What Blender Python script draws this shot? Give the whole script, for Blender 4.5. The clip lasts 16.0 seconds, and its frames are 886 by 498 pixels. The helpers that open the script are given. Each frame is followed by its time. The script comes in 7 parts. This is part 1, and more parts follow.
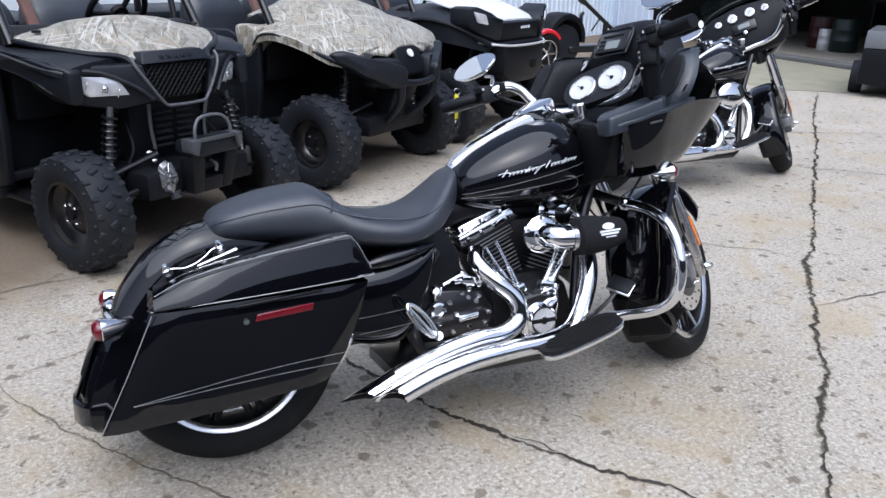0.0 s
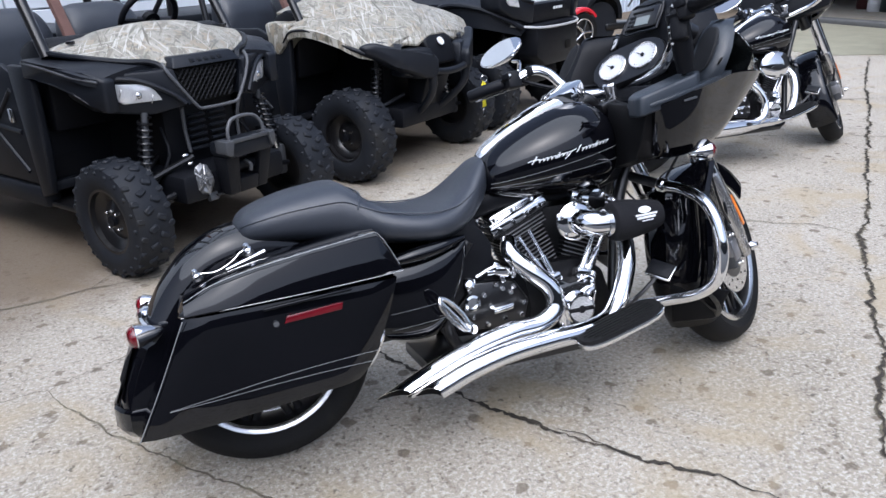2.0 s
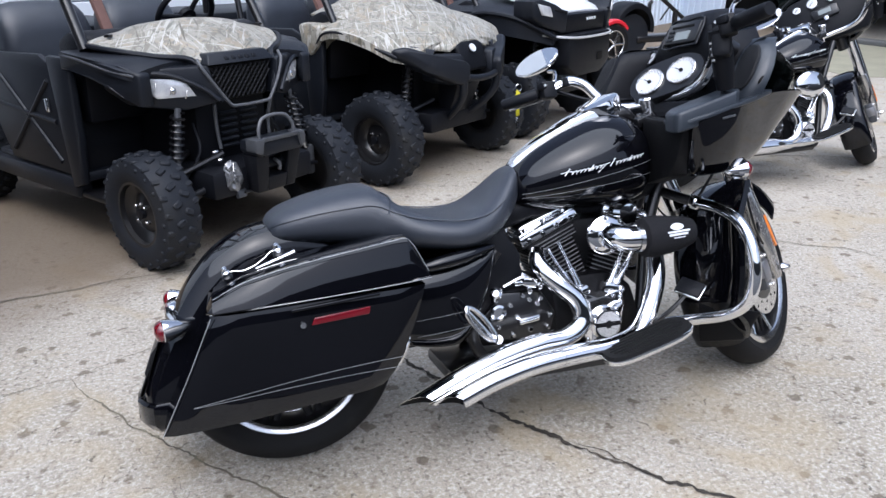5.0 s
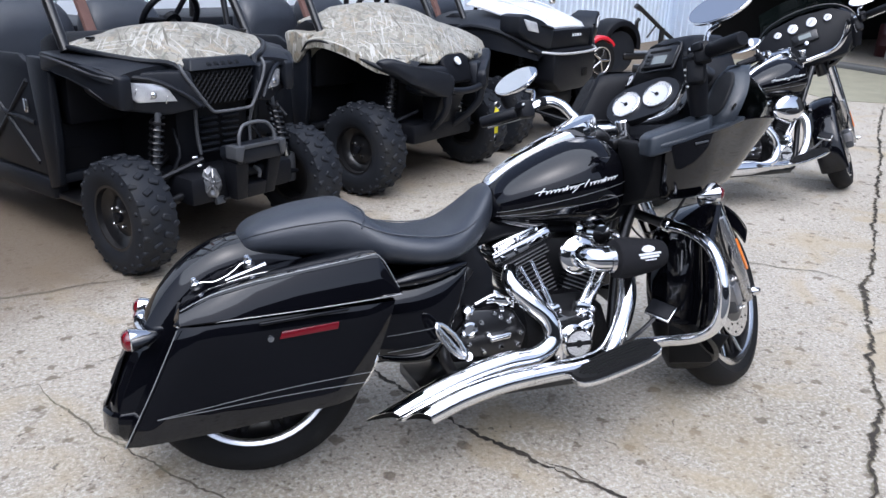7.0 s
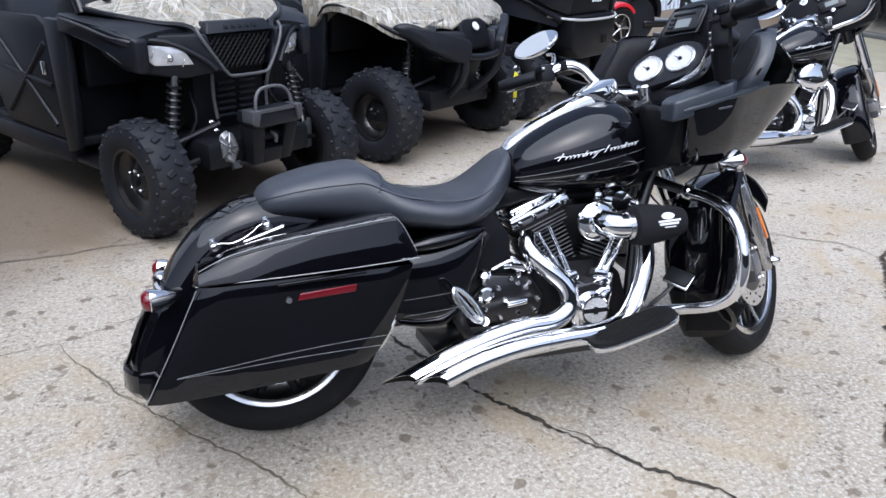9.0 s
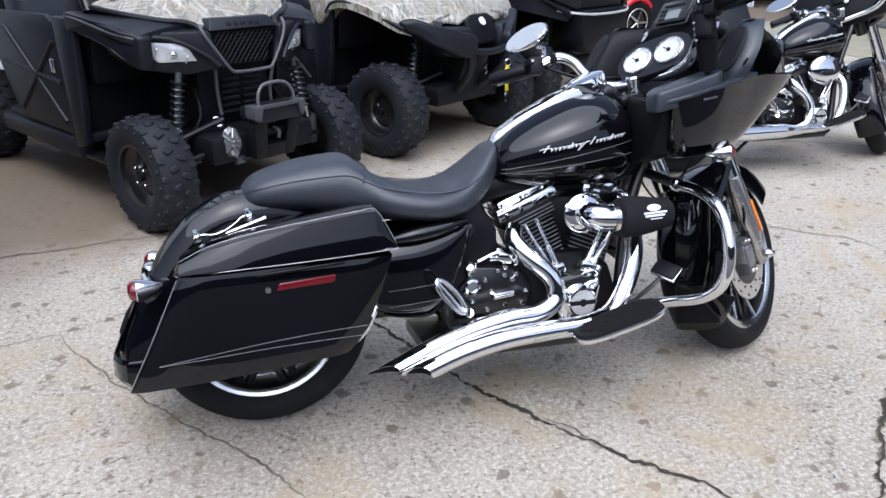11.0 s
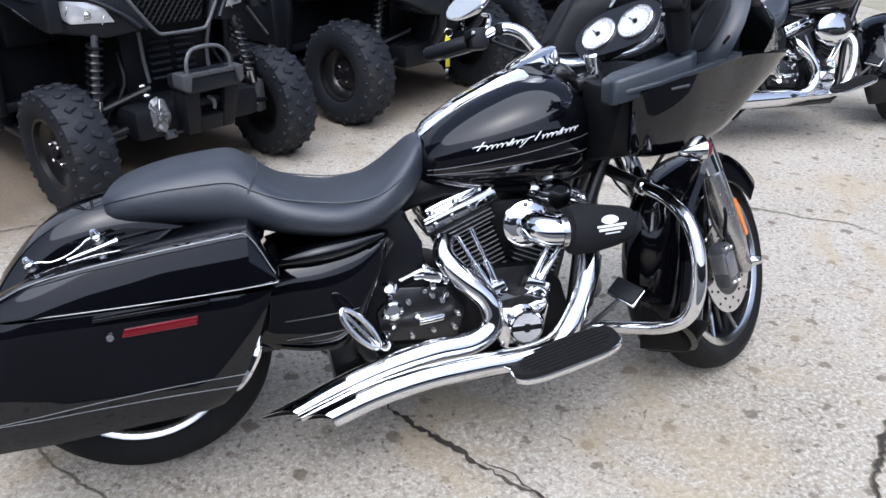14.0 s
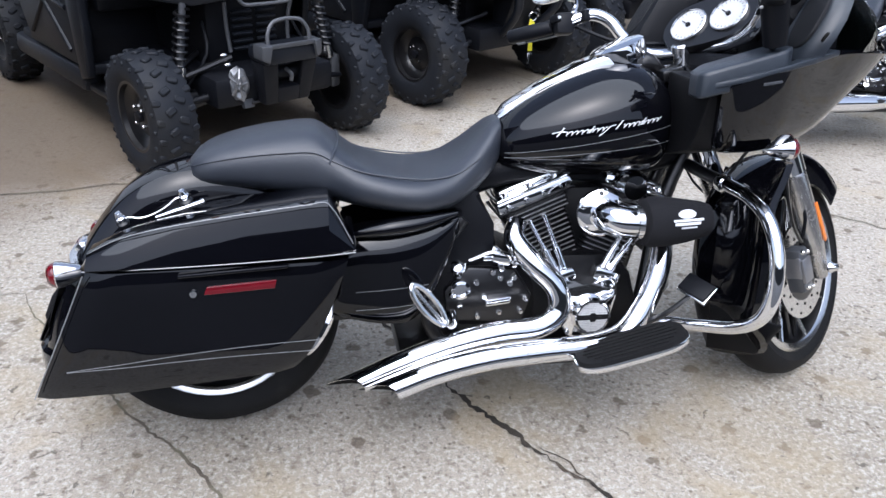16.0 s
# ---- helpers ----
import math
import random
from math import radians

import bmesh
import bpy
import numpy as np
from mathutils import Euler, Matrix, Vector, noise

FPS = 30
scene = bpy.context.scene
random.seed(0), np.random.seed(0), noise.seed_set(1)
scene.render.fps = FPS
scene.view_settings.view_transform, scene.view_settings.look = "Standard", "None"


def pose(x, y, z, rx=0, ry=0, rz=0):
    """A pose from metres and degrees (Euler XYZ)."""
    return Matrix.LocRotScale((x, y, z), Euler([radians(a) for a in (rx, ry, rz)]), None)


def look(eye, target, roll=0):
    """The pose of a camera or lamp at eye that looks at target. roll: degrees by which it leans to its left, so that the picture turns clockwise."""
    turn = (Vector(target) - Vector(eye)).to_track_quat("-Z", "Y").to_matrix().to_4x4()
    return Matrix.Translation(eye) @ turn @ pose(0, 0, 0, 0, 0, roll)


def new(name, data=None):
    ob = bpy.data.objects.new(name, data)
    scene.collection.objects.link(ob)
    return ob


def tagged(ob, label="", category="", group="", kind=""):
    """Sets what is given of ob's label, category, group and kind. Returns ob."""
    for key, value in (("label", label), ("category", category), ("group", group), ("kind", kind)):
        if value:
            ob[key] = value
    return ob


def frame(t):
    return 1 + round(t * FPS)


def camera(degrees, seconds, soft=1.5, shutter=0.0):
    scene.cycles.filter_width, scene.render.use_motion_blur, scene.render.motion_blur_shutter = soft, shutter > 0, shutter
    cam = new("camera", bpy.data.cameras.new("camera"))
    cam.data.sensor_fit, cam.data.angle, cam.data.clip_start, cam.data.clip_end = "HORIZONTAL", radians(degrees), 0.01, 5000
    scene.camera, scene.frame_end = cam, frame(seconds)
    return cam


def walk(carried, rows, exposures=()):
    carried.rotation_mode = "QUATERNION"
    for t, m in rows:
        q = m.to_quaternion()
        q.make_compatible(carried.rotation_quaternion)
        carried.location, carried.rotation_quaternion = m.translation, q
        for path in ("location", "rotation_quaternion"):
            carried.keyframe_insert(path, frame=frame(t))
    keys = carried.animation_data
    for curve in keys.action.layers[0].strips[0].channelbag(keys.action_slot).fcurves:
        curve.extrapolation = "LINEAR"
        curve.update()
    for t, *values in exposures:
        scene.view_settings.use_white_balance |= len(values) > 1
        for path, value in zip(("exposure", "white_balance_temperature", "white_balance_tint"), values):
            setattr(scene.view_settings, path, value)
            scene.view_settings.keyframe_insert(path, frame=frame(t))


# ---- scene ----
cam = camera(62.6, 16.0)
PATH = [
    (0, (-0.138, -1.848, 1.33), (0.579, -0.123, 0.615), 1.5),
    (0.5, (-0.06, -1.819, 1.302), (0.616, -0.085, 0.572), 0.4),
    (1, (-0.054, -1.803, 1.302), (0.555, -0.052, 0.553), -1.5),
    (1.5, (-0.066, -1.815, 1.327), (0.503, -0.061, 0.554), -3.5),
    (2, (-0.085, -1.826, 1.331), (0.51, -0.069, 0.584), -2.4),
    (2.5, (-0.095, -1.83, 1.339), (0.519, -0.064, 0.629), -1.0),
    (3, (-0.086, -1.82, 1.332), (0.537, -0.047, 0.65), -1.2),
    (3.5, (-0.082, -1.82, 1.337), (0.532, -0.042, 0.656), -0.9),
    (4, (-0.08, -1.826, 1.336), (0.535, -0.049, 0.655), -1.0),
    (4.5, (-0.088, -1.814, 1.334), (0.495, -0.044, 0.607), -1.1),
    (4.7, (-0.109, -1.806, 1.333), (0.448, -0.031, 0.599), -0.7),
    (6.8, (-0.076, -1.809, 1.355), (0.498, -0.031, 0.64), 1.3),
    (7, (-0.076, -1.813, 1.357), (0.515, -0.04, 0.646), 1.7),
    (7.5, (-0.069, -1.821, 1.359), (0.521, -0.049, 0.645), 2.3),
    (8, (-0.077, -1.82, 1.353), (0.501, -0.044, 0.638), 2.7),
    (8.5, (-0.081, -1.808, 1.34), (0.488, -0.039, 0.6), 2.5),
    (9, (-0.085, -1.81, 1.34), (0.463, -0.055, 0.552), 1.9),
    (9.2, (-0.086, -1.817, 1.34), (0.438, -0.062, 0.535), 0.3),
    (11.3, (0.068, -1.856, 1.329), (0.549, -0.086, 0.533), 1.1),
    (11.5, (0.098, -1.816, 1.32), (0.57, -0.049, 0.511), 0.3),
    (12, (0.1, -1.692, 1.334), (0.65, -0.016, 0.392), 0.2),
    (12.5, (0.19, -1.603, 1.341), (0.795, 0.047, 0.386), 3.9),
    (13, (0.352, -1.503, 1.32), (0.841, 0.208, 0.407), 4.5),
    (13.5, (0.347, -1.506, 1.332), (0.787, 0.224, 0.431), 3.4),
    (14, (0.325, -1.527, 1.344), (0.785, 0.186, 0.42), 1.2),
    (14.5, (0.307, -1.544, 1.356), (0.799, 0.174, 0.458), 0.4),
    (15, (0.286, -1.548, 1.353), (0.707, 0.193, 0.463), 1.4),
    (15.5, (0.279, -1.539, 1.335), (0.623, 0.187, 0.386), 2.3),
    (16, (0.277, -1.533, 1.338), (0.595, 0.191, 0.374), 3.1),
]
walk(cam, [(t, look(eye, target, roll)) for t, eye, target, roll in PATH], [(0, 0.99, 5850, 13), (3.5, 1.10, 5850, 13), (9, 1.10, 5850, 13), (12.5, 1.11, 5850, 13), (14.5, 1.20, 5850, 13), (16, 1.20, 5850, 13)])

# ---- world and light: a bright overcast day ----
world = bpy.data.worlds.new("overcast_sky")
scene.world = world
world.use_nodes = True
wn, wl = world.node_tree.nodes, world.node_tree.links
sky = wn.new("ShaderNodeTexSky")
sky.sky_type, sky.sun_disc = "NISHITA", False
sky.sun_elevation, sky.sun_rotation = radians(58), radians(200)
sky.air_density, sky.dust_density, sky.ozone_density = 1.0, 4.0, 1.0
grey = wn.new("ShaderNodeHueSaturation")
grey.inputs["Saturation"].default_value = 0.68
wl.new(sky.outputs["Color"], grey.inputs["Color"])
wl.new(grey.outputs["Color"], wn["Background"].inputs["Color"])
wn["Background"].inputs["Strength"].default_value = 0.10
sun = new("sun", bpy.data.lights.new("sun", "SUN"))
sun.data.energy, sun.data.angle, sun.data.color = 1.65, radians(84), (0.95, 0.98, 1.0)
sun.matrix_world = look((-0.9, -2.2, 7.0), (0, 0, 0))

# ---- materials ----


def material(name, base=(0.5, 0.5, 0.5), rough=0.5, metal=0.0, coat=0.0, bump=0.0, scale=40.0, vary=0.12, grime=None, grime_at=0.6, emit=0.0, spec=0.5, grain=None, rough_vary=0.1, tint=None):
    """A procedural surface: colour and gloss vary at two scales, with fine relief."""
    m = bpy.data.materials.new(name)
    m.use_nodes = True
    n, l = m.node_tree.nodes, m.node_tree.links
    b = n["Principled BSDF"]
    b.inputs["Metallic"].default_value, b.inputs["Roughness"].default_value = metal, rough
    b.inputs["Coat Weight"].default_value, b.inputs["Coat Roughness"].default_value = coat, 0.03
    b.inputs["Specular IOR Level"].default_value = spec
    if tint:
        b.inputs["Specular Tint"].default_value = (*tint, 1)
    co = n.new("ShaderNodeTexCoord")
    big = n.new("ShaderNodeTexNoise")
    big.inputs["Scale"].default_value, big.inputs["Detail"].default_value = (scale / 9, 5)
    fine = n.new("ShaderNodeTexNoise")
    fine.inputs["Scale"].default_value, fine.inputs["Detail"].default_value = (grain or scale * 4, 4)
    for t in (big, fine):
        l.new(co.outputs["Object"], t.inputs["Vector"])
    both = n.new("ShaderNodeMix")
    l.new(big.outputs["Fac"], both.inputs[2]), l.new(fine.outputs["Fac"], both.inputs[3])
    both.inputs[0].default_value = 0.45
    ramp = n.new("ShaderNodeValToRGB")
    e = ramp.color_ramp.elements
    e[0].position, e[1].position = 0.32, 0.68
    e[0].color = (*[max(0, c * (1 - vary)) for c in base], 1)
    e[1].color = (*[min(1, c * (1 + vary)) for c in base], 1)
    l.new(both.outputs[0], ramp.inputs["Fac"])
    colour = ramp.outputs["Color"]
    if grime:
        mask = n.new("ShaderNodeMapRange")
        mask.inputs["From Min"].default_value, mask.inputs["From Max"].default_value = grime_at - 0.06, grime_at + 0.1
        l.new(big.outputs["Fac"], mask.inputs["Value"])
        mix = n.new("ShaderNodeMix")
        mix.data_type = "RGBA"
        l.new(mask.outputs["Result"], mix.inputs[0]), l.new(colour, mix.inputs[6])
        mix.inputs[7].default_value = (*grime, 1)
        colour = mix.outputs[2]
    l.new(colour, b.inputs["Base Color"])
    if rough_vary:
        rr = n.new("ShaderNodeMapRange")
        rr.inputs["To Min"].default_value, rr.inputs["To Max"].default_value = max(0.01, rough * (1 - rough_vary)), min(1, rough * (1 + rough_vary))
        l.new(both.outputs[0], rr.inputs["Value"]), l.new(rr.outputs["Result"], b.inputs["Roughness"])
    if bump:
        bp = n.new("ShaderNodeBump")
        bp.inputs["Strength"].default_value, bp.inputs["Distance"].default_value = bump, 0.002
        l.new(fine.outputs["Fac"], bp.inputs["Height"]), l.new(bp.outputs["Normal"], b.inputs["Normal"])
    if emit:
        b.inputs["Emission Strength"].default_value = emit
        l.new(colour, b.inputs["Emission Color"])
    return m


BLACK = material("black_gloss_paint", (0.0022, 0.0023, 0.0036), 0.03, vary=0.3, scale=30, spec=0.45, tint=(0.97, 0.985, 1.0))
CHROME = material("chrome", (0.80, 0.81, 0.83), 0.06, metal=1.0, vary=0.02, scale=20, rough_vary=0.5)
DULL_CHROME = material("worn_chrome", (0.7, 0.7, 0.7), 0.2, metal=1.0, vary=0.08, scale=60)
STEEL = material("grey_painted_steel", (0.055, 0.058, 0.064), 0.36, vary=0.15, scale=60)
SATIN = material("satin_aluminium", (0.56, 0.56, 0.56), 0.36, metal=0.3, vary=0.06, scale=80)
VINYL = material("black_seat_vinyl", (0.024, 0.0285, 0.038), 0.40, spec=0.65, bump=0.25, scale=120, grain=900, vary=0.15)
MATTE = material("black_textured_plastic", (0.0050, 0.0056, 0.0078), 0.46, spec=0.2, bump=0.2, scale=90, grain=700, vary=0.2)
GREYP = material("charcoal_plastic", (0.0072, 0.0088, 0.0128), 0.42, spec=0.32, bump=0.15, scale=60, grain=500, vary=0.2, grime=(0.017, 0.018, 0.021), grime_at=0.66)
RUBBER = material("tyre_rubber", (0.008, 0.008, 0.0085), 0.7, spec=0.18, bump=0.3, scale=50, grain=300, vary=0.25, grime=(0.022, 0.021, 0.019), grime_at=0.66)
DUSTY = material("dusty_tyre_rubber", (0.0115, 0.0135, 0.0180), 0.6, spec=0.25, bump=0.3, scale=40, grain=260, vary=0.3, grime=(0.020, 0.020, 0.020), grime_at=0.6)
FRAME = material("black_frame_enamel", (0.007, 0.007, 0.008), 0.3, coat=0.2, vary=0.3, scale=60)
CASE = material("black_wrinkle_engine_coat", (0.004, 0.004, 0.005), 0.4, spec=0.2, bump=0.4, scale=150, grain=900, vary=0.2)
FIN = material("machined_fin_edge", (0.30, 0.30, 0.31), 0.38, metal=0.8, vary=0.1, scale=90)
CLOTH = material("black_filter_cloth", (0.009, 0.009, 0.011), 0.85, spec=0.25, bump=0.6, scale=200, grain=1200, vary=0.2)
DECAL = material("white_decal", (0.72, 0.74, 0.76), 0.35, vary=0.05, scale=60)
SILVERLINE = material("silver_pinstripe_and_glint", (0.27, 0.275, 0.285), 0.35, metal=0.3, vary=0.06, scale=60)
RED = material("red_lens", (0.12, 0.004, 0.009), 0.12, coat=0.7, vary=0.25, scale=200)
ORANGE = material("amber_reflector", (0.75, 0.19, 0.02), 0.15, coat=0.7, vary=0.15, scale=200)
DIAL = material("white_dial_face", (0.60, 0.61, 0.63), 0.4, vary=0.03, scale=60)
SCREEN = material("grey_display", (0.23, 0.26, 0.26), 0.15, vary=0.05, scale=30)
TINT = material("smoked_windscreen", (0.008, 0.012, 0.011), 0.05, coat=0.5, vary=0.2, scale=20)
SMOKED = material("smoky_lamp_lens", (0.06, 0.065, 0.075), 0.12, coat=0.5, vary=0.5, scale=60)
LAMP = material("headlamp_reflector", (0.76, 0.79, 0.84), 0.15, metal=0.4, vary=0.45, scale=110)
WHITEP = material("white_plastic", (0.64, 0.65, 0.67), 0.25, coat=0.3, vary=0.03, scale=20)
REDP = material("red_plastic", (0.5, 0.02, 0.03), 0.25, coat=0.4, vary=0.1, scale=20)
YELLOW = material("yellow_tag_plastic", (0.75, 0.66, 0.03), 0.5, vary=0.08, scale=60)
BELT = material("brown_seat_belt", (0.16, 0.085, 0.07), 0.8, bump=0.4, scale=200, vary=0.15)
MIRROR = material("mirror_glass", (0.86, 0.87, 0.88), 0.02, metal=1.0, vary=0.01, scale=10)
GRAINED = material("grained_dark_plastic", (0.022, 0.028, 0.037), 0.36, spec=0.6, bump=0.2, scale=90, grain=700, vary=0.2)
CASTING = material("blotchy_grey_casting", (0.22, 0.225, 0.235), 0.3, metal=0.6, vary=0.5, scale=120)
TRIM = material("grey_grille_trim", (0.085, 0.088, 0.095), 0.38, vary=0.1, scale=60)
GRILLE = material("speaker_grille_mesh", (0.008, 0.0085, 0.010), 0.6, spec=0.3, bump=0.5, scale=200, grain=1500, vary=0.2)
SLIDER = material("brushed_fork_alloy", (0.52, 0.51, 0.50), 0.27, metal=0.95, bump=0.05, scale=80, vary=0.05)
INNER = material("black_inner_plastic", (0.0035, 0.0035, 0.0042), 0.5, spec=0.2, bump=0.2, scale=90, grain=700, vary=0.2)
# near-black colour that holds the shade inside pipe tips, holes and slots
DARKHOLE = material("dark_opening_shade", (0.005, 0.0045, 0.004), 0.7, spec=0.2, vary=0.3, scale=60)


def camo_material():
    """Printed reed-and-leaf camouflage: pale ground, long stalks, dead leaves."""
    m = material("reed_camouflage_print", (0.285, 0.268, 0.225), 0.42, coat=0.05, vary=0.34, scale=75)
    n, l = m.node_tree.nodes, m.node_tree.links
    b = n["Principled BSDF"]
    colour = b.inputs["Base Color"].links[0].from_socket
    co = n.new("ShaderNodeTexCoord")
    layers = [
        ((0, 0, 0.5), (7, 26, 10), 0.54, (0.25, 0.235, 0.19)),
        ((0, 0, -0.9), (9, 34, 10), 0.57, (0.18, 0.165, 0.13)),
        ((0, 0, 1.5), (14, 18, 12), 0.575, (0.27, 0.23, 0.17)),
        ((0, 0, 0.2), (30, 44, 30), 0.60, (0.15, 0.145, 0.12)),
        ((0, 0, 1.25), (2.5, 62, 8), 0.625, (0.41, 0.395, 0.35)),
        ((0, 0, 2.2), (3.0, 70, 8), 0.635, (0.13, 0.13, 0.10)),
        ((0, 0, -0.75), (2.5, 58, 8), 0.625, (0.43, 0.415, 0.375)),
        ((0, 0, 0.15), (2.2, 66, 8), 0.63, (0.42, 0.40, 0.355)),
        ((0, 0, 2.7), (2.2, 52, 8), 0.645, (0.11, 0.10, 0.075)),
    ]
    for k, (turn, stretch, cut, tone) in enumerate(layers):
        mp = n.new("ShaderNodeMapping")
        mp.vector_type = "TEXTURE"
        mp.inputs["Rotation"].default_value, mp.inputs["Scale"].default_value = turn, tuple(1 / v for v in stretch)
        mp.inputs["Location"].default_value = (k * 0.31, k * 0.17, 0)
        nz = n.new("ShaderNodeTexNoise")
        nz.inputs["Scale"].default_value, nz.inputs["Detail"].default_value, nz.inputs["Distortion"].default_value = 1.0, 3, 0.5
        l.new(co.outputs["Object"], mp.inputs["Vector"]), l.new(mp.outputs["Vector"], nz.inputs["Vector"])
        mr = n.new("ShaderNodeMapRange")
        mr.inputs["From Min"].default_value, mr.inputs["From Max"].default_value = cut - 0.012, cut + 0.012
        l.new(nz.outputs["Fac"], mr.inputs["Value"])
        mix = n.new("ShaderNodeMix")
        mix.data_type = "RGBA"
        mix.inputs[7].default_value = (*tone, 1)
        l.new(mr.outputs["Result"], mix.inputs[0]), l.new(colour, mix.inputs[6])
        colour = mix.outputs[2]
    l.new(colour, b.inputs["Base Color"])
    return m


CAMO = camo_material()


def concrete_material():
    """Weathered broom-finished concrete: sand grain, pale and dark aggregate, tan and grey stains, oil drops, and a
    brown band by the vehicles that holds stain and their shade.
    """
    m = bpy.data.materials.new("weathered_concrete")
    m.use_nodes = True
    n, l = m.node_tree.nodes, m.node_tree.links
    b = n["Principled BSDF"]
    b.inputs["Specular IOR Level"].default_value = 0.35
    co = n.new("ShaderNodeTexCoord")

    def noise_tex(scale, detail=4, distortion=0.0, rough=0.55):
        t = n.new("ShaderNodeTexNoise")
        t.inputs["Scale"].default_value, t.inputs["Detail"].default_value, t.inputs["Distortion"].default_value, t.inputs["Roughness"].default_value = scale, detail, distortion, rough
        l.new(co.outputs["Object"], t.inputs["Vector"])
        return t.outputs["Fac"]

    def ranged(value, a, z):
        r = n.new("ShaderNodeMapRange")
        r.inputs["From Min"].default_value, r.inputs["From Max"].default_value = a, z
        l.new(value, r.inputs["Value"])
        return r.outputs["Result"]

    def over(under, fac, tone, strength=1.0):
        k = n.new("ShaderNodeMath")
        k.operation = "MULTIPLY"
        l.new(fac, k.inputs[0])
        k.inputs[1].default_value = strength
        x = n.new("ShaderNodeMix")
        x.data_type = "RGBA"
        l.new(k.outputs[0], x.inputs[0])
        if isinstance(under, tuple):
            x.inputs[6].default_value = (*under, 1)
        else:
            l.new(under, x.inputs[6])
        x.inputs[7].default_value = (*tone, 1)
        return x.outputs[2]

    c = over((0.378, 0.340, 0.286), ranged(noise_tex(0.9, 5), 0.4, 0.68), (0.306, 0.270, 0.210), 0.9)
    c = over(c, ranged(noise_tex(3.5, 6, 0.6), 0.5, 0.72), (0.255, 0.228, 0.186), 0.6)
    c = over(c, ranged(noise_tex(75, 4), 0.48, 0.60), (0.470, 0.442, 0.390), 0.9)
    c = over(c, ranged(noise_tex(52, 6, 0.3, 0.6), 0.54, 0.64), (0.165, 0.148, 0.120), 0.75)
    c = over(c, ranged(noise_tex(190, 3), 0.52, 0.64), (0.204, 0.187, 0.159), 0.6)
    c = over(c, ranged(noise_tex(13, 5, 0.6), 0.61, 0.68), (0.150, 0.125, 0.095), 0.55)
    spots = n.new("ShaderNodeTexVoronoi")
    spots.voronoi_dimensions = "2D"
    spots.inputs["Scale"].default_value = 8.0
    # ragged brown droplets, each of its own size, some cells bare
    bend = n.new("ShaderNodeTexNoise")
    bend.inputs["Scale"].default_value, bend.inputs["Detail"].default_value = 40.0, 3
    l.new(co.outputs["Object"], bend.inputs["Vector"])
    shift = n.new("ShaderNodeVectorMath")
    shift.operation = "MULTIPLY_ADD"
    shift.inputs[1].default_value = (0.05, 0.05, 0.05)
    l.new(bend.outputs["Color"], shift.inputs[0]), l.new(co.outputs["Object"], shift.inputs[2])
    l.new(shift.outputs[0], spots.inputs["Vector"])
    hue = n.new("ShaderNodeSeparateColor")
    l.new(spots.outputs["Color"], hue.inputs[0])
    size = n.new("ShaderNodeMapRange")
    size.inputs["From Min"].default_value, size.inputs["From Max"].default_value, size.inputs["To Min"].default_value, size.inputs["To Max"].default_value = 0.15, 1.0, -0.02, 0.19
    l.new(hue.outputs[0], size.inputs["Value"])
    drop = n.new("ShaderNodeMath")
    drop.operation = "SUBTRACT"
    l.new(size.outputs["Result"], drop.inputs[0]), l.new(spots.outputs["Distance"], drop.inputs[1])
    near = ranged(drop.outputs[0], -0.01, 0.05)
    c = over(c, near, (0.098, 0.074, 0.052), 0.72)
    pits = n.new("ShaderNodeTexVoronoi")
    pits.voronoi_dimensions = "2D"
    pits.inputs["Scale"].default_value = 24.0
    l.new(co.outputs["Object"], pits.inputs["Vector"])
    both = n.new("ShaderNodeMath")
    both.operation = "MULTIPLY"
    l.new(ranged(pits.outputs["Distance"], 0.16, 0.06), both.inputs[0])
    l.new(ranged(noise_tex(5, 4, 0.4), 0.50, 0.62), both.inputs[1])
    c = over(c, both.outputs[0], (0.105, 0.084, 0.063), 0.85)
    c = over(c, ranged(noise_tex(2.2, 6, 0.9), 0.54, 0.66), (0.338, 0.275, 0.177), 0.55)
    c = over(c, ranged(noise_tex(28, 5, 0.8), 0.655, 0.70), (0.092, 0.080, 0.065), 0.8)
    # brown stain band by the vehicle row, deepened to hold the shade under them
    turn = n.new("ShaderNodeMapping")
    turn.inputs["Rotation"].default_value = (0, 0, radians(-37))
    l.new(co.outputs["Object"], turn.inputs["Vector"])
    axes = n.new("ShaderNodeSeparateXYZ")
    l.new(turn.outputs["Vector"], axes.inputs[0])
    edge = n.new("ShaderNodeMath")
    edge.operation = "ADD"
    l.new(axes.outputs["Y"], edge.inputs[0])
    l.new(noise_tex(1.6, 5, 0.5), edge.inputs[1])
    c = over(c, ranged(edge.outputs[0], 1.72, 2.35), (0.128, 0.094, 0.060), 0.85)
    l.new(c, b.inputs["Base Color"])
    b.inputs["Roughness"].default_value = 0.82
    bp = n.new("ShaderNodeBump")
    bp.inputs["Strength"].default_value, bp.inputs["Distance"].default_value = 0.8, 0.004
    l.new(noise_tex(130, 4), bp.inputs["Height"]), l.new(bp.outputs["Normal"], b.inputs["Normal"])
    return m


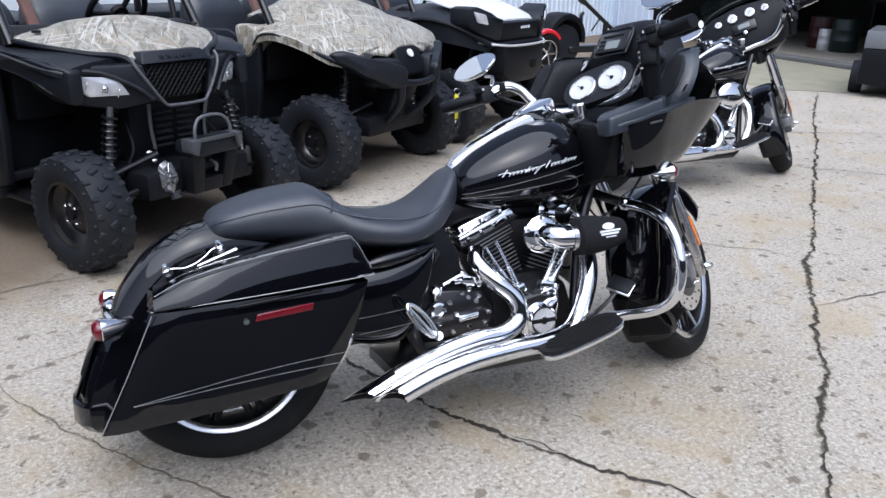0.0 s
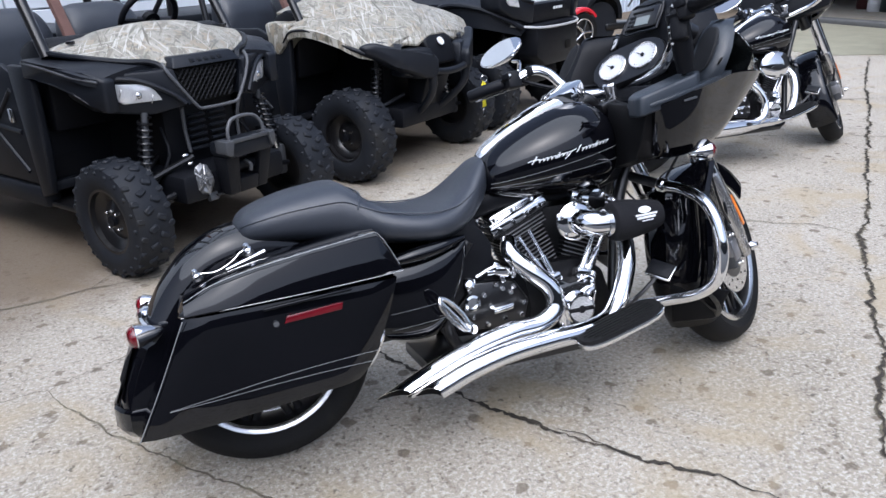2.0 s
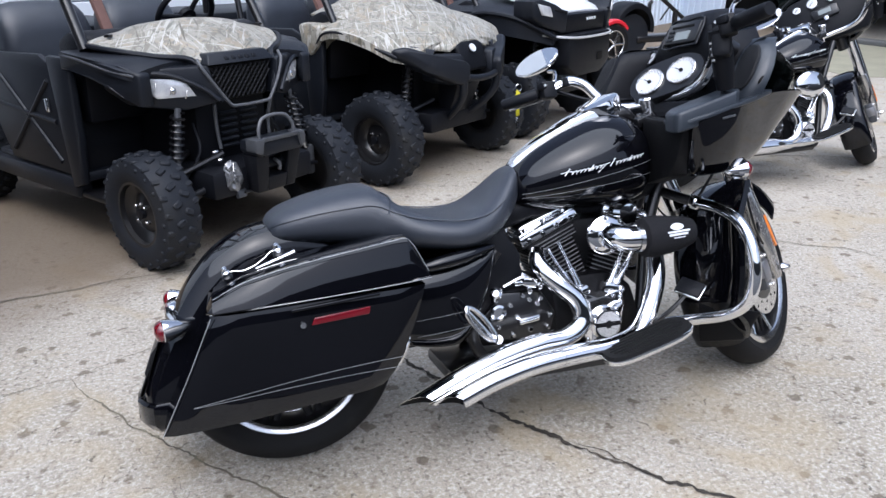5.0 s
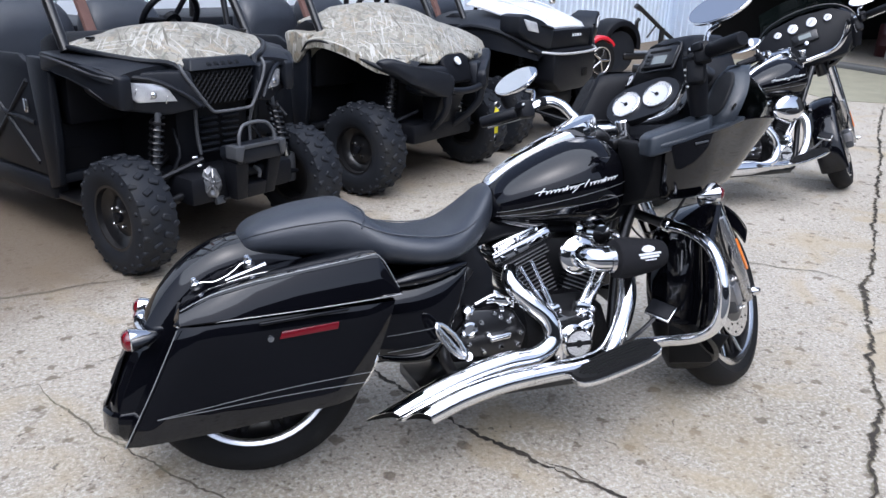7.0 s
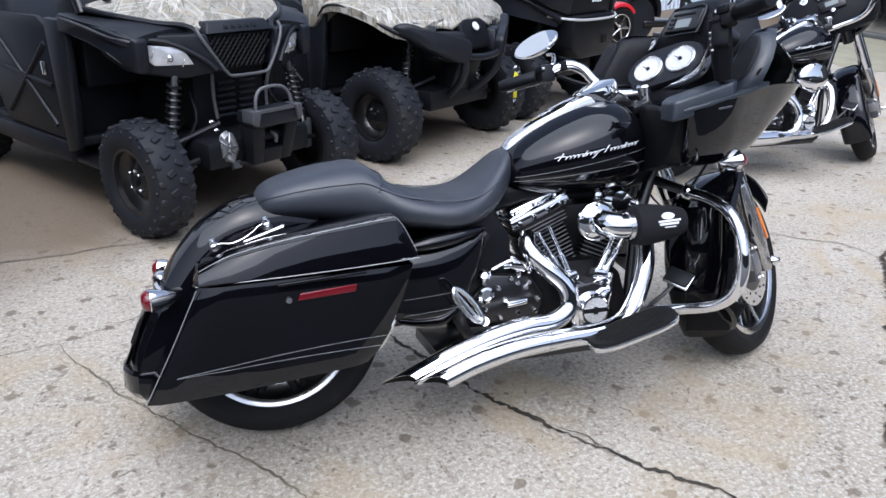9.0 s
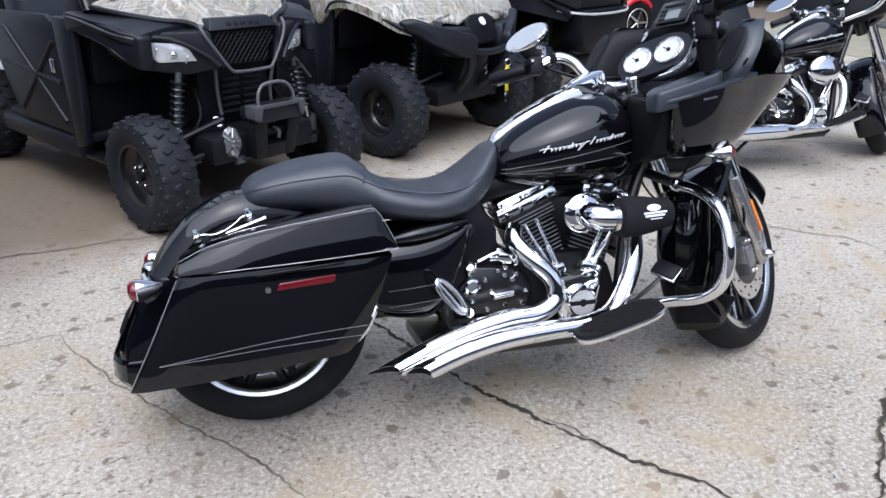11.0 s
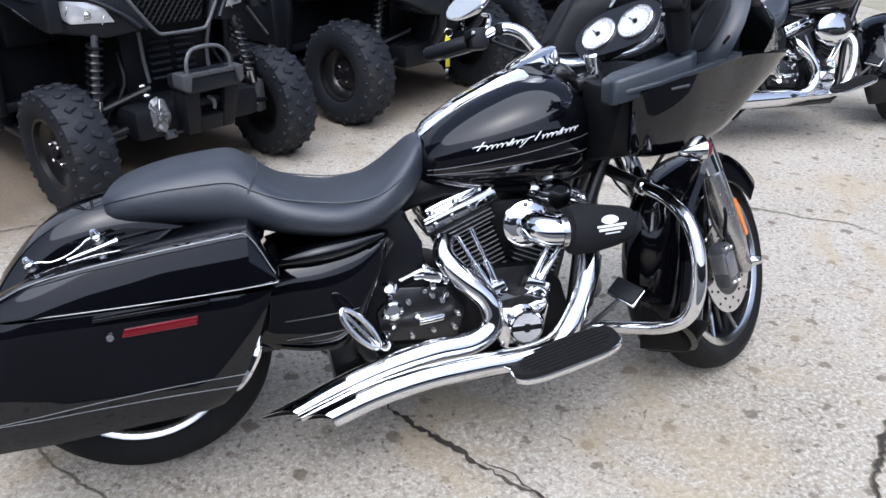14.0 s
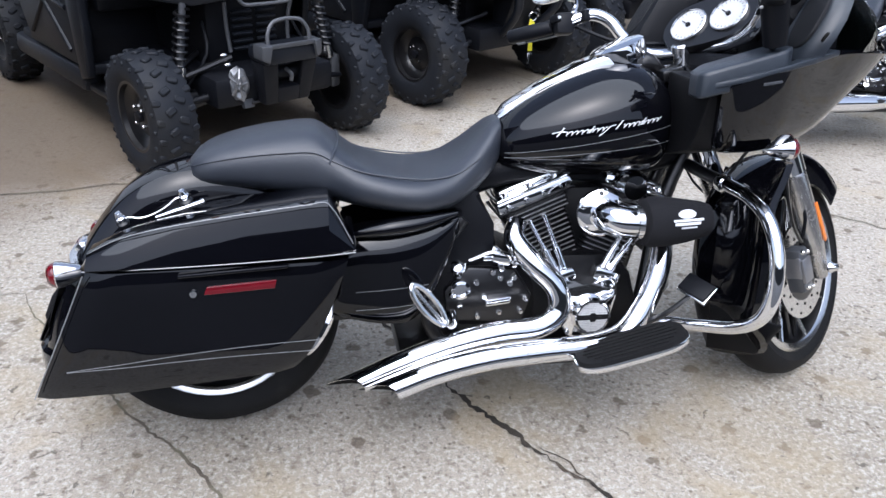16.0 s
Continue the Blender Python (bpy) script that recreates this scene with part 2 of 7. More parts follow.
CONCRETE = concrete_material()
CRACK = material("dirt_filled_crack", (0.125, 0.105, 0.08), 0.95, bump=0.8, scale=60, grain=200, vary=0.5, grime=(0.16, 0.145, 0.10), grime_at=0.5)
CRACKDARK = material("open_crack", (0.035, 0.029, 0.022), 0.95, bump=0.8, scale=60, grain=200, vary=0.6, grime=(0.11, 0.085, 0.06), grime_at=0.6)
SHEET = material("white_ribbed_sheet_metal", (0.66, 0.74, 0.84), 0.42, vary=0.06, scale=8, grime=(0.45, 0.46, 0.47), grime_at=0.66)
BLOCK = material("white_painted_block", (0.78, 0.83, 0.88), 0.6, bump=0.5, scale=40, vary=0.06, grime=(0.55, 0.57, 0.58), grime_at=0.68)
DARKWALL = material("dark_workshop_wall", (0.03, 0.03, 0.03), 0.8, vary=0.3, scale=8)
ASPHALT = material("unseen_dark_asphalt", (0.045, 0.046, 0.048), 0.85, bump=0.6, scale=60, grain=300, vary=0.25)
GRASSY = material("mossy_concrete_step", (0.24, 0.228, 0.165), 0.9, bump=0.5, scale=30, vary=0.2)

# ---- building blocks for meshes ----


def part(name, bm, mat, parent=None, label="", sharp=40):
    """Links a bmesh as one mesh object, under a thing or a part."""
    bmesh.ops.recalc_face_normals(bm, faces=bm.faces)
    me = bpy.data.meshes.new(name)
    bm.to_mesh(me)
    bm.free()
    me.polygons.foreach_set("use_smooth", [True] * len(me.polygons))
    me.set_sharp_from_angle(angle=radians(sharp))
    me.materials.append(mat)
    ob = new(name, me)
    if parent:
        ob.parent = parent
    if label:
        tagged(ob, label)
    return ob


def thing(name, label, category, m, group=""):
    """An Empty at the base of a thing, to carry its parts."""
    ob = new(name)
    ob.matrix_world = m
    ob.empty_display_size = 0.1
    return tagged(ob, label, category, group)


def bridge(bm, rings, caps=True, closed=True):
    rows = [[bm.verts.new(p) for p in r] for r in rings]
    k = len(rows[0])
    for a, b in zip(rows, rows[1:]):
        for i in range(k if closed else k - 1):
            j = (i + 1) % k
            bm.faces.new((a[i], a[j], b[j], b[i]))
    if caps:
        bm.faces.new(rows[0]), bm.faces.new(rows[-1])
    return rows


def loft(rings, caps=True, bm=None):
    bm = bm or bmesh.new()
    bridge(bm, rings, caps)
    return bm


def curve_through(points, steps=5):
    """Catmull-Rom through points of any dimension."""
    p = [Vector(q) for q in points]
    if len(p) < 3 or steps < 2:
        return p
    p = [2 * p[0] - p[1], *p, 2 * p[-1] - p[-2]]
    out = []
    for a, b, c, d in zip(p, p[1:], p[2:], p[3:]):
        ab, bc, cd = (max(1e-5, (v - u).length) for u, v in ((a, b), (b, c), (c, d)))
        mb, mc = (c - a) * (bc / (ab + bc)), (d - b) * (bc / (bc + cd))
        for s in range(steps):
            t = s / steps
            out.append((2 * t ** 3 - 3 * t * t + 1) * b + (t ** 3 - 2 * t * t + t) * mb + (3 * t * t - 2 * t ** 3) * c + (t ** 3 - t * t) * mc)
    return out + [p[-2]]


def tube(points, r, seg=10, steps=5, bm=None, caps=True, flat=1.0):
    """A round tube along a smooth curve; r: one radius, or one for each point."""
    bm = bm or bmesh.new()
    rs = [r] * len(points) if isinstance(r, (int, float)) else list(r)
    line = curve_through([(*p, q) for p, q in zip(points, rs)], steps)
    pts, rr = [Vector(v[:3]) for v in line], [v[3] for v in line]
    rings, side = [], None
    for i, p in enumerate(pts):
        d = (pts[min(i + 1, len(pts) - 1)] - pts[max(i - 1, 0)]).normalized()
        if side is None:
            side = d.orthogonal().normalized() if abs(d.z) > 0.9 else d.cross(Vector((0, 0, 1))).normalized()
        side = (side - d * side.dot(d)).normalized()
        up = d.cross(side)
        rings.append([p + rr[i] * (side * math.cos(a) + up * math.sin(a) * flat) for a in (2 * math.pi * k / seg for k in range(seg))])
    bridge(bm, rings, caps)
    return bm


def lathe(profile, m=None, seg=28, bm=None, closed=False, caps=True):
    """Turns a profile of (radius, height) about z, then moves it by m."""
    bm = bm or bmesh.new()
    m = m or Matrix()
    rows = []
    for r, h in profile:
        rows.append([m @ Vector((r * math.cos(a), r * math.sin(a), h)) for a in (2 * math.pi * k / seg for k in range(seg))])
    if closed:
        rows.append(rows[0])
        vs = [[bm.verts.new(p) for p in r] for r in rows[:-1]]
        for a, b in zip(vs, vs[1:] + vs[:1]):
            for i in range(seg):
                bm.faces.new((a[i], a[(i + 1) % seg], b[(i + 1) % seg], b[i]))
    else:
        bridge(bm, rows, caps)
    return bm


def box(size, m=None, bevel=0.0, bm=None, seg=2):
    bm = bm or bmesh.new()
    made = bmesh.ops.create_cube(bm, size=1.0, matrix=(m or Matrix()) @ Matrix.Diagonal((*size, 1)))
    if bevel:
        edges = {e for v in made["verts"] for e in v.link_edges}
        bmesh.ops.bevel(bm, geom=list(edges), offset=bevel, segments=seg, affect="EDGES", profile=0.5, clamp_overlap=True)
    return bm


def plate(outline, far, near, bevel=0.0, bm=None, axis="y", seg=2):
    """A slab whose outline is given in two axes; far and near: numbers, or functions of the outline's two values."""
    bm = bm or bmesh.new()

    def put(a, b, c):
        return {"y": (a, c, b), "x": (c, a, b), "z": (a, b, c)}[axis]

    def val(f, a, b):
        return f(a, b) if callable(f) else f

    lo = [bm.verts.new(put(a, b, val(far, a, b))) for a, b in outline]
    hi = [bm.verts.new(put(a, b, val(near, a, b))) for a, b in outline]
    k = len(lo)
    faces = [bm.faces.new(lo), bm.faces.new(hi)]
    faces += [bm.faces.new((lo[i], lo[(i + 1) % k], hi[(i + 1) % k], hi[i])) for i in range(k)]
    if bevel:
        bmesh.ops.bevel(bm, geom=list({e for f in faces for e in f.edges}), offset=bevel, segments=seg, affect="EDGES", profile=0.5, clamp_overlap=True)
    return bm


def oval(x, zb, zt, hw, p=2.5, n=28, yc=0.0, lean=0.0):
    """A superellipse ring in the plane across x."""
    zc, hh = (zb + zt) / 2, (zt - zb) / 2
    out = []
    for k in range(n):
        a = 2 * math.pi * k / n
        c, s = math.cos(a), math.sin(a)
        z = hh * math.copysign(abs(s) ** (2 / p), s)
        out.append((x + lean * z, yc + hw * math.copysign(abs(c) ** (2 / p), c), zc + z))
    return out


def smooth_table(rows, x):
    """Interpolates rows of (x, values...) smoothly at x."""
    xs = [r[0] for r in rows]
    if x <= xs[0]:
        return rows[0][1:]
    if x >= xs[-1]:
        return rows[-1][1:]
    i = max(k for k in range(len(xs)) if xs[k] <= x)
    t = (x - xs[i]) / (xs[i + 1] - xs[i])
    a, b = rows[i], rows[i + 1]
    pa, pb = rows[max(0, i - 1)], rows[min(len(rows) - 1, i + 2)]
    out = []
    for k in range(1, len(a)):
        h = xs[i + 1] - xs[i]
        ma = (b[k] - pa[k]) / max(1e-6, b[0] - pa[0]) * h
        mb = (pb[k] - a[k]) / max(1e-6, pb[0] - a[0]) * h
        out.append((2 * t ** 3 - 3 * t * t + 1) * a[k] + (t ** 3 - 2 * t * t + t) * ma + (-2 * t ** 3 + 3 * t * t) * b[k] + (t ** 3 - t * t) * mb)
    return tuple(out)


def body(rows, p=2.5, n=28, steps=22):
    """A smooth body along x from rows of (x, bottom, top, half width)."""
    a, z = rows[0][0], rows[-1][0]
    return loft([oval(x, *smooth_table(rows, x), p=p, n=n) for x in (a + (z - a) * k / steps for k in range(steps + 1))])


def arc_shell(cx, cz, r, a0, a1, section, steps=24, drop=None):
    """A fender: a closed section of (side, outward) swept round a wheel's axle from angle a0 to a1 (degrees, 0 ahead, 90 up)."""
    rings = []
    for k in range(steps + 1):
        a = radians(a0 + (a1 - a0) * k / steps)
        grow = drop(k / steps) if drop else 0.0
        rings.append([(cx + (r + grow + o) * math.cos(a), s, cz + (r + grow + o) * math.sin(a)) for s, o in section])
    return loft(rings)


def fender_section(half, side, thick=0.004, n=9):
    """A rounded channel: half its width, how far its sides come down."""
    outer = [(-half, -side)]
    outer += [(half * -math.copysign(abs(math.cos(math.pi * k / (n - 1))) ** 0.6, math.cos(math.pi * k / (n - 1))), 0.045 * math.sin(math.pi * k / (n - 1)) ** 0.7 if 0 < k < n - 1 else 0.0) for k in range(n)]
    outer += [(half, -side)]
    inner = [(s * (1 - thick / half), o - thick) for s, o in reversed(outer)]
    return outer + inner


def circle_plate(c, r, thick, axis="y", seg=24, bm=None, rim=0.0):
    """A disc at c, whose face looks along minus y (axis y)."""
    turn = {"y": pose(0, 0, 0, 90), "x": pose(0, 0, 0, 0, 90), "z": Matrix()}[axis]
    return lathe([(r, -thick / 2), (r, thick / 2 - rim), (r - rim, thick / 2)] if rim else [(r, -thick / 2), (r, thick / 2)], Matrix.Translation(c) @ turn, seg, bm)


def bolts(places, r=0.006, h=0.006, axis="y"):
    bm = bmesh.new()
    turn = {"y": pose(0, 0, 0, 90), "x": pose(0, 0, 0, 0, 90), "z": Matrix()}[axis]
    for c in places:
        lathe([(r, -h), (r, h * 0.4), (r * 0.6, h), (0.0005, h)], Matrix.Translation(c) @ turn, 8, bm)
    return bm


def bolt_heads(name, places, r, h, mat, parent, axis="y"):
    """Bolt heads, each an object of its own on one mesh."""
    first = None
    for c in places:
        if first is None:
            first = part(name, bolts([(0, 0, 0)], r, h, axis), mat, parent)
            ob = first
        else:
            ob = new(name, first.data)
            ob.parent = parent
        ob.location = c

# ---- ground, cracks ----
SILL = material("grey_concrete_sill", (0.11, 0.11, 0.107), 0.85, bump=0.4, scale=30, vary=0.2)
ground_bm = bmesh.new()
bmesh.ops.create_grid(ground_bm, x_segments=2, y_segments=2, size=400)
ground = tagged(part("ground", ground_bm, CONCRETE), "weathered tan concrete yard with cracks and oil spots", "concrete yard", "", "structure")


def crack(name, points, width, seed, wander=0.02, ragged=0.6, lift=0.004, mat=None):
    """A dirt-filled crack: a ragged strip that wanders about its line."""
    rnd = random.Random(seed)
    line = []
    for a, b in zip(points, points[1:]):
        a, b = Vector(a), Vector(b)
        n = max(2, int((b - a).length / 0.014))
        line += [a.lerp(b, k / n) for k in range(n)]
    line.append(Vector(points[-1]))
    bm = bmesh.new()
    rows = []
    for i, p in enumerate(line):
        d = (line[min(i + 1, len(line) - 1)] - line[max(i - 1, 0)]).normalized()
        side = Vector((-d.y, d.x))
        s = noise.noise((p.x * 4.1, p.y * 4.1, seed)) * wander + noise.noise((p.x * 15, p.y * 15, seed)) * wander * 0.6 + noise.noise((p.x * 55, p.y * 55, seed)) * wander * 0.3 + rnd.uniform(-1, 1) * wander * 0.1
        fade = min(1, 0.25 + min(i, len(line) - 1 - i) / 20)
        wl_, wr_ = (width * fade * (1 + rnd.uniform(-ragged, ragged) + noise.noise((p.x * 3, p.y * 3, seed + 9)) * ragged) / 2 for _ in (0, 1))
        c = p + side * s
        rows.append((bm.verts.new((*(c - side * max(0.001, wl_)), lift)), bm.verts.new((*(c + side * max(0.001, wr_)), lift))))
    for a, b in zip(rows, rows[1:]):
        bm.faces.new((a[0], a[1], b[1], b[0]))
    return part(name, bm, mat or CRACK, ground)


crack("joint_crack", [(1.3, -0.92), (1.55, -0.70), (1.66, -0.56), (2.06, -0.24), (2.22, -0.04), (2.47, 0.2), (2.85, 0.59), (3.24, 0.91), (4.22, 1.80), (5.2, 2.68), (6.3, 3.7), (7.6, 4.85)], 0.015, 3, 0.028, 1.2)
crack("open_crack", [(1.3, -0.92), (1.55, -0.70), (1.66, -0.56), (2.06, -0.24), (2.22, -0.04), (2.47, 0.2), (2.85, 0.59), (3.24, 0.91), (4.22, 1.80), (5.2, 2.68), (6.3, 3.7), (7.6, 4.85)], 0.0075, 3, 0.03, 1.7, 0.007, CRACKDARK)
crack("crack", [(0.35, 0.62), (0.45, 0.4), (0.59, 0.1), (0.67, -0.04), (0.755, -0.17), (0.83, -0.26), (0.9, -0.34), (0.96, -0.42), (1.1, -0.56), (1.2, -0.7)], 0.0105, 5, 0.024, 1.3, 0.004, CRACKDARK)
crack("crack", [(0.80, -0.21), (0.86, -0.27), (0.9, -0.34)], 0.008, 6, 0.02, 1.0, 0.005, CRACKDARK)
crack("crack", [(-0.95, 0.60), (-0.77, 0.64), (-0.69, 0.65)], 0.0067, 7, 0.015)
crack("crack", [(-0.69, 0.65), (-0.60, 0.48), (-0.46, 0.29), (-0.32, 0.13), (-0.24, 0.02), (-0.14, -0.09), (0.02, -0.28), (0.15, -0.5)], 0.0067, 8, 0.02)
crack("crack", [(-0.69, 0.65), (-0.62, 0.72), (-0.5, 0.78), (-0.2, 0.86)], 0.0037, 9, 0.02)
crack("crack", [(-1.6, 1.36), (-0.97, 1.45), (-0.78, 1.48), (-0.64, 1.53), (-0.44, 1.53), (-0.2, 1.55)], 0.0090, 10, 0.014)
crack("crack", [(-0.64, 1.53), (-0.57, 1.65), (-0.50, 1.68)], 0.0075, 11, 0.014)
crack("crack", [(0.4, 1.72), (0.80, 1.87), (0.98, 1.98), (1.2, 2.2), (1.36, 2.3)], 0.0045, 12, 0.02)
crack("crack", [(1.45, 1.75), (2.0, 1.4), (2.53, 1.0), (2.66, 0.89), (2.8, 0.80), (2.86, 0.62)], 0.0060, 13, 0.02)
crack("crack", [(2.47, 0.2), (2.58, 0.19), (2.74, 0.21), (3.2, 0.2)], 0.0075, 14, 0.02)
crack("crack", [(1.3, 3.7), (1.45, 3.48), (1.66, 3.15), (1.8, 3.0), (2.2, 2.6)], 0.0075, 15, 0.012)
crack("crack", [(3.5, 2.6), (4.41, 2.13), (4.86, 1.74), (5.6, 1.2)], 0.0090, 16, 0.02)
crack("crack", [(4.3, 3.6), (5.5, 3.1), (6.26, 2.84), (7.5, 2.2)], 0.0120, 17, 0.02)
crack("crack", [(5.5, 6.2), (7.56, 5.21), (8.52, 4.61), (9.5, 4.0)], 0.0150, 18, 0.02)

# ---- buildings round the yard ----
rowdir, back = Vector((math.cos(radians(36)), math.sin(radians(36)))), Vector((-math.sin(radians(36)), math.cos(radians(36))))
foot = Vector((-0.02, 1.96)) + back * 3.3


def wall_place(u, z=0.0, out=0.0):
    p = foot + rowdir * u - back * out
    return Matrix.Translation((p.x, p.y, z)) @ pose(0, 0, 0, 0, 0, 36)


wall = part("wall_north", box((13.0, 0.25, 4.2), wall_place(0.2, 2.1, -0.14)), BLOCK)
tagged(wall, "white painted concrete block wall behind the vehicles", "wall", "", "structure")
block_mesh = None
for row in range(9):
    for k in range(16):
        u = -2.6 + 0.42 * k + (0.21 if row % 2 else 0)
        m = wall_place(u, 0.105 + 0.21 * row, 0.0)
        if block_mesh is None:
            b = part("block", box((0.408, 0.05, 0.199), None, 0.006, seg=1), BLOCK, wall)
            block_mesh = b.data
        else:
            b = new("block", block_mesh)
            b.parent = wall
        b.matrix_basis = m
sheet = bmesh.new()
prof = []
for k in range(39):
    u = 6.7 + 0.23 * k
    prof += [(u, 0.0), (u + 0.165, 0.0), (u + 0.18, 0.03), (u + 0.21, 0.03)]
rows = []
for z in (0.0, 4.2):
    rows.append([wall_place(u, z, o) @ Vector((0, 0, 0)) for u, o in prof] + [wall_place(u, z, o - 0.08) @ Vector((0, 0, 0)) for u, o in reversed(prof)])
bridge(sheet, rows)
tagged(part("wall_sheet", sheet, SHEET, None, "", 20), "white ribbed sheet-metal wall of the workshop", "wall", "", "structure")
jamb = bmesh.new()
for k in range(7):
    box((0.06, 0.17, 4.2), pose(10.56, 13.7 - 0.23 * k, 2.1), 0.012, jamb, 1)
box((0.04, 1.7, 4.2), pose(10.575, 13.0, 2.1), 0, jamb)
tagged(part("wall_jamb", jamb, SHEET, None, "", 20), "white ribbed sheet-metal wall beside the workshop doorway", "wall", "", "structure")
# workshop with its open dark doorway; unseen lintel set low to shade the inside
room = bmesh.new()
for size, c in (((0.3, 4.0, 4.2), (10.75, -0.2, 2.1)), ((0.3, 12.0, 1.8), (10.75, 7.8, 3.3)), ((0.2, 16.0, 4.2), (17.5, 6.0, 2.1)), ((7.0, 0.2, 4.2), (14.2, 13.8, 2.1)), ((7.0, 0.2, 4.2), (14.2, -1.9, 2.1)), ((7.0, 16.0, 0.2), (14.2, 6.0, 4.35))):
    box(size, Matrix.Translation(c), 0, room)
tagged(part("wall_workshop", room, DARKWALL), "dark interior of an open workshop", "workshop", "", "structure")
tagged(part("door_sill", box((0.35, 8.6, 0.07), pose(10.55, 5.6, 0.035), 0.01), SILL), "grey concrete sill of the workshop doorway", "sill", "", "structure")
apron = plate([(7.9, 9.6), (7.35, 5.35), (9.9, 3.9), (10.3, 2.0), (10.37, 9.6)], -0.02, 0.005, axis="z")
tagged(part("apron", apron, GRASSY), "mossy yellowish concrete strip before the workshop", "apron", "", "structure")
# unseen lane and walls closing the yard behind the camera, added for darker reflections
tagged(part("road", plate([(-60, -15.8), (60, -15.8), (60, -1.1), (-60, -1.1)], -0.03, 0.006, axis="z"), ASPHALT), "unseen dark asphalt lane, added to darken reflections in the paint", "road", "", "structure")
tagged(part("wall_south", box((60, 0.3, 5.0), pose(0, -16, 2.5)), DARKWALL), "plain dark unseen wall, added for dark reflections", "wall", "", "structure")
# out of view, stood close to shade the door side of the first vehicle
tagged(part("wall_west", box((0.3, 6.0, 3.2), pose(-3.75, 2.45, 1.6, 0, 0, 36)), DARKWALL), "plain dark unseen wall, added to shade the nearest vehicle's side", "wall", "", "structure")

# ---- touring motorcycles ----
# In a machine's own axes x runs ahead, y to its left, z up; the rear tyre stands at the origin and the front one 1.613 m ahead.
RAKE = radians(26)


def steer(degrees):
    axis = Vector((-math.sin(RAKE), 0, math.cos(RAKE)))
    pivot = Vector((1.365, 0, 0.85))
    return Matrix.Translation(pivot) @ Matrix.Rotation(radians(degrees), 4, axis) @ Matrix.Translation(-pivot)


def moto_wheel(bike, name, c, r, rim_r, width, spokes, place, disc=True):
    """Cast wheel: polished rim lip, black spokes, tyre, drilled disc."""
    turn = Matrix.Translation(c) @ pose(0, 0, 0, 90)
    w = width / 2
    rim = lathe([(rim_r - 0.022, -w * 0.4), (rim_r - 0.013, -w * 0.84), (rim_r - 0.002, -w * 0.9), (rim_r + 0.004, -w * 0.8), (rim_r + 0.004, w * 0.8), (rim_r - 0.002, w * 0.9), (rim_r - 0.013, w * 0.84), (rim_r - 0.022, w * 0.4)], turn, 48, closed=True)
    wheel = part(name, rim, FRAME, bike, "cast black wheel with a polished rim lip")
    for e in (-1, 1):
        part("rim_lip", lathe([(rim_r - 0.020, e * w * 0.80), (rim_r - 0.014, e * w * 0.88), (rim_r - 0.002, e * w * 0.93), (rim_r + 0.004, e * w * 0.86), (rim_r - 0.010, e * w * 0.74)], turn, 48, closed=True), DULL_CHROME, wheel)
    wheel.matrix_basis = place
    for k in range(spokes):
        a = 2 * math.pi * k / spokes
        for off in (-0.12, 0.12):
            b = turn @ Matrix.Rotation(a, 4, "Z") @ pose(rim_r * 0.52, off * rim_r * 0.9, 0, 0, 0, -math.degrees(off) * 0.9)
            part("spoke", box((rim_r * 0.9, 0.022, 0.045), b, 0.006), FRAME, wheel)
    for k in range(spokes if disc else 0):
        face = turn @ Matrix.Rotation(2 * math.pi * k / spokes, 4, "Z")
        for s in (-1, 1):
            part("spoke_face", tube([face @ Vector((rim_r * 0.3, 0, s * 0.026)), face @ Vector((rim_r * 0.6, 0.012, s * 0.03)), face @ Vector((rim_r * 0.94, 0.035, s * 0.04))], 0.006, 6, 2), DULL_CHROME, wheel)
    part("hub", lathe([(0.0005, -0.07), (0.035, -0.07), (0.05, -0.04), (0.05, 0.04), (0.035, 0.07), (0.0005, 0.07)], turn, 20), SATIN, wheel)
    prof = [(rim_r + 0.002, -w * 0.8), (rim_r + 0.03, -w * 0.97), (r - 0.045, -w), (r - 0.02, -w * 0.86), (r - 0.004, -w * 0.45), (r, 0), (r - 0.004, w * 0.45), (r - 0.02, w * 0.86), (r - 0.045, w), (rim_r + 0.03, w * 0.97), (rim_r + 0.002, w * 0.8)]
    part("tyre", lathe(prof, turn, 64, caps=False), RUBBER, wheel, "black road tyre", 50)
    if disc:
        for s in (-1, 1):
            t = Matrix.Translation((c[0], c[1] + s * (w + 0.012) * 0.95, c[2])) @ pose(0, 0, 0, 90)
            d = lathe([(0.085, -0.0025), (0.14, -0.0025), (0.14, 0.0025), (0.085, 0.0025)], t, 40, closed=True)
            disc_ob = part("brake_disc", d, DULL_CHROME, wheel, "drilled steel brake disc")
            for k in range(26):
                a = 2 * math.pi * k / 26
                rr = 0.1 + 0.025 * (k % 2)
                part("drilling", lathe([(0.0045, -0.0036), (0.0045, 0.0036)], t @ Matrix.Translation((rr * math.cos(a), rr * math.sin(a), 0)), 6), DARKHOLE, disc_ob)
            part("disc_carrier", lathe([(0.03, -0.006), (0.088, -0.004), (0.088, 0.004), (0.03, 0.006)], t, 20, closed=True), FRAME, disc_ob)
    return wheel


TANK = [(0.675, 0.69, 0.735, 0.03), (0.70, 0.665, 0.775, 0.085), (0.76, 0.648, 0.825, 0.125), (0.85, 0.640, 0.875, 0.158), (0.95, 0.636, 0.912, 0.172), (1.04, 0.640, 0.915, 0.165), (1.09, 0.652, 0.89, 0.145), (1.125, 0.69, 0.85, 0.09), (1.14, 0.74, 0.81, 0.03)]
TANK_P = 2.3


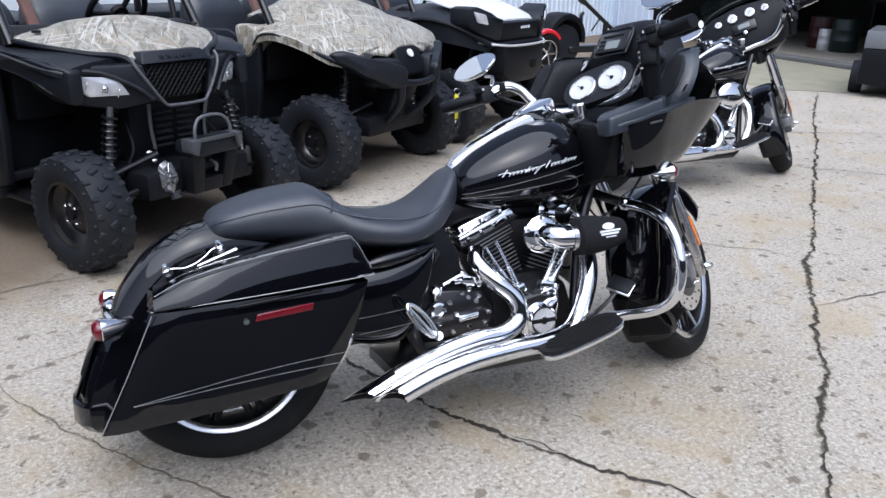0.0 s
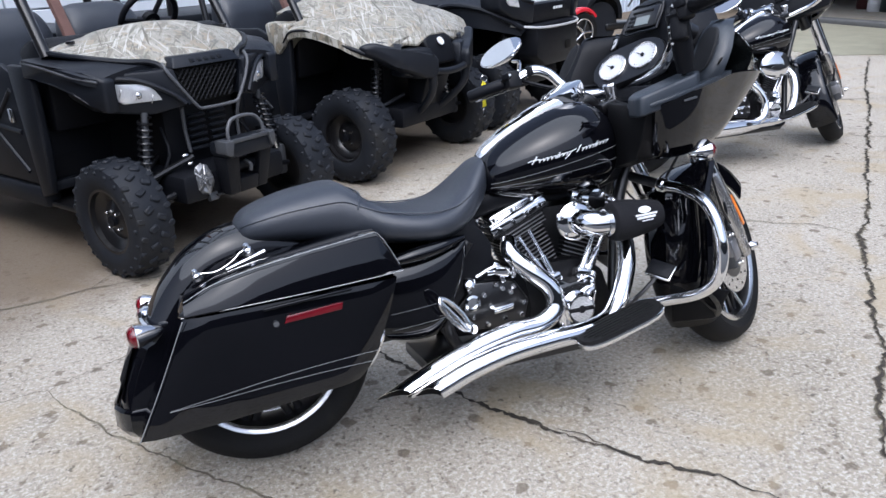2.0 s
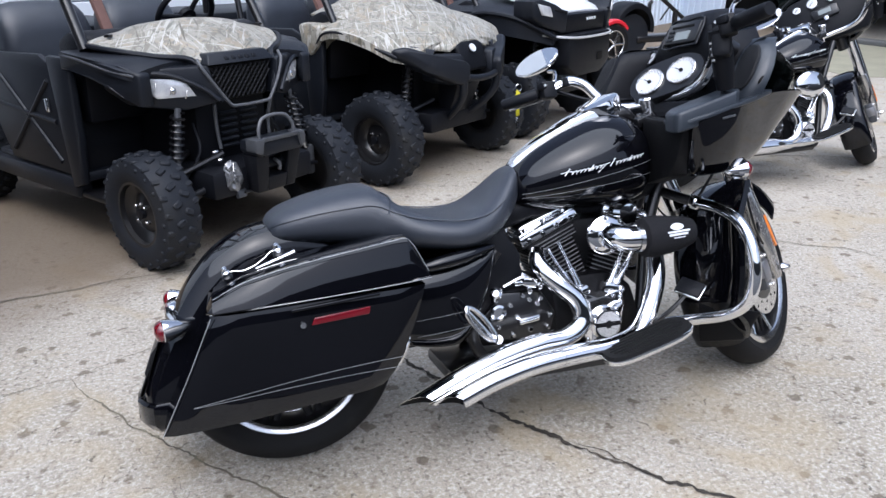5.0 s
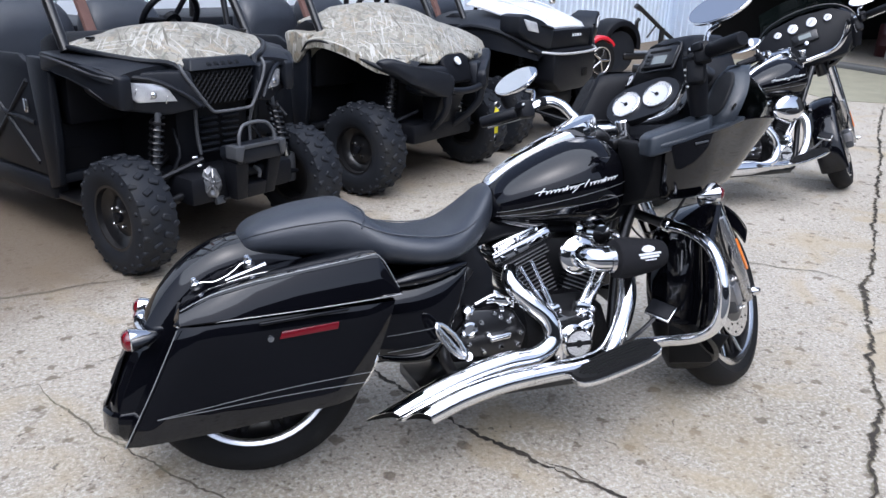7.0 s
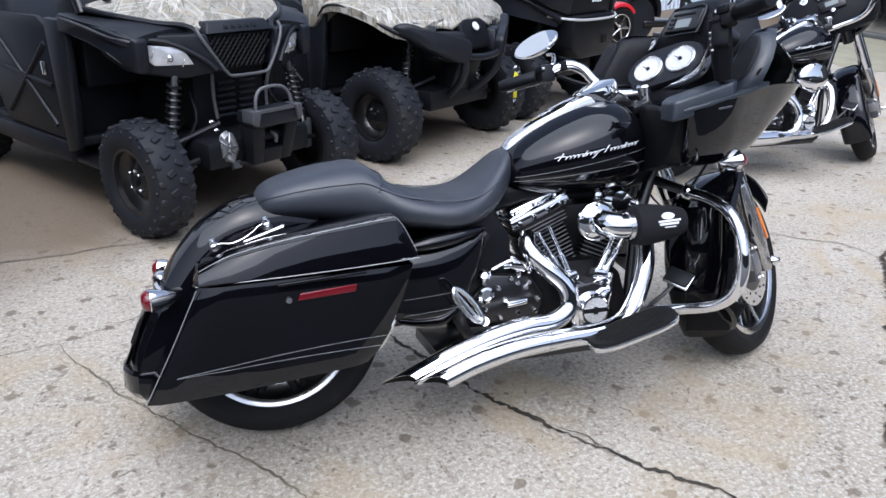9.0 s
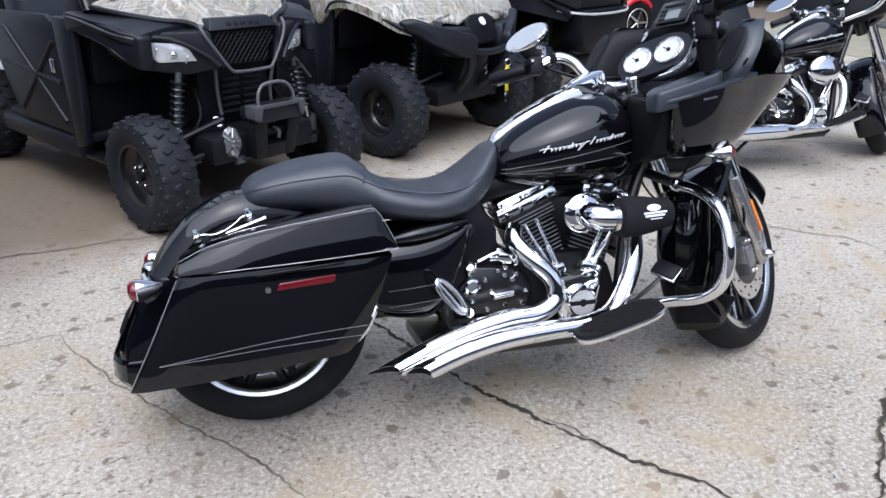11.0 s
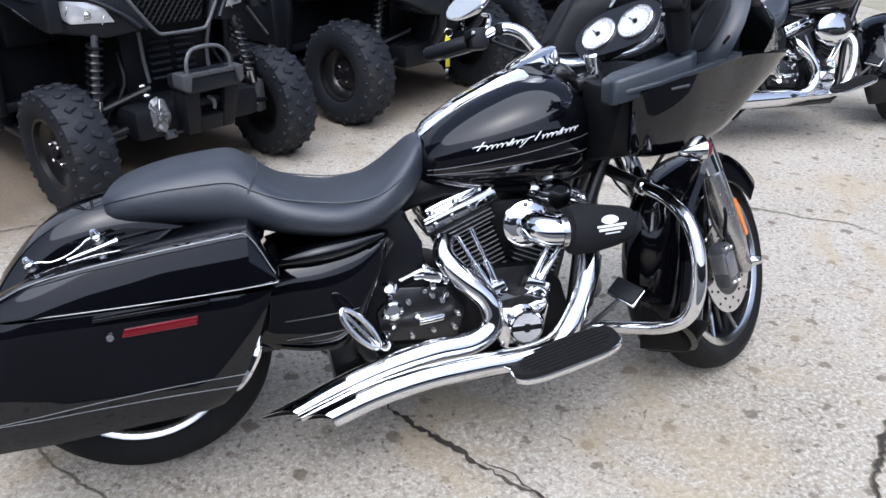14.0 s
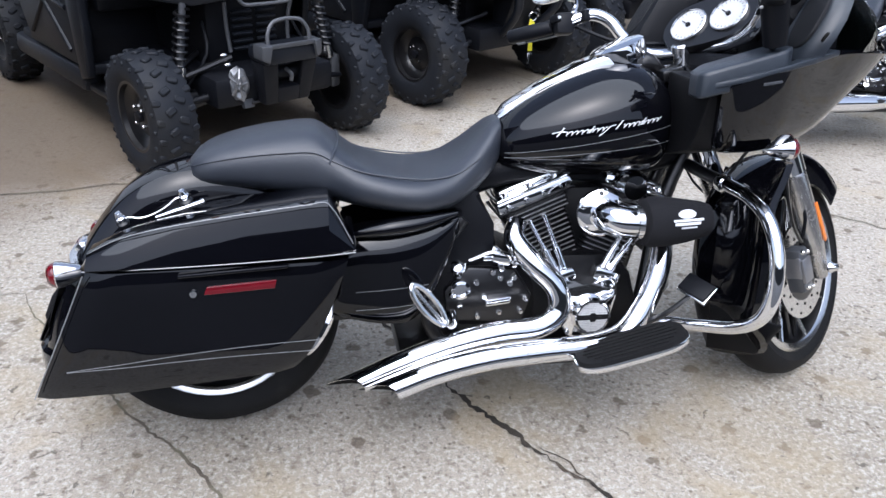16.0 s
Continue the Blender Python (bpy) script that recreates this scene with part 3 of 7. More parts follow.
def tank_side(x, z, side=-1):
    """The tank's skin at x and height z."""
    zb, zt, hw = smooth_table(TANK, x)
    k = min(0.995, abs((z - (zb + zt) / 2) / ((zt - zb) / 2)))
    return side * hw * (1 - k ** TANK_P) ** (1 / TANK_P)


def ribbon(points, width, lift, mat, parent, name, thick=0.0016, side=-1):
    """A thin raised line along points of (x, z) with its y from a function."""
    bm = bmesh.new()
    rings = []
    for (x, z, y) in points:
        rings.append([(x, y + side * lift, z - width / 2), (x, y + side * (lift + thick), z - width / 2), (x, y + side * (lift + thick), z + width / 2), (x, y + side * lift, z + width / 2)])
    bridge(bm, rings)
    return part(name, bm, mat, parent)


def saddlebag(bike, s):
    """Stretched hard saddlebag with a lid; s: -1 on the right, 1 on the left."""
    def out(x, z):
        t = min(1, max(0, (z - 0.26) / 0.3))
        return s * (0.369 + 0.031 * (1 - (1 - t) ** 1.7) - 0.02 * max(0, -(x + 0.12)) / 0.18)
    front = [(0.0, 0.205), (0.16, 0.238), (0.59, 0.287), (1.0, 0.322)]
    rings = []
    for q in range(19):
        v = q / 18
        xr, xf = -0.312 + 0.14 * v, smooth_table(front, v)[0]
        lip = 0.005 * max(0, 1 - min(q, 18 - q) / 2) ** 2
        ring = []
        for k in range(17):
            u = k / 16
            x = xr + (xf - xr) * u
            z = (0.262 + 0.05 * u) * (1 - v) + (0.543 + 0.012 * u) * v
            corner = 0.014 * max(0, 1 - min(k, 16 - k) / 1.5) ** 2
            ring.append((x, out(x, z) - s * (lip + corner), z))
        rings.append([(xr, s * 0.128, ring[0][2])] + ring + [(xf, s * 0.128, ring[-1][2])])
    body_bm = loft(rings)
    bag = part("saddlebag", body_bm, BLACK, bike, "gloss black stretched hard saddlebag with silver pinstripes", 30)
    # lid: sloping side, top and front
    lid_rings = []
    for x, zs, zt, yo, yt in [(-0.182, 0.546, 0.552, 0.372, 0.35), (-0.168, 0.546, 0.578, 0.392, 0.372), (-0.10, 0.551, 0.610, 0.403, 0.386), (0.0, 0.557, 0.634, 0.408, 0.393), (0.12, 0.562, 0.652, 0.409, 0.395), (0.25, 0.568, 0.668, 0.407, 0.392), (0.285, 0.57, 0.668, 0.405, 0.388), (0.332, 0.572, 0.585, 0.398, 0.388), (0.338, 0.571, 0.576, 0.392, 0.38)]:
        lid_rings.append([(x, s * 0.128, zs), (x, s * (yo - 0.004), zs), (x, s * yo, zs + 0.004), (x, s * (yo * 0.5 + yt * 0.5 + 0.004), (zs + zt) / 2), (x, s * (yt + 0.001), zt - 0.007), (x, s * (yt - 0.007), zt), (x, s * (yt - 0.05), zt + 0.004), (x, s * 0.27, zt - 0.006), (x, s * 0.128, zt - 0.024)])
    lid = part("lid", loft(lid_rings), BLACK, bag, "gloss black lid with a creased edge", 24)
    # thin silver tubes stand for the highlights along the seam and the lid's edge
    part("seam_trim", tube([(-0.175, s * 0.385, 0.547), (-0.05, s * 0.404, 0.5545), (0.1, s * 0.41, 0.561), (0.25, s * 0.408, 0.568), (0.335, s * 0.399, 0.572)], 0.0012, 6, 4), SILVERLINE, bag)
    part("edge_trim", tube([(-0.165, s * 0.374, 0.579), (-0.10, s * 0.387, 0.611), (0.0, s * 0.394, 0.635), (0.12, s * 0.396, 0.653), (0.25, s * 0.393, 0.669), (0.285, s * 0.389, 0.669), (0.331, s * 0.389, 0.587)], 0.0011, 6, 4), SILVERLINE, lid)
    part("lock_strip", plate([(0.0, 0.535), (0.205, 0.548), (0.205, 0.556), (0.0, 0.543)], s * 0.395, s * 0.412, 0.003), BLACK, bag)
    refl = plate([(0.043, 0.497), (0.05, 0.514), (0.182, 0.5235), (0.178, 0.506)], s * 0.392, s * 0.4035, 0.002)
    part("reflector", refl, RED, bag, "red side reflector")
    lock = circle_plate((0.024, s * 0.3975, 0.5), 0.0068, 0.012)
    part("lock", lock, DULL_CHROME, bag, "small chrome lock")
    up = [(-0.235 + 0.49 * t, 0.333 + 0.052 * t + 0.018 * t * (1 - t) * 2) for t in (k / 14 for k in range(15))]
    low = [(-0.235 + 0.475 * t, 0.332 + 0.028 * t + 0.012 * t * (1 - t) * 2) for t in (k / 14 for k in range(15))]
    for line in (up, low):
        ribbon([(x, z, out(x, z)) for x, z in line], 0.0010, 0.0, SILVERLINE, bag, "pinstripe", 0.001, s)
    part("bag_guard", tube([(0.205, s * 0.30, 0.315), (0.235, s * 0.325, 0.335), (0.275, s * 0.325, 0.395), (0.285, s * 0.31, 0.43)], [0.006, 0.011, 0.011, 0.007], 8), CHROME, bag, "curved chrome guard bar")
    # pale tube in place of the reflection down the bag's rear edge
    part("rear_edge_trim", tube([(-0.174, out(-0.174, 0.54) - s * 0.004, 0.54), (-0.242, out(-0.242, 0.4) - s * 0.004, 0.4), (-0.311, out(-0.311, 0.266) - s * 0.004, 0.266)], 0.0012, 6, 4), SILVERLINE, bag)
    # lid latch and rail on the lid's top
    if s > 0:
        return bag
    rail = part("lid_rail", tube([(-0.136, s * 0.242, 0.606), (-0.118, s * 0.242, 0.613), (-0.094, s * 0.242, 0.611), (-0.064, s * 0.240, 0.620), (-0.038, s * 0.238, 0.636), (-0.024, s * 0.236, 0.648), (-0.006, s * 0.235, 0.653)], [0.0022, 0.003, 0.0027, 0.0026, 0.0029, 0.0032, 0.0022], 8, 3, flat=0.7), DULL_CHROME, bag, "wavy chrome bracket with two round studs")
    part("latch_bar", tube([(-0.062, s * 0.250, 0.614), (-0.02, s * 0.247, 0.627), (0.022, s * 0.244, 0.640), (0.034, s * 0.243, 0.644)], [0.003, 0.0045, 0.005, 0.006], 8, 2), CHROME, rail)
    for x, y, z, r in ((-0.004, 0.232, 0.642, 0.0108), (-0.130, 0.240, 0.600, 0.0100)):
        stud = Matrix.Translation((x, s * y, z)) @ pose(0, 0, 0, -24 * s, -12, 0)
        part("washer", lathe([(r * 1.25, -0.004), (r * 1.3, 0.002), (r * 0.9, 0.006), (0.0005, 0.006)], stud, 16), FRAME, rail)
        part("knob", lathe([(r * 0.75, 0.004), (r, 0.010), (r * 0.95, 0.015), (r * 0.6, 0.018), (r * 0.8, 0.022), (r * 0.55, 0.028), (0.0005, 0.029)], stud, 14), CHROME, rail)
    return bag


def v_twin(bike, style):
    """Air-cooled 45-degree engine with its gearbox, seen from the right."""
    crank = part("crankcase", plate([(0.80, 0.22), (1.04, 0.21), (1.08, 0.30), (1.05, 0.40), (0.97, 0.45), (0.85, 0.45), (0.78, 0.40)], 0.14, -0.10, 0.02), CASE, bike, "black crankcase", 30)
    for name, lean in (("rear_cylinder", -22.5), ("front_cylinder", 22.5)):
        m = Matrix.Translation((0.925, 0, 0.30)) @ pose(0, 0, 0, 0, lean, 0)
        fins = bmesh.new()
        fin_at = []
        off = -0.02 if lean < 0 else 0.0
        for k in range(11):
            z = 0.135 + 0.013 * k
            wide = 0.068 + 0.005 * min(k, 6) / 6
            fin_at.append((wide, m @ Matrix.Translation((off, 0, z))))
        lathe([(0.0005, 0.08), (0.066, 0.08), (0.066, 0.29), (0.0005, 0.29)], m, 20, fins)
        cyl = part(name, fins, CASE, crank, "black finned cylinder with bright fin edges", 30)
        for wide, fin_m in fin_at:
            fin = part("fin", box((2 * wide, 2 * wide, 0.0045), fin_m, 0.002, None, 1), CASE, cyl)
            edge = box((2 * wide * 0.9, 0.004, 0.0032), fin_m @ Matrix.Translation((0, -wide - 0.0005, 0)))
            box((0.004, 2 * wide * 0.9, 0.0032), fin_m @ Matrix.Translation((math.copysign(wide + 0.0005, lean), 0, 0)), 0, edge)
            part("fin_edge", edge, FIN, cyl)
        head = box((0.155, 0.165, 0.035), m @ Matrix.Translation((off, 0, 0.292)), 0.008)
        for k in range(3):
            box((0.164, 0.172, 0.004), m @ Matrix.Translation((off, 0, 0.279 + 0.011 * k)), 0.0015, head, 1)
        head_ob = part("cylinder_head", head, CASE, crank)
        for k in range(3):
            part("fin_edge", box((0.154, 0.003, 0.0030), m @ Matrix.Translation((off, -0.0865, 0.279 + 0.011 * k))), FIN, head_ob)
        rock = box((0.178 - off, 0.150, 0.032), m @ Matrix.Translation((off * 0.6, -0.004, 0.325)), 0.007)
        box((0.150 - off, 0.116, 0.022), m @ Matrix.Translation((off * 0.6, -0.002, 0.356)), 0.010, rock, 3)
        box((0.172 - off, 0.140, 0.008), m @ Matrix.Translation((off * 0.6, -0.004, 0.343)), 0.003, rock, 1)
        rc = part("rocker_cover", rock, CHROME, crank, "chrome rocker cover", 30)
        part("gasket", box((0.184 - off, 0.156, 0.005), m @ Matrix.Translation((off * 0.6, -0.004, 0.3105)), 0.001, None, 1), CASE, rc)
        bolt_heads("bolt", [m @ Vector((x + off * 0.6, -0.081, 0.323)) for x in (-0.072, -0.024, 0.024, 0.072)], 0.008, 0.006, CHROME, rc)
        bolt_heads("top_bolt", [m @ Vector((x + off * 0.6, -0.064, 0.350)) for x in (-0.066, 0.0, 0.066)], 0.0075, 0.008, CHROME, rc, "z")
        for dx in (-0.022, 0.022):
            foot = Vector((0.925 + (0.043 if lean > 0 else -0.072) + dx * 0.5, -0.125, 0.412))
            top = m @ Vector((dx * 0.9 + (0.03 if lean > 0 else -0.03), -0.098, 0.28))
            mid = foot.lerp(top, 0.42)
            rod = tube([foot, foot.lerp(top, 0.12), mid], 0.0095, 10, 2)
            tube([mid, top], 0.0068, 10, 1, rod)
            tube([foot.lerp(top, 0.38), foot.lerp(top, 0.44)], 0.0118, 10, 1, rod)
            tube([foot, foot.lerp(top, 0.08)], 0.0135, 10, 1, rod)
            part("pushrod_tube", rod, CHROME, crank, "chrome pushrod tube")
        part("tappet_block", box((0.07, 0.04, 0.035), Matrix.Translation((0.925 + (0.043 if lean > 0 else -0.072), -0.122, 0.400)) @ pose(0, 0, 0, 0, lean, 0), 0.008), CHROME, crank)
    part("intake_block", plate([(0.86, 0.42), (0.99, 0.42), (1.03, 0.56), (0.99, 0.61), (0.86, 0.61), (0.82, 0.56)], 0.07, -0.048, 0.012), CASE, crank, "black intake between the cylinders")
    gear = plate([(0.812, 0.382), (0.820, 0.404), (0.850, 0.408), (0.872, 0.388), (0.900, 0.374), (0.930, 0.377), (0.943, 0.402), (0.972, 0.408), (0.994, 0.388), (0.997, 0.350), (0.985, 0.300), (0.960, 0.250), (0.920, 0.238), (0.880, 0.240), (0.861, 0.255), (0.853, 0.300), (0.845, 0.345), (0.822, 0.362)], -0.09, -0.152, 0.012, seg=3)
    cover = part("gear_cover", gear, CHROME, crank, "chrome gear cover", 30)
    bolt_heads("bolt", [(0.832, -0.154, 0.386), (0.857, -0.154, 0.385), (0.955, -0.154, 0.386), (0.980, -0.154, 0.378), (0.868, -0.154, 0.262), (0.860, -0.154, 0.325)], 0.007, 0.006, CHROME, cover)
    tc = Matrix.Translation((0.927, -0.146, 0.306)) @ pose(0, 0, 0, 90)
    timer = part("timer_cover", lathe([(0.05, 0), (0.05, 0.018), (0.045, 0.024), (0.0005, 0.024)], tc, 30), CHROME, cover, "round chrome timer cover with fine ribs", 30)
    part("timer_face", lathe([(0.041, 0.0245), (0.041, 0.0255), (0.0005, 0.0255)], tc, 30), CASE, timer)
    for k in range(-8, 9):
        if abs(k) > 1:
            h = math.sqrt(max(0, 0.0385 ** 2 - (k * 0.0045) ** 2))
            part("rib", box((2 * h, 0.0030, 0.003), Matrix.Translation((0.927, -0.172, 0.306 + k * 0.0045)) @ pose(0, 0, 0, 90)), SATIN, timer)
    part("badge", plate([(0.905, 0.303), (0.918, 0.303), (0.921, 0.294), (0.933, 0.294), (0.936, 0.303), (0.949, 0.303), (0.949, 0.309), (0.936, 0.309), (0.933, 0.318), (0.921, 0.318), (0.918, 0.309), (0.905, 0.309)], -0.169, -0.175, 0.001), CASE, timer)
    # gearbox behind the engine
    gb = part("gearbox", plate([(0.52, 0.27), (0.80, 0.25), (0.82, 0.36), (0.76, 0.45), (0.66, 0.475), (0.56, 0.44), (0.51, 0.36)], 0.12, -0.095, 0.018), CASE, bike, "black gearbox with chrome screws", 30)
    side = part("side_plate", plate([(0.57, 0.29), (0.76, 0.275), (0.785, 0.35), (0.74, 0.42), (0.62, 0.43), (0.56, 0.37)], -0.09, -0.115, 0.008), FRAME, gb)
    bolt_heads("bolt", [(0.595, -0.116, 0.41), (0.68, -0.116, 0.415), (0.735, -0.116, 0.40), (0.765, -0.116, 0.345), (0.66, -0.116, 0.352), (0.70, -0.116, 0.31), (0.60, -0.116, 0.33), (0.725, -0.116, 0.385), (0.64, -0.116, 0.39), (0.755, -0.116, 0.31), (0.645, -0.116, 0.30), (0.70, -0.116, 0.40), (0.58, -0.116, 0.36)], 0.0095, 0.009, CHROME, side)
    part("clutch_plate", plate([(0.66, 0.33), (0.725, 0.337), (0.728, 0.357), (0.662, 0.35)], -0.11, -0.135, 0.006), CHROME, gb)
    part("starter_end", lathe([(0.022, 0), (0.024, 0.01), (0.024, 0.028), (0.017, 0.03), (0.017, 0.022), (0.0005, 0.022)], Matrix.Translation((0.60, -0.10, 0.375)) @ pose(0, 0, 0, 90), 16), CHROME, gb)
    part("oil_filler", lathe([(0.012, 0), (0.012, 0.016), (0.019, 0.02), (0.019, 0.03), (0.012, 0.036), (0.0005, 0.037)], Matrix.Translation((0.59, -0.125, 0.42)) @ pose(0, 0, 0, 35), 14), CHROME, gb)
    part("oil_line", tube([(0.62, -0.12, 0.45), (0.68, -0.135, 0.475), (0.73, -0.12, 0.44)], 0.005, 8), DULL_CHROME, gb)
    part("battery_box", plate([(0.55, 0.40), (0.66, 0.43), (0.70, 0.47), (0.67, 0.53), (0.645, 0.62), (0.55, 0.62)], 0.11, -0.10, 0.014), MATTE, gb)
    for k, (x, z) in enumerate(((0.665, 0.455), (0.685, 0.475), (0.71, 0.455), (0.70, 0.43), (0.735, 0.44))):
        part("clamp", box((0.024, 0.02, 0.014), pose(x, -0.118, z, 0, 25 * k, 0), 0.004), CHROME, gb)
    part("cable_clip", box((0.05, 0.03, 0.03), pose(0.70, -0.12, 0.455, 0, 20, 0), 0.007), CHROME, gb)
    if style != "shark":
        oval_m = Matrix.Translation((0.94, -0.14, 0.585)) @ pose(0, 0, 0, 90) @ Matrix.Diagonal((1.2, 0.92, 0.7, 1))
        cleaner = part("air_cleaner", lathe([(0.09, 0), (0.098, 0.01), (0.098, 0.03), (0.093, 0.045), (0.08, 0.06), (0.058, 0.071), (0.03, 0.077), (0.0005, 0.079)], oval_m, 34), CHROME, bike, "round chrome air cleaner cover")
        part("cleaner_insert", lathe([(0.05, 0.074), (0.05, 0.079), (0.0005, 0.081)], oval_m @ Matrix.Translation((0, -0.02, 0)) @ Matrix.Diagonal((1, 0.35, 1, 1)), 26), FRAME, cleaner)
        return
    # intake: chrome elbow and cloth-covered cone
    back = part("air_intake", lathe([(0.05, 0), (0.058, 0.008), (0.058, 0.018), (0.046, 0.028), (0.0005, 0.03)], Matrix.Translation((0.925, -0.155, 0.575)) @ pose(0, 0, 0, 90), 28), CHROME, bike, "chrome intake elbow")
    part("elbow", tube([(0.930, -0.165, 0.575), (0.933, -0.210, 0.574), (0.948, -0.234, 0.572), (0.974, -0.242, 0.57), (1.0, -0.242, 0.569)], [0.038, 0.037, 0.036, 0.035, 0.035], 20, 5), CHROME, back)
    bolt_heads("screw", [(0.925 + 0.049 * math.cos(a), -0.178, 0.575 + 0.049 * math.sin(a)) for a in (0.6, 1.7, 2.8, 3.9, 5.0, 6.0)], 0.006, 0.006, DULL_CHROME, back)
    form = ((0.995, 0.042), (1.001, 0.052), (1.025, 0.057), (1.06, 0.055), (1.10, 0.049), (1.14, 0.042), (1.158, 0.036), (1.163, 0.022))
    sock = part("filter_sock", loft([[(x, -0.24 + r * math.cos(a), 0.569 + 0.002 * (x > 1.1) + 1.05 * r * math.sin(a)) for a in (2 * math.pi * k / 22 for k in range(22))] for x, r in form]), CLOTH, back, "black cloth rain sock with a small white emblem")
    part("hose_clamp", lathe([(0.0375, -0.006), (0.04, -0.006), (0.04, 0.006), (0.0375, 0.006)], Matrix.Translation((0.984, -0.242, 0.569)) @ pose(0, 0, 0, 0, 90, 0), 22, closed=True), DULL_CHROME, sock)
    for (x0, z0, w, h) in ((1.085, 0.598, 0.046, 0.018), (1.088, 0.585, 0.078, 0.005), (1.086, 0.577, 0.066, 0.006), (1.090, 0.568, 0.040, 0.003)):
        em = bmesh.new()
        rings = []
        for k in range(9):
            x = x0 - w / 2 + w * k / 8
            hh = h / 2 * (math.sqrt(max(0.05, 1 - ((x - x0) / (w / 2)) ** 2)) if h > 0.01 else 1)
            r = smooth_table(form, x)[0]
            rings.append([(x, -0.24 - math.sqrt(max(0, r * r - ((z - 0.569) / 1.05) ** 2)) - d, z) for z, d in ((z0 - hh, 0.0002), (z0 - hh, 0.002), (z0 + hh, 0.002), (z0 + hh, 0.0002))])
        bridge(em, rings)
        part("emblem", em, DECAL, sock)


def straight_exhaust(bike):
    """Two headers that join a long straight muffler."""
    for pts in ([(1.085, -0.10, 0.555), (1.10, -0.15, 0.49), (1.07, -0.185, 0.36), (1.0, -0.20, 0.27), (0.9, -0.20, 0.24), (0.7, -0.205, 0.235)], [(0.742, -0.095, 0.535), (0.74, -0.14, 0.50), (0.80, -0.18, 0.42), (0.82, -0.195, 0.33), (0.78, -0.205, 0.265), (0.7, -0.205, 0.24)]):
        part("exhaust_header", tube(pts, 0.026, 18, 6), CHROME, bike, "chrome exhaust header")
    part("muffler", tube([(0.74, -0.21, 0.235), (0.66, -0.21, 0.235), (0.60, -0.212, 0.235), (0.1, -0.225, 0.235), (-0.3, -0.235, 0.24), (-0.34, -0.235, 0.24)], [0.03, 0.038, 0.046, 0.046, 0.046, 0.04], 22, 4), CHROME, bike, "straight chrome muffler")


def exhaust(bike):
    """Two swept chrome pipes with slash-cut tips."""
    a = [(0.742, -0.095, 0.535), (0.728, -0.13, 0.505), (0.765, -0.165, 0.455), (0.822, -0.185, 0.395), (0.828, -0.195, 0.335), (0.775, -0.205, 0.302), (0.68, -0.215, 0.298), (0.56, -0.222, 0.276), (0.44, -0.226, 0.236), (0.352, -0.226, 0.198)]
    b = [(1.085, -0.10, 0.555), (1.10, -0.14, 0.50), (1.085, -0.175, 0.43), (1.045, -0.20, 0.345), (0.985, -0.23, 0.285), (0.90, -0.25, 0.268), (0.77, -0.262, 0.266), (0.64, -0.272, 0.26), (0.52, -0.276, 0.236), (0.425, -0.276, 0.202)]
    for k, pts in enumerate((a, b)):
        r = [0.024, 0.026] + [0.0285] * (len(pts) - 2)
        bm = tube(pts, r, 20, 6)
        pipe = part("exhaust_pipe", bm, CHROME, bike, "swept chrome exhaust pipe with a slash-cut tip", 50)
        end, before = Vector(pts[-1]), Vector(pts[-2])
        d = (end - before).normalized()
        tip = bmesh.new()
        side, up = Vector((0, -1, 0)), d.cross(Vector((0, -1, 0))).normalized()
        up = up if up.z > 0 else -up
        rows = []
        for rad, deep in ((0.0285, 0.0), (0.0285, 1.0), (0.0272, 0.99), (0.0272, 0.0)):
            rows.append([end - d * 0.002 + rad * (side * math.cos(q) + up * math.sin(q)) + d * deep * 0.085 * (0.5 + 0.5 * math.cos(q - 2.3)) ** 3 for q in (2 * math.pi * j / 24 for j in range(24))])
        bridge(tip, rows[:2], False)
        bridge(tip, rows[1:3], False)
        part("tip", tip, CHROME, pipe)
        inner = bmesh.new()
        bridge(inner, [rows[2], rows[3]], False)
        part("tip_lining", inner, DARKHOLE, pipe)
        for place in (0.45, 0.72):
            c = curve_through(pts, 6)
            i = int(place * (len(c) - 1))
            ring_d = (c[i + 1] - c[i - 1]).normalized()
            part("shield_edge", tube([c[i] - ring_d * 0.002, c[i] + ring_d * 0.002], 0.0293, 20, 1), DULL_CHROME, pipe)


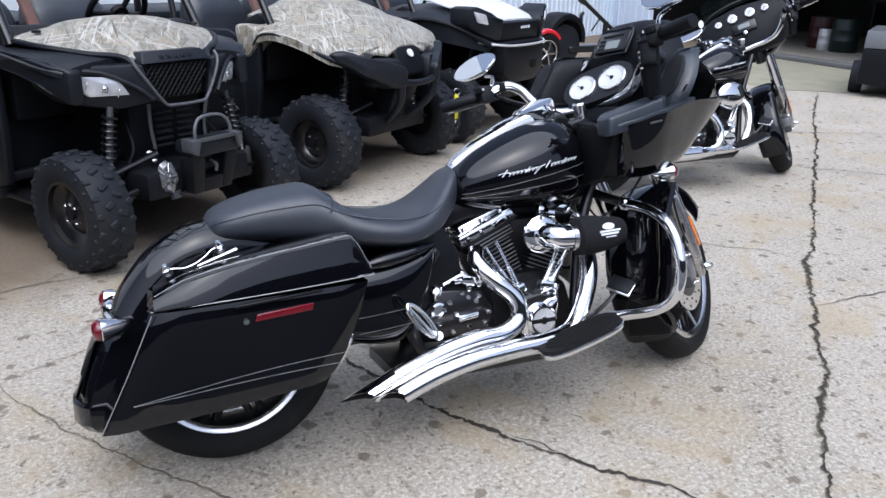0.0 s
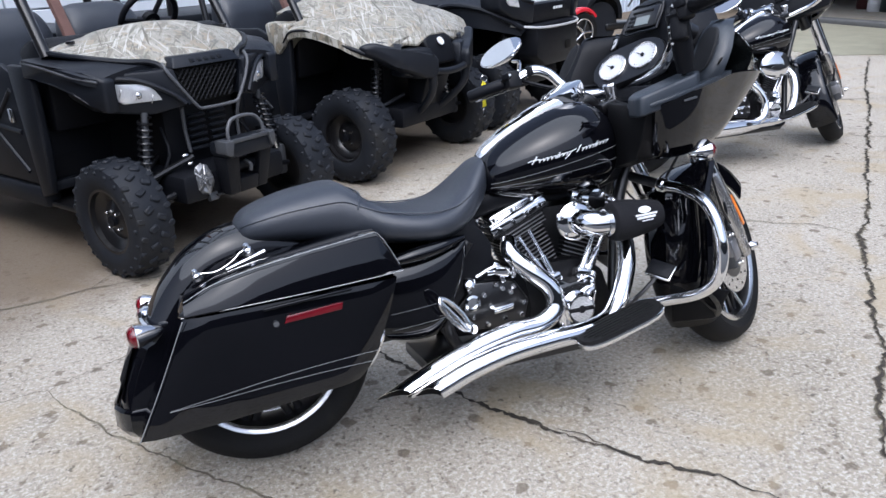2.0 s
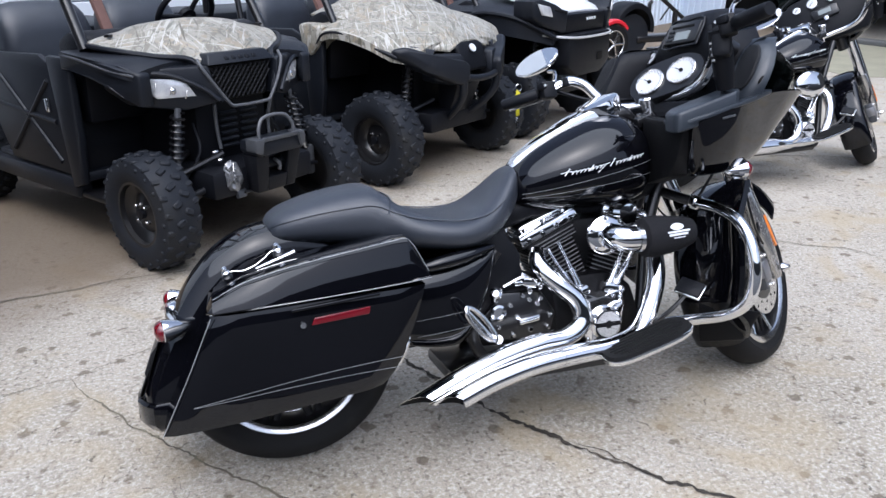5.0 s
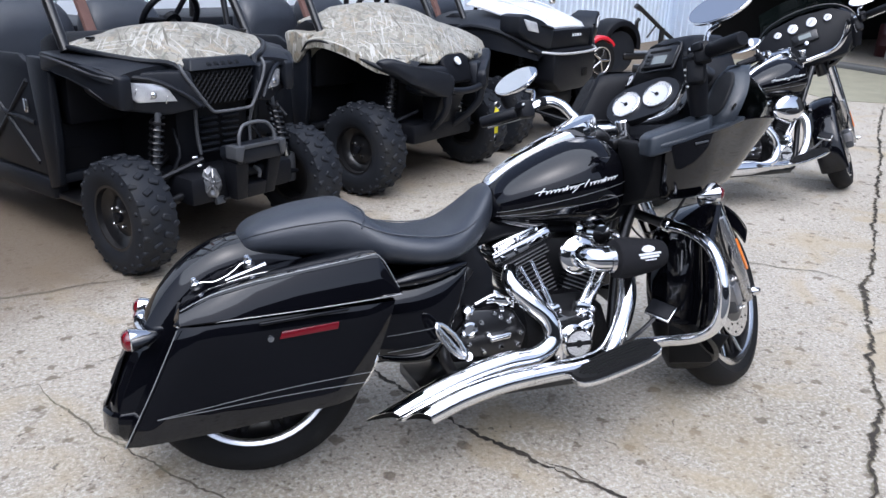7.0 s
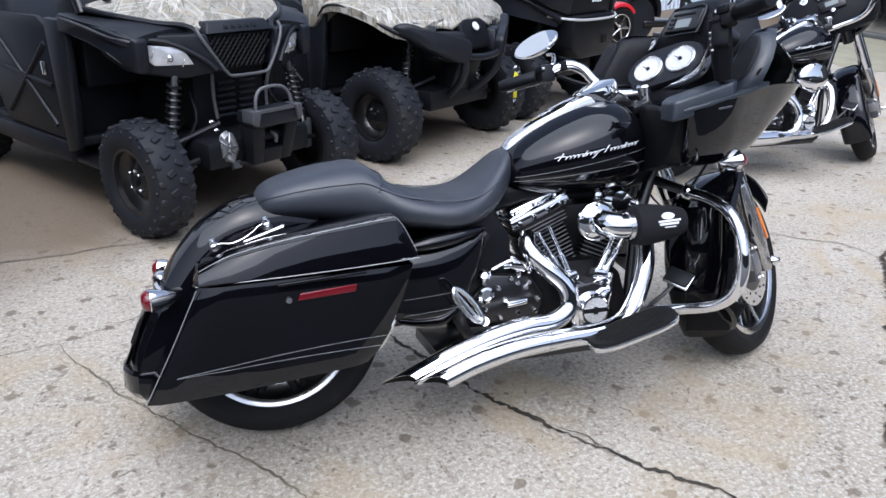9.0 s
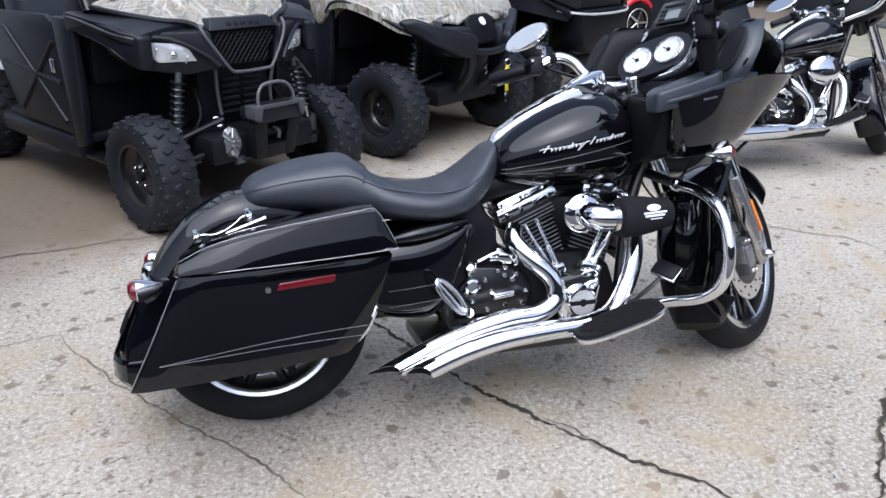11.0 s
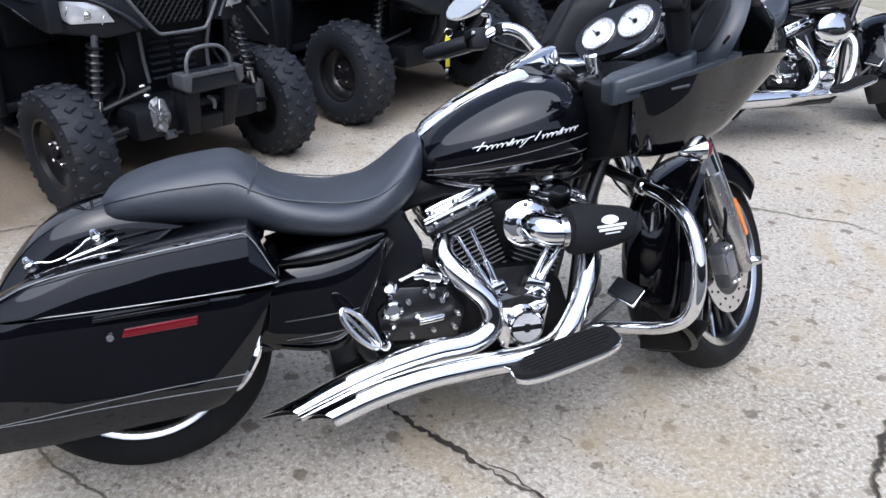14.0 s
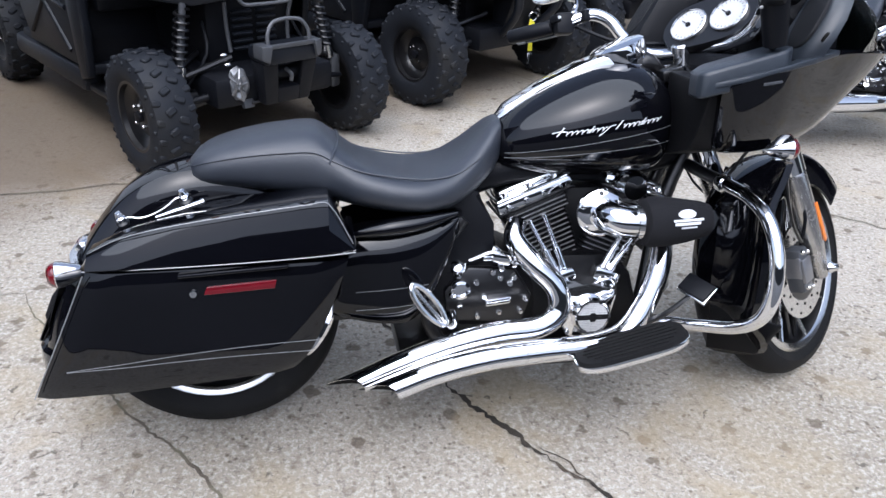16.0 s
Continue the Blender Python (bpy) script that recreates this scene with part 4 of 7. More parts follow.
def handlebar(bike, s_m, lever_side=True):
    """Chrome bar with grips, switch housings, levers and mirrors; turned with the fork."""
    def P(bm, name, mat, parent, label=""):
        ob = part(name, bm, mat, parent, label)
        if parent is bike:
            ob.matrix_basis = s_m
        return ob
    pts = [(1.02, 0.30, 1.05), (1.072, 0.257, 1.068), (1.108, 0.228, 1.048), (1.128, 0.198, 1.0), (1.148, 0.15, 0.955), (1.17, 0.09, 0.942), (1.18, 0, 0.942)]
    full = pts + [(x, -y, z) for x, y, z in reversed(pts[:-1])]
    bar = P(tube(full, 0.0155, 14, 5), "handlebar", CHROME, bike, "chrome handlebar turned to the left")
    for s in (-1, 1):
        d = Vector((-0.065, s * 0.13, -0.012)).normalized()
        a = Vector((1.02, s * 0.30, 1.05))
        q = a.lerp(a + d, 0.02)
        P(tube([a + d * 0.035, a + d * 0.04, a + d * 0.155, a + d * 0.16], [0.015, 0.0185, 0.0185, 0.016], 14, 2), "grip", MATTE, bar, "black rubber grip")
        sw = box((0.05, 0.045, 0.055), Matrix.Translation(a + d * 0.005) @ pose(0, 0, 0, 0, 0, s * -26), 0.01)
        box((0.02, 0.03, 0.02), Matrix.Translation(a + d * 0.005 + Vector((-0.025, 0, 0.012))), 0.004, sw)
        box((0.022, 0.05, 0.03), Matrix.Translation(a + d * -0.03 + Vector((0.02, 0, 0.012))), 0.006, sw)
        if s < 0:
            box((0.045, 0.05, 0.085), Matrix.Translation(a + d * -0.03 + Vector((0.0, 0, -0.035))) @ pose(0, 0, 0, 8, 6, 20), 0.014, sw)
            box((0.035, 0.06, 0.035), Matrix.Translation(a + d * -0.05 + Vector((0.03, 0, 0.005))) @ pose(0, 0, 0, 0, 10, 26), 0.008, sw)
            tube([a + d * -0.035 + Vector((0.0, 0, 0.0)), a + d * -0.045 + Vector((0.012, 0, -0.06)), a + d * -0.07 + Vector((0.035, 0, -0.15))], [0.028, 0.030, 0.024], 12, 3, sw)
            tube([a + d * -0.03 + Vector((0.01, 0, -0.07)), a + d * -0.05 + Vector((0.03, 0, -0.13)), a + d * -0.11 + Vector((0.05, 0, -0.17))], 0.006, 8, 3, sw)
        P(sw, "switch_housing", MATTE, bar)
        if s < 0:
            for k in range(4):
                P(box((0.006, 0.008, 0.006), Matrix.Translation(a + d * -0.05 + Vector((-0.026, 0.004, -0.035 - 0.015 * k))), 0.002, None, 1), "toggle", SATIN, bar)
        P(bolts([a + d * 0.0 + Vector((-0.03, s * 0.012 * k, 0.012)) for k in (-1, 0, 1)], 0.004, 0.004, "x"), "switch_button", DECAL, bar)
        P(tube([a + Vector((0.04, 0, 0.0)), a + d * 0.06 + Vector((0.055, 0, -0.004)), a + d * 0.14 + Vector((0.045, 0, -0.008)), a + d * 0.165 + Vector((0.035, 0, -0.008))], [0.008, 0.008, 0.006, 0.007], 8, 4, flat=1.5), "lever", CHROME, bar, "chrome hand lever")
        m_at = a + Vector((0.03, s * 0.055, 0.108))
        P(tube([a + Vector((0.03, 0, 0.02)), a + Vector((0.05, s * 0.005, 0.06)), m_at + Vector((0.025, -s * 0.02, -0.035))], [0.008, 0.006, 0.005], 8), "mirror_stem", CHROME, bar)
        face = Matrix.Translation(m_at) @ pose(0, 0, 0, 0, -54, 0) @ pose(0, 0, 0, 0, 0, 0) @ Matrix.Diagonal((0.74, 1.3, 1, 1))
        mir = P(lathe([(0.0005, -0.03), (0.035, -0.026), (0.066, -0.006), (0.07, 0.002), (0.066, 0.004)], face, 30), "mirror_shell", CHROME, bar, "oval chrome mirror")
        P(lathe([(0.066, 0.0025), (0.066, 0.0055), (0.0005, 0.0055)], face, 30), "mirror_glass", MIRROR, mir)
        P(tube([a + Vector((0.02, 0, 0)), a + Vector((0.08, -s * 0.1, -0.06)), (1.25, s * 0.1, 0.96), (1.32, s * 0.06, 0.86)], 0.006, 6), "control_cable", MATTE, bar)
    return bar


def fork(bike, s_m, fender_m=BLACK):
    """Steered front end: wheel, fender, fork legs, calipers."""
    s_m = Matrix.Translation((0.0206, 0.113, -0.0262)) @ s_m
    wheel = moto_wheel(bike, "front_wheel", (1.575, 0, 0.335), 0.308, 0.235, 0.119, 9, s_m)
    def P(bm, name, mat, label="", parent=None):
        ob = part(name, bm, mat, parent or bike, label)
        if not parent:
            ob.matrix_basis = s_m
        return ob
    sec = fender_section(0.086, 0.05)
    fen = P(arc_shell(1.575, 0.335, 0.302, 44, 214, sec, 28), "front_fender", fender_m, "gloss black front fender")
    axis = Vector((-math.sin(RAKE), 0, math.cos(RAKE)))
    for s in (-1, 1):
        foot = Vector((1.578, s * 0.118, 0.345))
        leg = P(tube([foot - axis * 0.03, foot + axis * 0.01, foot + axis * 0.11, foot + axis * 0.30, foot + axis * 0.315], [0.018, 0.023, 0.033, 0.035, 0.031], 18, 3), "fork_slider", SLIDER, "satin aluminium fork slider")
        P(tube([foot + axis * 0.31, foot + axis * 0.36, foot + axis * 0.62], [0.0365, 0.0365, 0.035], 16, 2), "fork_tube", CHROME, "chrome fork cover")
        P(lathe([(0.014, 0), (0.017, 0.006), (0.012, 0.014), (0.009, 0.026), (0.0005, 0.028)], Matrix.Translation((1.578, s * 0.145, 0.345)) @ pose(0, 0, 0, 90 * -s), 14), "axle_nut", CHROME, "", leg)
        cal = foot + axis * 0.03 + Vector((-0.088, -s * 0.012, -0.02))
        caliper = P(box((0.056, 0.05, 0.128), Matrix.Translation(cal) @ pose(0, 0, 0, 0, -14, 0), 0.012), "brake_caliper", STEEL, "dark grey brake caliper")
        P(box((0.05, 0.012, 0.07), Matrix.Translation(cal + Vector((0, s * 0.024, 0))) @ pose(0, 0, 0, 0, -14, 0), 0.005), "caliper_band", FIN, "bare alloy band", caliper)
        P(box((0.014, 0.046, 0.066), Matrix.Translation(cal + Vector((-0.024, 0, 0.006))) @ pose(0, 0, 0, 0, -14, 0), 0.006), "caliper_bridge", FIN, "", caliper)
        P(box((0.016, 0.006, 0.120), Matrix.Translation(foot + axis * 0.15 + Vector((0.014, s * 0.034, 0))) @ pose(0, 0, 0, 0, -26, 0), 0.003), "fork_reflector", ORANGE, "amber reflector strip", leg)
        P(tube([cal + Vector((0.02, 0, 0.06)), cal + Vector((-0.01, s * 0.03, 0.16)), cal + Vector((-0.02, -s * 0.03, 0.3))], 0.005, 6), "brake_hose", MATTE, "", leg)
        bolt_heads("bolt", [cal + Vector((dx - dz * 0.25, s * 0.026, dz)) for dx in (-0.012, 0.016) for dz in (-0.05, 0.05)], 0.007, 0.006, DULL_CHROME, leg)
    return wheel


def turn_signal(bike, c, aim, lens, place=None, r=0.024):
    """A bullet turn signal."""
    m = Matrix.Translation(c) @ Vector(aim).to_track_quat("Z", "Y").to_matrix().to_4x4()
    sig = part("turn_signal", lathe([(0.0005, -0.055), (0.009, -0.05), (0.018, -0.03), (r, 0.0), (r + 0.002, 0.012), (r, 0.014)], m, 20), CHROME, bike, "chrome bullet turn signal")
    part("lens", lathe([(r, 0.013), (r - 0.002, 0.022), (r - 0.01, 0.03), (0.0005, 0.033)], m, 20), lens, sig)
    if place is not None:
        sig.matrix_basis = place
    return sig


def shark_fairing(bike):
    """Frame-mounted fairing: painted outer shell, grained shelves and speaker lobes, centre stack, smoked screen."""
    rows = [(1.104, 0.748, 0.880, 0.328), (1.112, 0.735, 0.888, 0.342), (1.16, 0.728, 0.906, 0.353), (1.243, 0.729, 0.928, 0.345), (1.30, 0.735, 0.940, 0.326), (1.39, 0.757, 0.953, 0.286), (1.44, 0.788, 0.956, 0.266), (1.50, 0.838, 0.956, 0.24), (1.58, 0.890, 0.953, 0.19), (1.64, 0.922, 0.948, 0.125), (1.675, 0.938, 0.944, 0.04)]
    rings = []
    for k in range(41):
        x = rows[0][0] + (rows[-1][0] - rows[0][0]) * k / 40
        zb, zt, hw = smooth_table(rows, x)
        h = zt - zb
        right = [(0, zt + 0.002), (0.5 * hw, zt + 0.002), (hw - 0.008, zt), (hw, zt - 0.006), (hw * 0.968, zt - 0.2 * h), (hw * 0.928, zt - 0.4 * h), (hw * 0.882, zt - 0.6 * h), (hw * 0.828, zt - 0.8 * h), (hw * 0.765, zb + 0.05 * h), (hw * 0.68, zb), (hw * 0.3, zb - 0.004)]
        slant = 0.032 * max(0, 1 - (x - rows[0][0]) / 0.2)
        rings.append([(x + slant * (zt - z) / h, y, z) for y, z in right] + [(x + slant, 0, zb - 0.005)] + [(x + slant * (zt - z) / h, -y, z) for y, z in reversed(right[1:])])
    shell = part("fairing", loft(rings), BLACK, bike, "gloss black frame-mounted fairing", 40)
    for s in (-1, 1):
        part("rear_panel", plate([(s * 0.10, 0.70), (s * 0.245, 0.735), (s * 0.275, 0.79), (s * 0.315, 0.885), (s * 0.10, 0.90)], 1.17, 1.092, 0.008, axis="x"), INNER, shell, "matt black rear panel of the fairing")
    part("badge_slot", box((0.045, 0.004, 0.006), pose(1.205, -0.347, 0.893, 0, -8, 4), 0.0015), STEEL, shell)
    inner = part("inner_fairing", plate([(-0.2, 0.80), (-0.2, 0.94), (0.2, 0.94), (0.2, 0.80)], 1.17, 1.42, 0.01, axis="x"), MATTE, bike, "textured black inner fairing with dials and a radio")
    # centre stack with its hood
    stack = []
    for z, hw, xf in ((0.86, 0.20, 1.285), (0.95, 0.20, 1.30), (1.02, 0.20, 1.318), (1.08, 0.19, 1.31), (1.12, 0.165, 1.312), (1.16, 0.142, 1.327), (1.19, 0.118, 1.343), (1.204, 0.09, 1.358), (1.209, 0.05, 1.385)):
        stack.append([(xf + 0.03, -hw, z), (xf + 0.006, -hw + 0.012, z), (xf, -hw + 0.03, z), (xf, 0, z), (xf, hw - 0.03, z), (xf + 0.006, hw - 0.012, z), (xf + 0.03, hw, z), (1.46, hw * 0.9, z), (1.48, 0, z), (1.46, -hw * 0.9, z)])
    part("instrument_tower", loft(stack), MATTE, inner)
    for s, dx, dz in ((-1, 0.0, 0.0), (1, -0.145, 0.012)):
        # shelf along the rim, with the lid of its compartment
        part("shelf", plate([(1.082, s * 0.338), (1.15, s * 0.354), (1.243, s * 0.348), (1.31, s * 0.327), (1.39, s * 0.29), (1.40, s * 0.19), (1.15, s * 0.19), (1.082, s * 0.225)], lambda a, b: 0.880 + 0.243 * (a - 1.082) - 0.06 * max(0, a - 1.25), lambda a, b: 0.892 + 0.243 * (a - 1.082) - 0.06 * max(0, a - 1.25), 0.003, axis="z"), GRAINED, inner)
        lid = part("glove_lid", plate([(1.052, s * 0.322), (1.062, s * 0.336), (1.232, s * 0.344), (1.258, s * 0.322), (1.262, s * 0.25), (1.24, s * 0.235), (1.095, s * 0.235), (1.058, s * 0.268)], lambda a, b: 0.868 + 0.24 * (a - 1.1), lambda a, b: 0.924 + 0.28 * (a - 1.1), 0.009, axis="z", seg=3), GRAINED, inner, "lid of the fairing compartment")
        part("lid_lock", lathe([(0.007, 0), (0.007, 0.003), (0.0005, 0.003)], Matrix.Translation((1.245, s * 0.285, 0.958)) @ pose(0, 0, 0, 0, -18, 0), 10), MATTE, lid)
        # lobe that carries the speaker
        lobe = []
        deep = 0.056 - dx
        for z, xf, yi, yo in ((0.915, 1.275, 0.20, 0.312), (0.955, 1.285, 0.20, 0.332), (0.985, 1.298, 0.20, 0.337), (1.02, 1.318, 0.20, 0.332), (1.055, 1.337, 0.20, 0.318), (1.08, 1.353, 0.205, 0.298), (1.095, 1.368, 0.215, 0.28), (1.103, 1.385, 0.23, 0.265)):
            ring = [(xf + 0.03, yi), (xf + 0.004, yi + 0.012), (xf, yi + 0.03), (xf, yo - 0.05), (xf + 0.004, yo - 0.036), (xf + 0.022, yo - 0.016), (xf + 0.036, yo - 0.011), (xf + 0.05, yo - 0.01), (xf + deep, yo - 0.03), (xf + deep, yo - 0.06), (xf + deep, yi)]
            lobe.append([(x + dx, s * y, z + dz) for x, y in ring])
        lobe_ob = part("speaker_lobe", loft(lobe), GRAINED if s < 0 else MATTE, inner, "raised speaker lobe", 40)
        grille = []
        for f, d in ((1.0, 0.004), (1.0, -0.002), (0.95, -0.0045), (0.4, -0.005)):
            ring = []
            for a in (2 * math.pi * k / 28 for k in range(28)):
                y = 0.262 + 0.038 * f * math.copysign(abs(math.cos(a)) ** 0.8, math.cos(a))
                z = 1.022 + 0.062 * f * math.copysign(abs(math.sin(a)) ** 0.8, math.sin(a))
                ring.append((1.286 + 0.535 * (z - 0.957) + d + dx, s * (y + 0.004 + 0.12 * (1.03 - z)), z + dz))
            grille.append(ring)
        part("speaker_grille", loft(grille), GRILLE, lobe_ob, "dark speaker grille")
        part("vent_hole", lathe([(0.011, 0), (0.011, 0.003), (0.0005, 0.003)], Matrix.Translation((1.322 + dx, s * 0.328, 0.985 + dz)) @ pose(0, 0, 0, 0, -62, s * 52), 14), DARKHOLE, lobe_ob)
        for (x, y, z, r, tilt) in ((1.315, 0.172, 1.014, 0.02, -70), (1.325, 0.192, 1.082, 0.022, -62)):
            g = Matrix.Translation((x - 0.006, s * y, z)) @ pose(0, 0, 0, 0, tilt, 0)
            dial = part("small_dial", lathe([(r + 0.004, -0.02), (r + 0.004, 0.008), (r, 0.01), (r - 0.002, 0.004)], g, 22, caps=False), FRAME, inner, "small round dial")
            part("dial_face", lathe([(r - 0.001, 0.002), (r - 0.001, 0.0045), (0.0005, 0.0045)], g, 22), DIAL, dial)
            part("needle", box((0.0022, r * 0.8, 0.0012), g @ pose(0, r * 0.2, 0.006, 0, 0, 35)), MATTE, dial)
    rm = Matrix.Translation((1.318, 0.012, 1.142)) @ pose(0, 0, 0, 0, -64, 0)
    radio = part("radio", box((0.072, 0.165, 0.03), rm, 0.008), FRAME, inner, "radio with a grey display")
    part("radio_display", box((0.028, 0.07, 0.004), rm @ Matrix.Translation((-0.013, -0.012, 0.0155))), SCREEN, radio)
    for k in range(6):
        part("radio_key", box((0.008, 0.011, 0.004), rm @ Matrix.Translation((-0.024 + 0.014 * (k % 3), 0.042 + 0.016 * (k // 3), 0.016)), 0.0012, None, 1), GREYP, radio)
    part("tape_slot", box((0.006, 0.11, 0.003), rm @ Matrix.Translation((0.018, 0, 0.0155))), DARKHOLE, radio)
    part("radio_surround", tube([rm @ Vector(p) for p in ((-0.042, -0.088, 0.006), (0.042, -0.08, 0.006), (0.044, 0, 0.006), (0.042, 0.08, 0.006), (-0.042, 0.088, 0.006), (-0.044, 0, 0.006), (-0.042, -0.088, 0.006))], 0.004, 6, 3), GREYP, radio)
    # screen
    rows = []
    for t in (0, 0.3, 0.6, 0.85, 1.0):
        outer = []
        for k in range(17):
            y = -0.28 + 0.56 * k / 16
            q = (y / 0.28) ** 2
            lo, hi = Vector((1.652 - 0.20 * q, y, 0.95 + 0.004 * q)), Vector((1.515 - 0.05 * q, y * 0.97, 1.12 - 0.10 * q))
            outer.append(lo.lerp(hi, t) + Vector((0.02, 0, 0.012)) * math.sin(math.pi * t))
        rows.append(outer)
    scr = bmesh.new()
    bridge(scr, rows, False, False)
    bmesh.ops.solidify(scr, geom=scr.faces[:], thickness=0.004)
    part("windscreen", scr, TINT, bike, "low smoked windscreen")


def batwing_fairing(bike, s_m):
    """Fork-mounted fairing with four dials in a row and a radio."""
    s_m = Matrix.Translation((0, 0.075, 0.028)) @ s_m @ Matrix.Translation((1.25, 0, 1.0)) @ Matrix.Diagonal((1, 0.93, 0.93, 1)) @ Matrix.Translation((-1.25, 0, -1.0))
    def P(bm, name, mat, parent=None, label=""):
        ob = part(name, bm, mat, parent or bike, label)
        if not parent:
            ob.matrix_basis = s_m
        return ob
    outline = [(-0.32, 0.93), (-0.335, 1.0), (-0.31, 1.09), (-0.23, 1.165), (-0.12, 1.20), (0, 1.21), (0.12, 1.20), (0.23, 1.165), (0.31, 1.09), (0.335, 1.0), (0.32, 0.93), (0.24, 0.83), (0.13, 0.77), (0, 0.75), (-0.13, 0.77), (-0.24, 0.83)]
    rings = [[(1.33 + dx - 0.5 * (y * sc) ** 2, y * sc, 1.02 + (z - 1.02) * sc) for y, z in outline] for dx, sc in ((-0.02, 0.95), (0.0, 1.0), (0.07, 0.98), (0.15, 0.82), (0.20, 0.55), (0.215, 0.2))]
    shell = P(loft(rings, False), "fairing", BLACK, None, "black batwing fairing turned with the bars")
    dash = P(plate([(-0.315, 0.96), (-0.30, 1.08), (-0.20, 1.15), (0, 1.175), (0.20, 1.15), (0.30, 1.08), (0.315, 0.96), (0.22, 0.80), (-0.22, 0.80)], 1.30, lambda a, b: 1.222 + 0.12 * (b - 1.0), 0.012, axis="x"), "dash", MATTE, shell)
    P(tube([(1.25, y, z) for y, z in outline[:11]], 0.006, 6, 3), "fairing_edge", FRAME, shell)
    for y, r in ((-0.165, 0.021), (-0.062, 0.030), (0.062, 0.030), (0.165, 0.021)):
        g = Matrix.Translation((1.23, y, 1.095 - 0.3 * y * y)) @ pose(0, 0, 0, 0, -80, 0)
        d = P(lathe([(r + 0.004, -0.02), (r + 0.004, 0.008), (r, 0.009), (r, 0.004)], g, 22, caps=False), "dial", DULL_CHROME, shell, "white-faced dial")
        P(lathe([(r, 0.002), (r, 0.005), (0.0005, 0.005)], g, 22), "dial_face", DIAL, d)
        P(box((0.003, r * 1.1, 0.0015), g @ pose(0, r * 0.15, 0.007, 0, 0, 40)), "needle", MATTE, d)
    rm = Matrix.Translation((1.215, 0, 1.0)) @ pose(0, 0, 0, 0, -85, 0)
    rad = P(box((0.075, 0.17, 0.03), rm, 0.01), "radio", FRAME, shell, "black radio")
    P(box((0.032, 0.08, 0.004), rm @ Matrix.Translation((0.008, 0, 0.016))), "radio_display", SCREEN, rad)
    P(lathe([(0.014, 0), (0.014, 0.03), (0.0005, 0.032)], rm @ Matrix.Translation((-0.05, 0, 0.01)), 12), "ignition_knob", CHROME, shell)
    rows = []
    for t in (0, 0.5, 1.0):
        rows.append([Vector((1.38 - 0.5 * y * y - 0.05 * t, y * (1 - 0.1 * t), 1.185 + 0.15 * t - 0.5 * y * y)) for y in (-0.28 + 0.56 * k / 14 for k in range(15))])
    scr = bmesh.new()
    bridge(scr, rows, False, False)
    bmesh.ops.solidify(scr, geom=scr.faces[:], thickness=0.004)
    P(scr, "windscreen", TINT, None, "smoked windscreen")


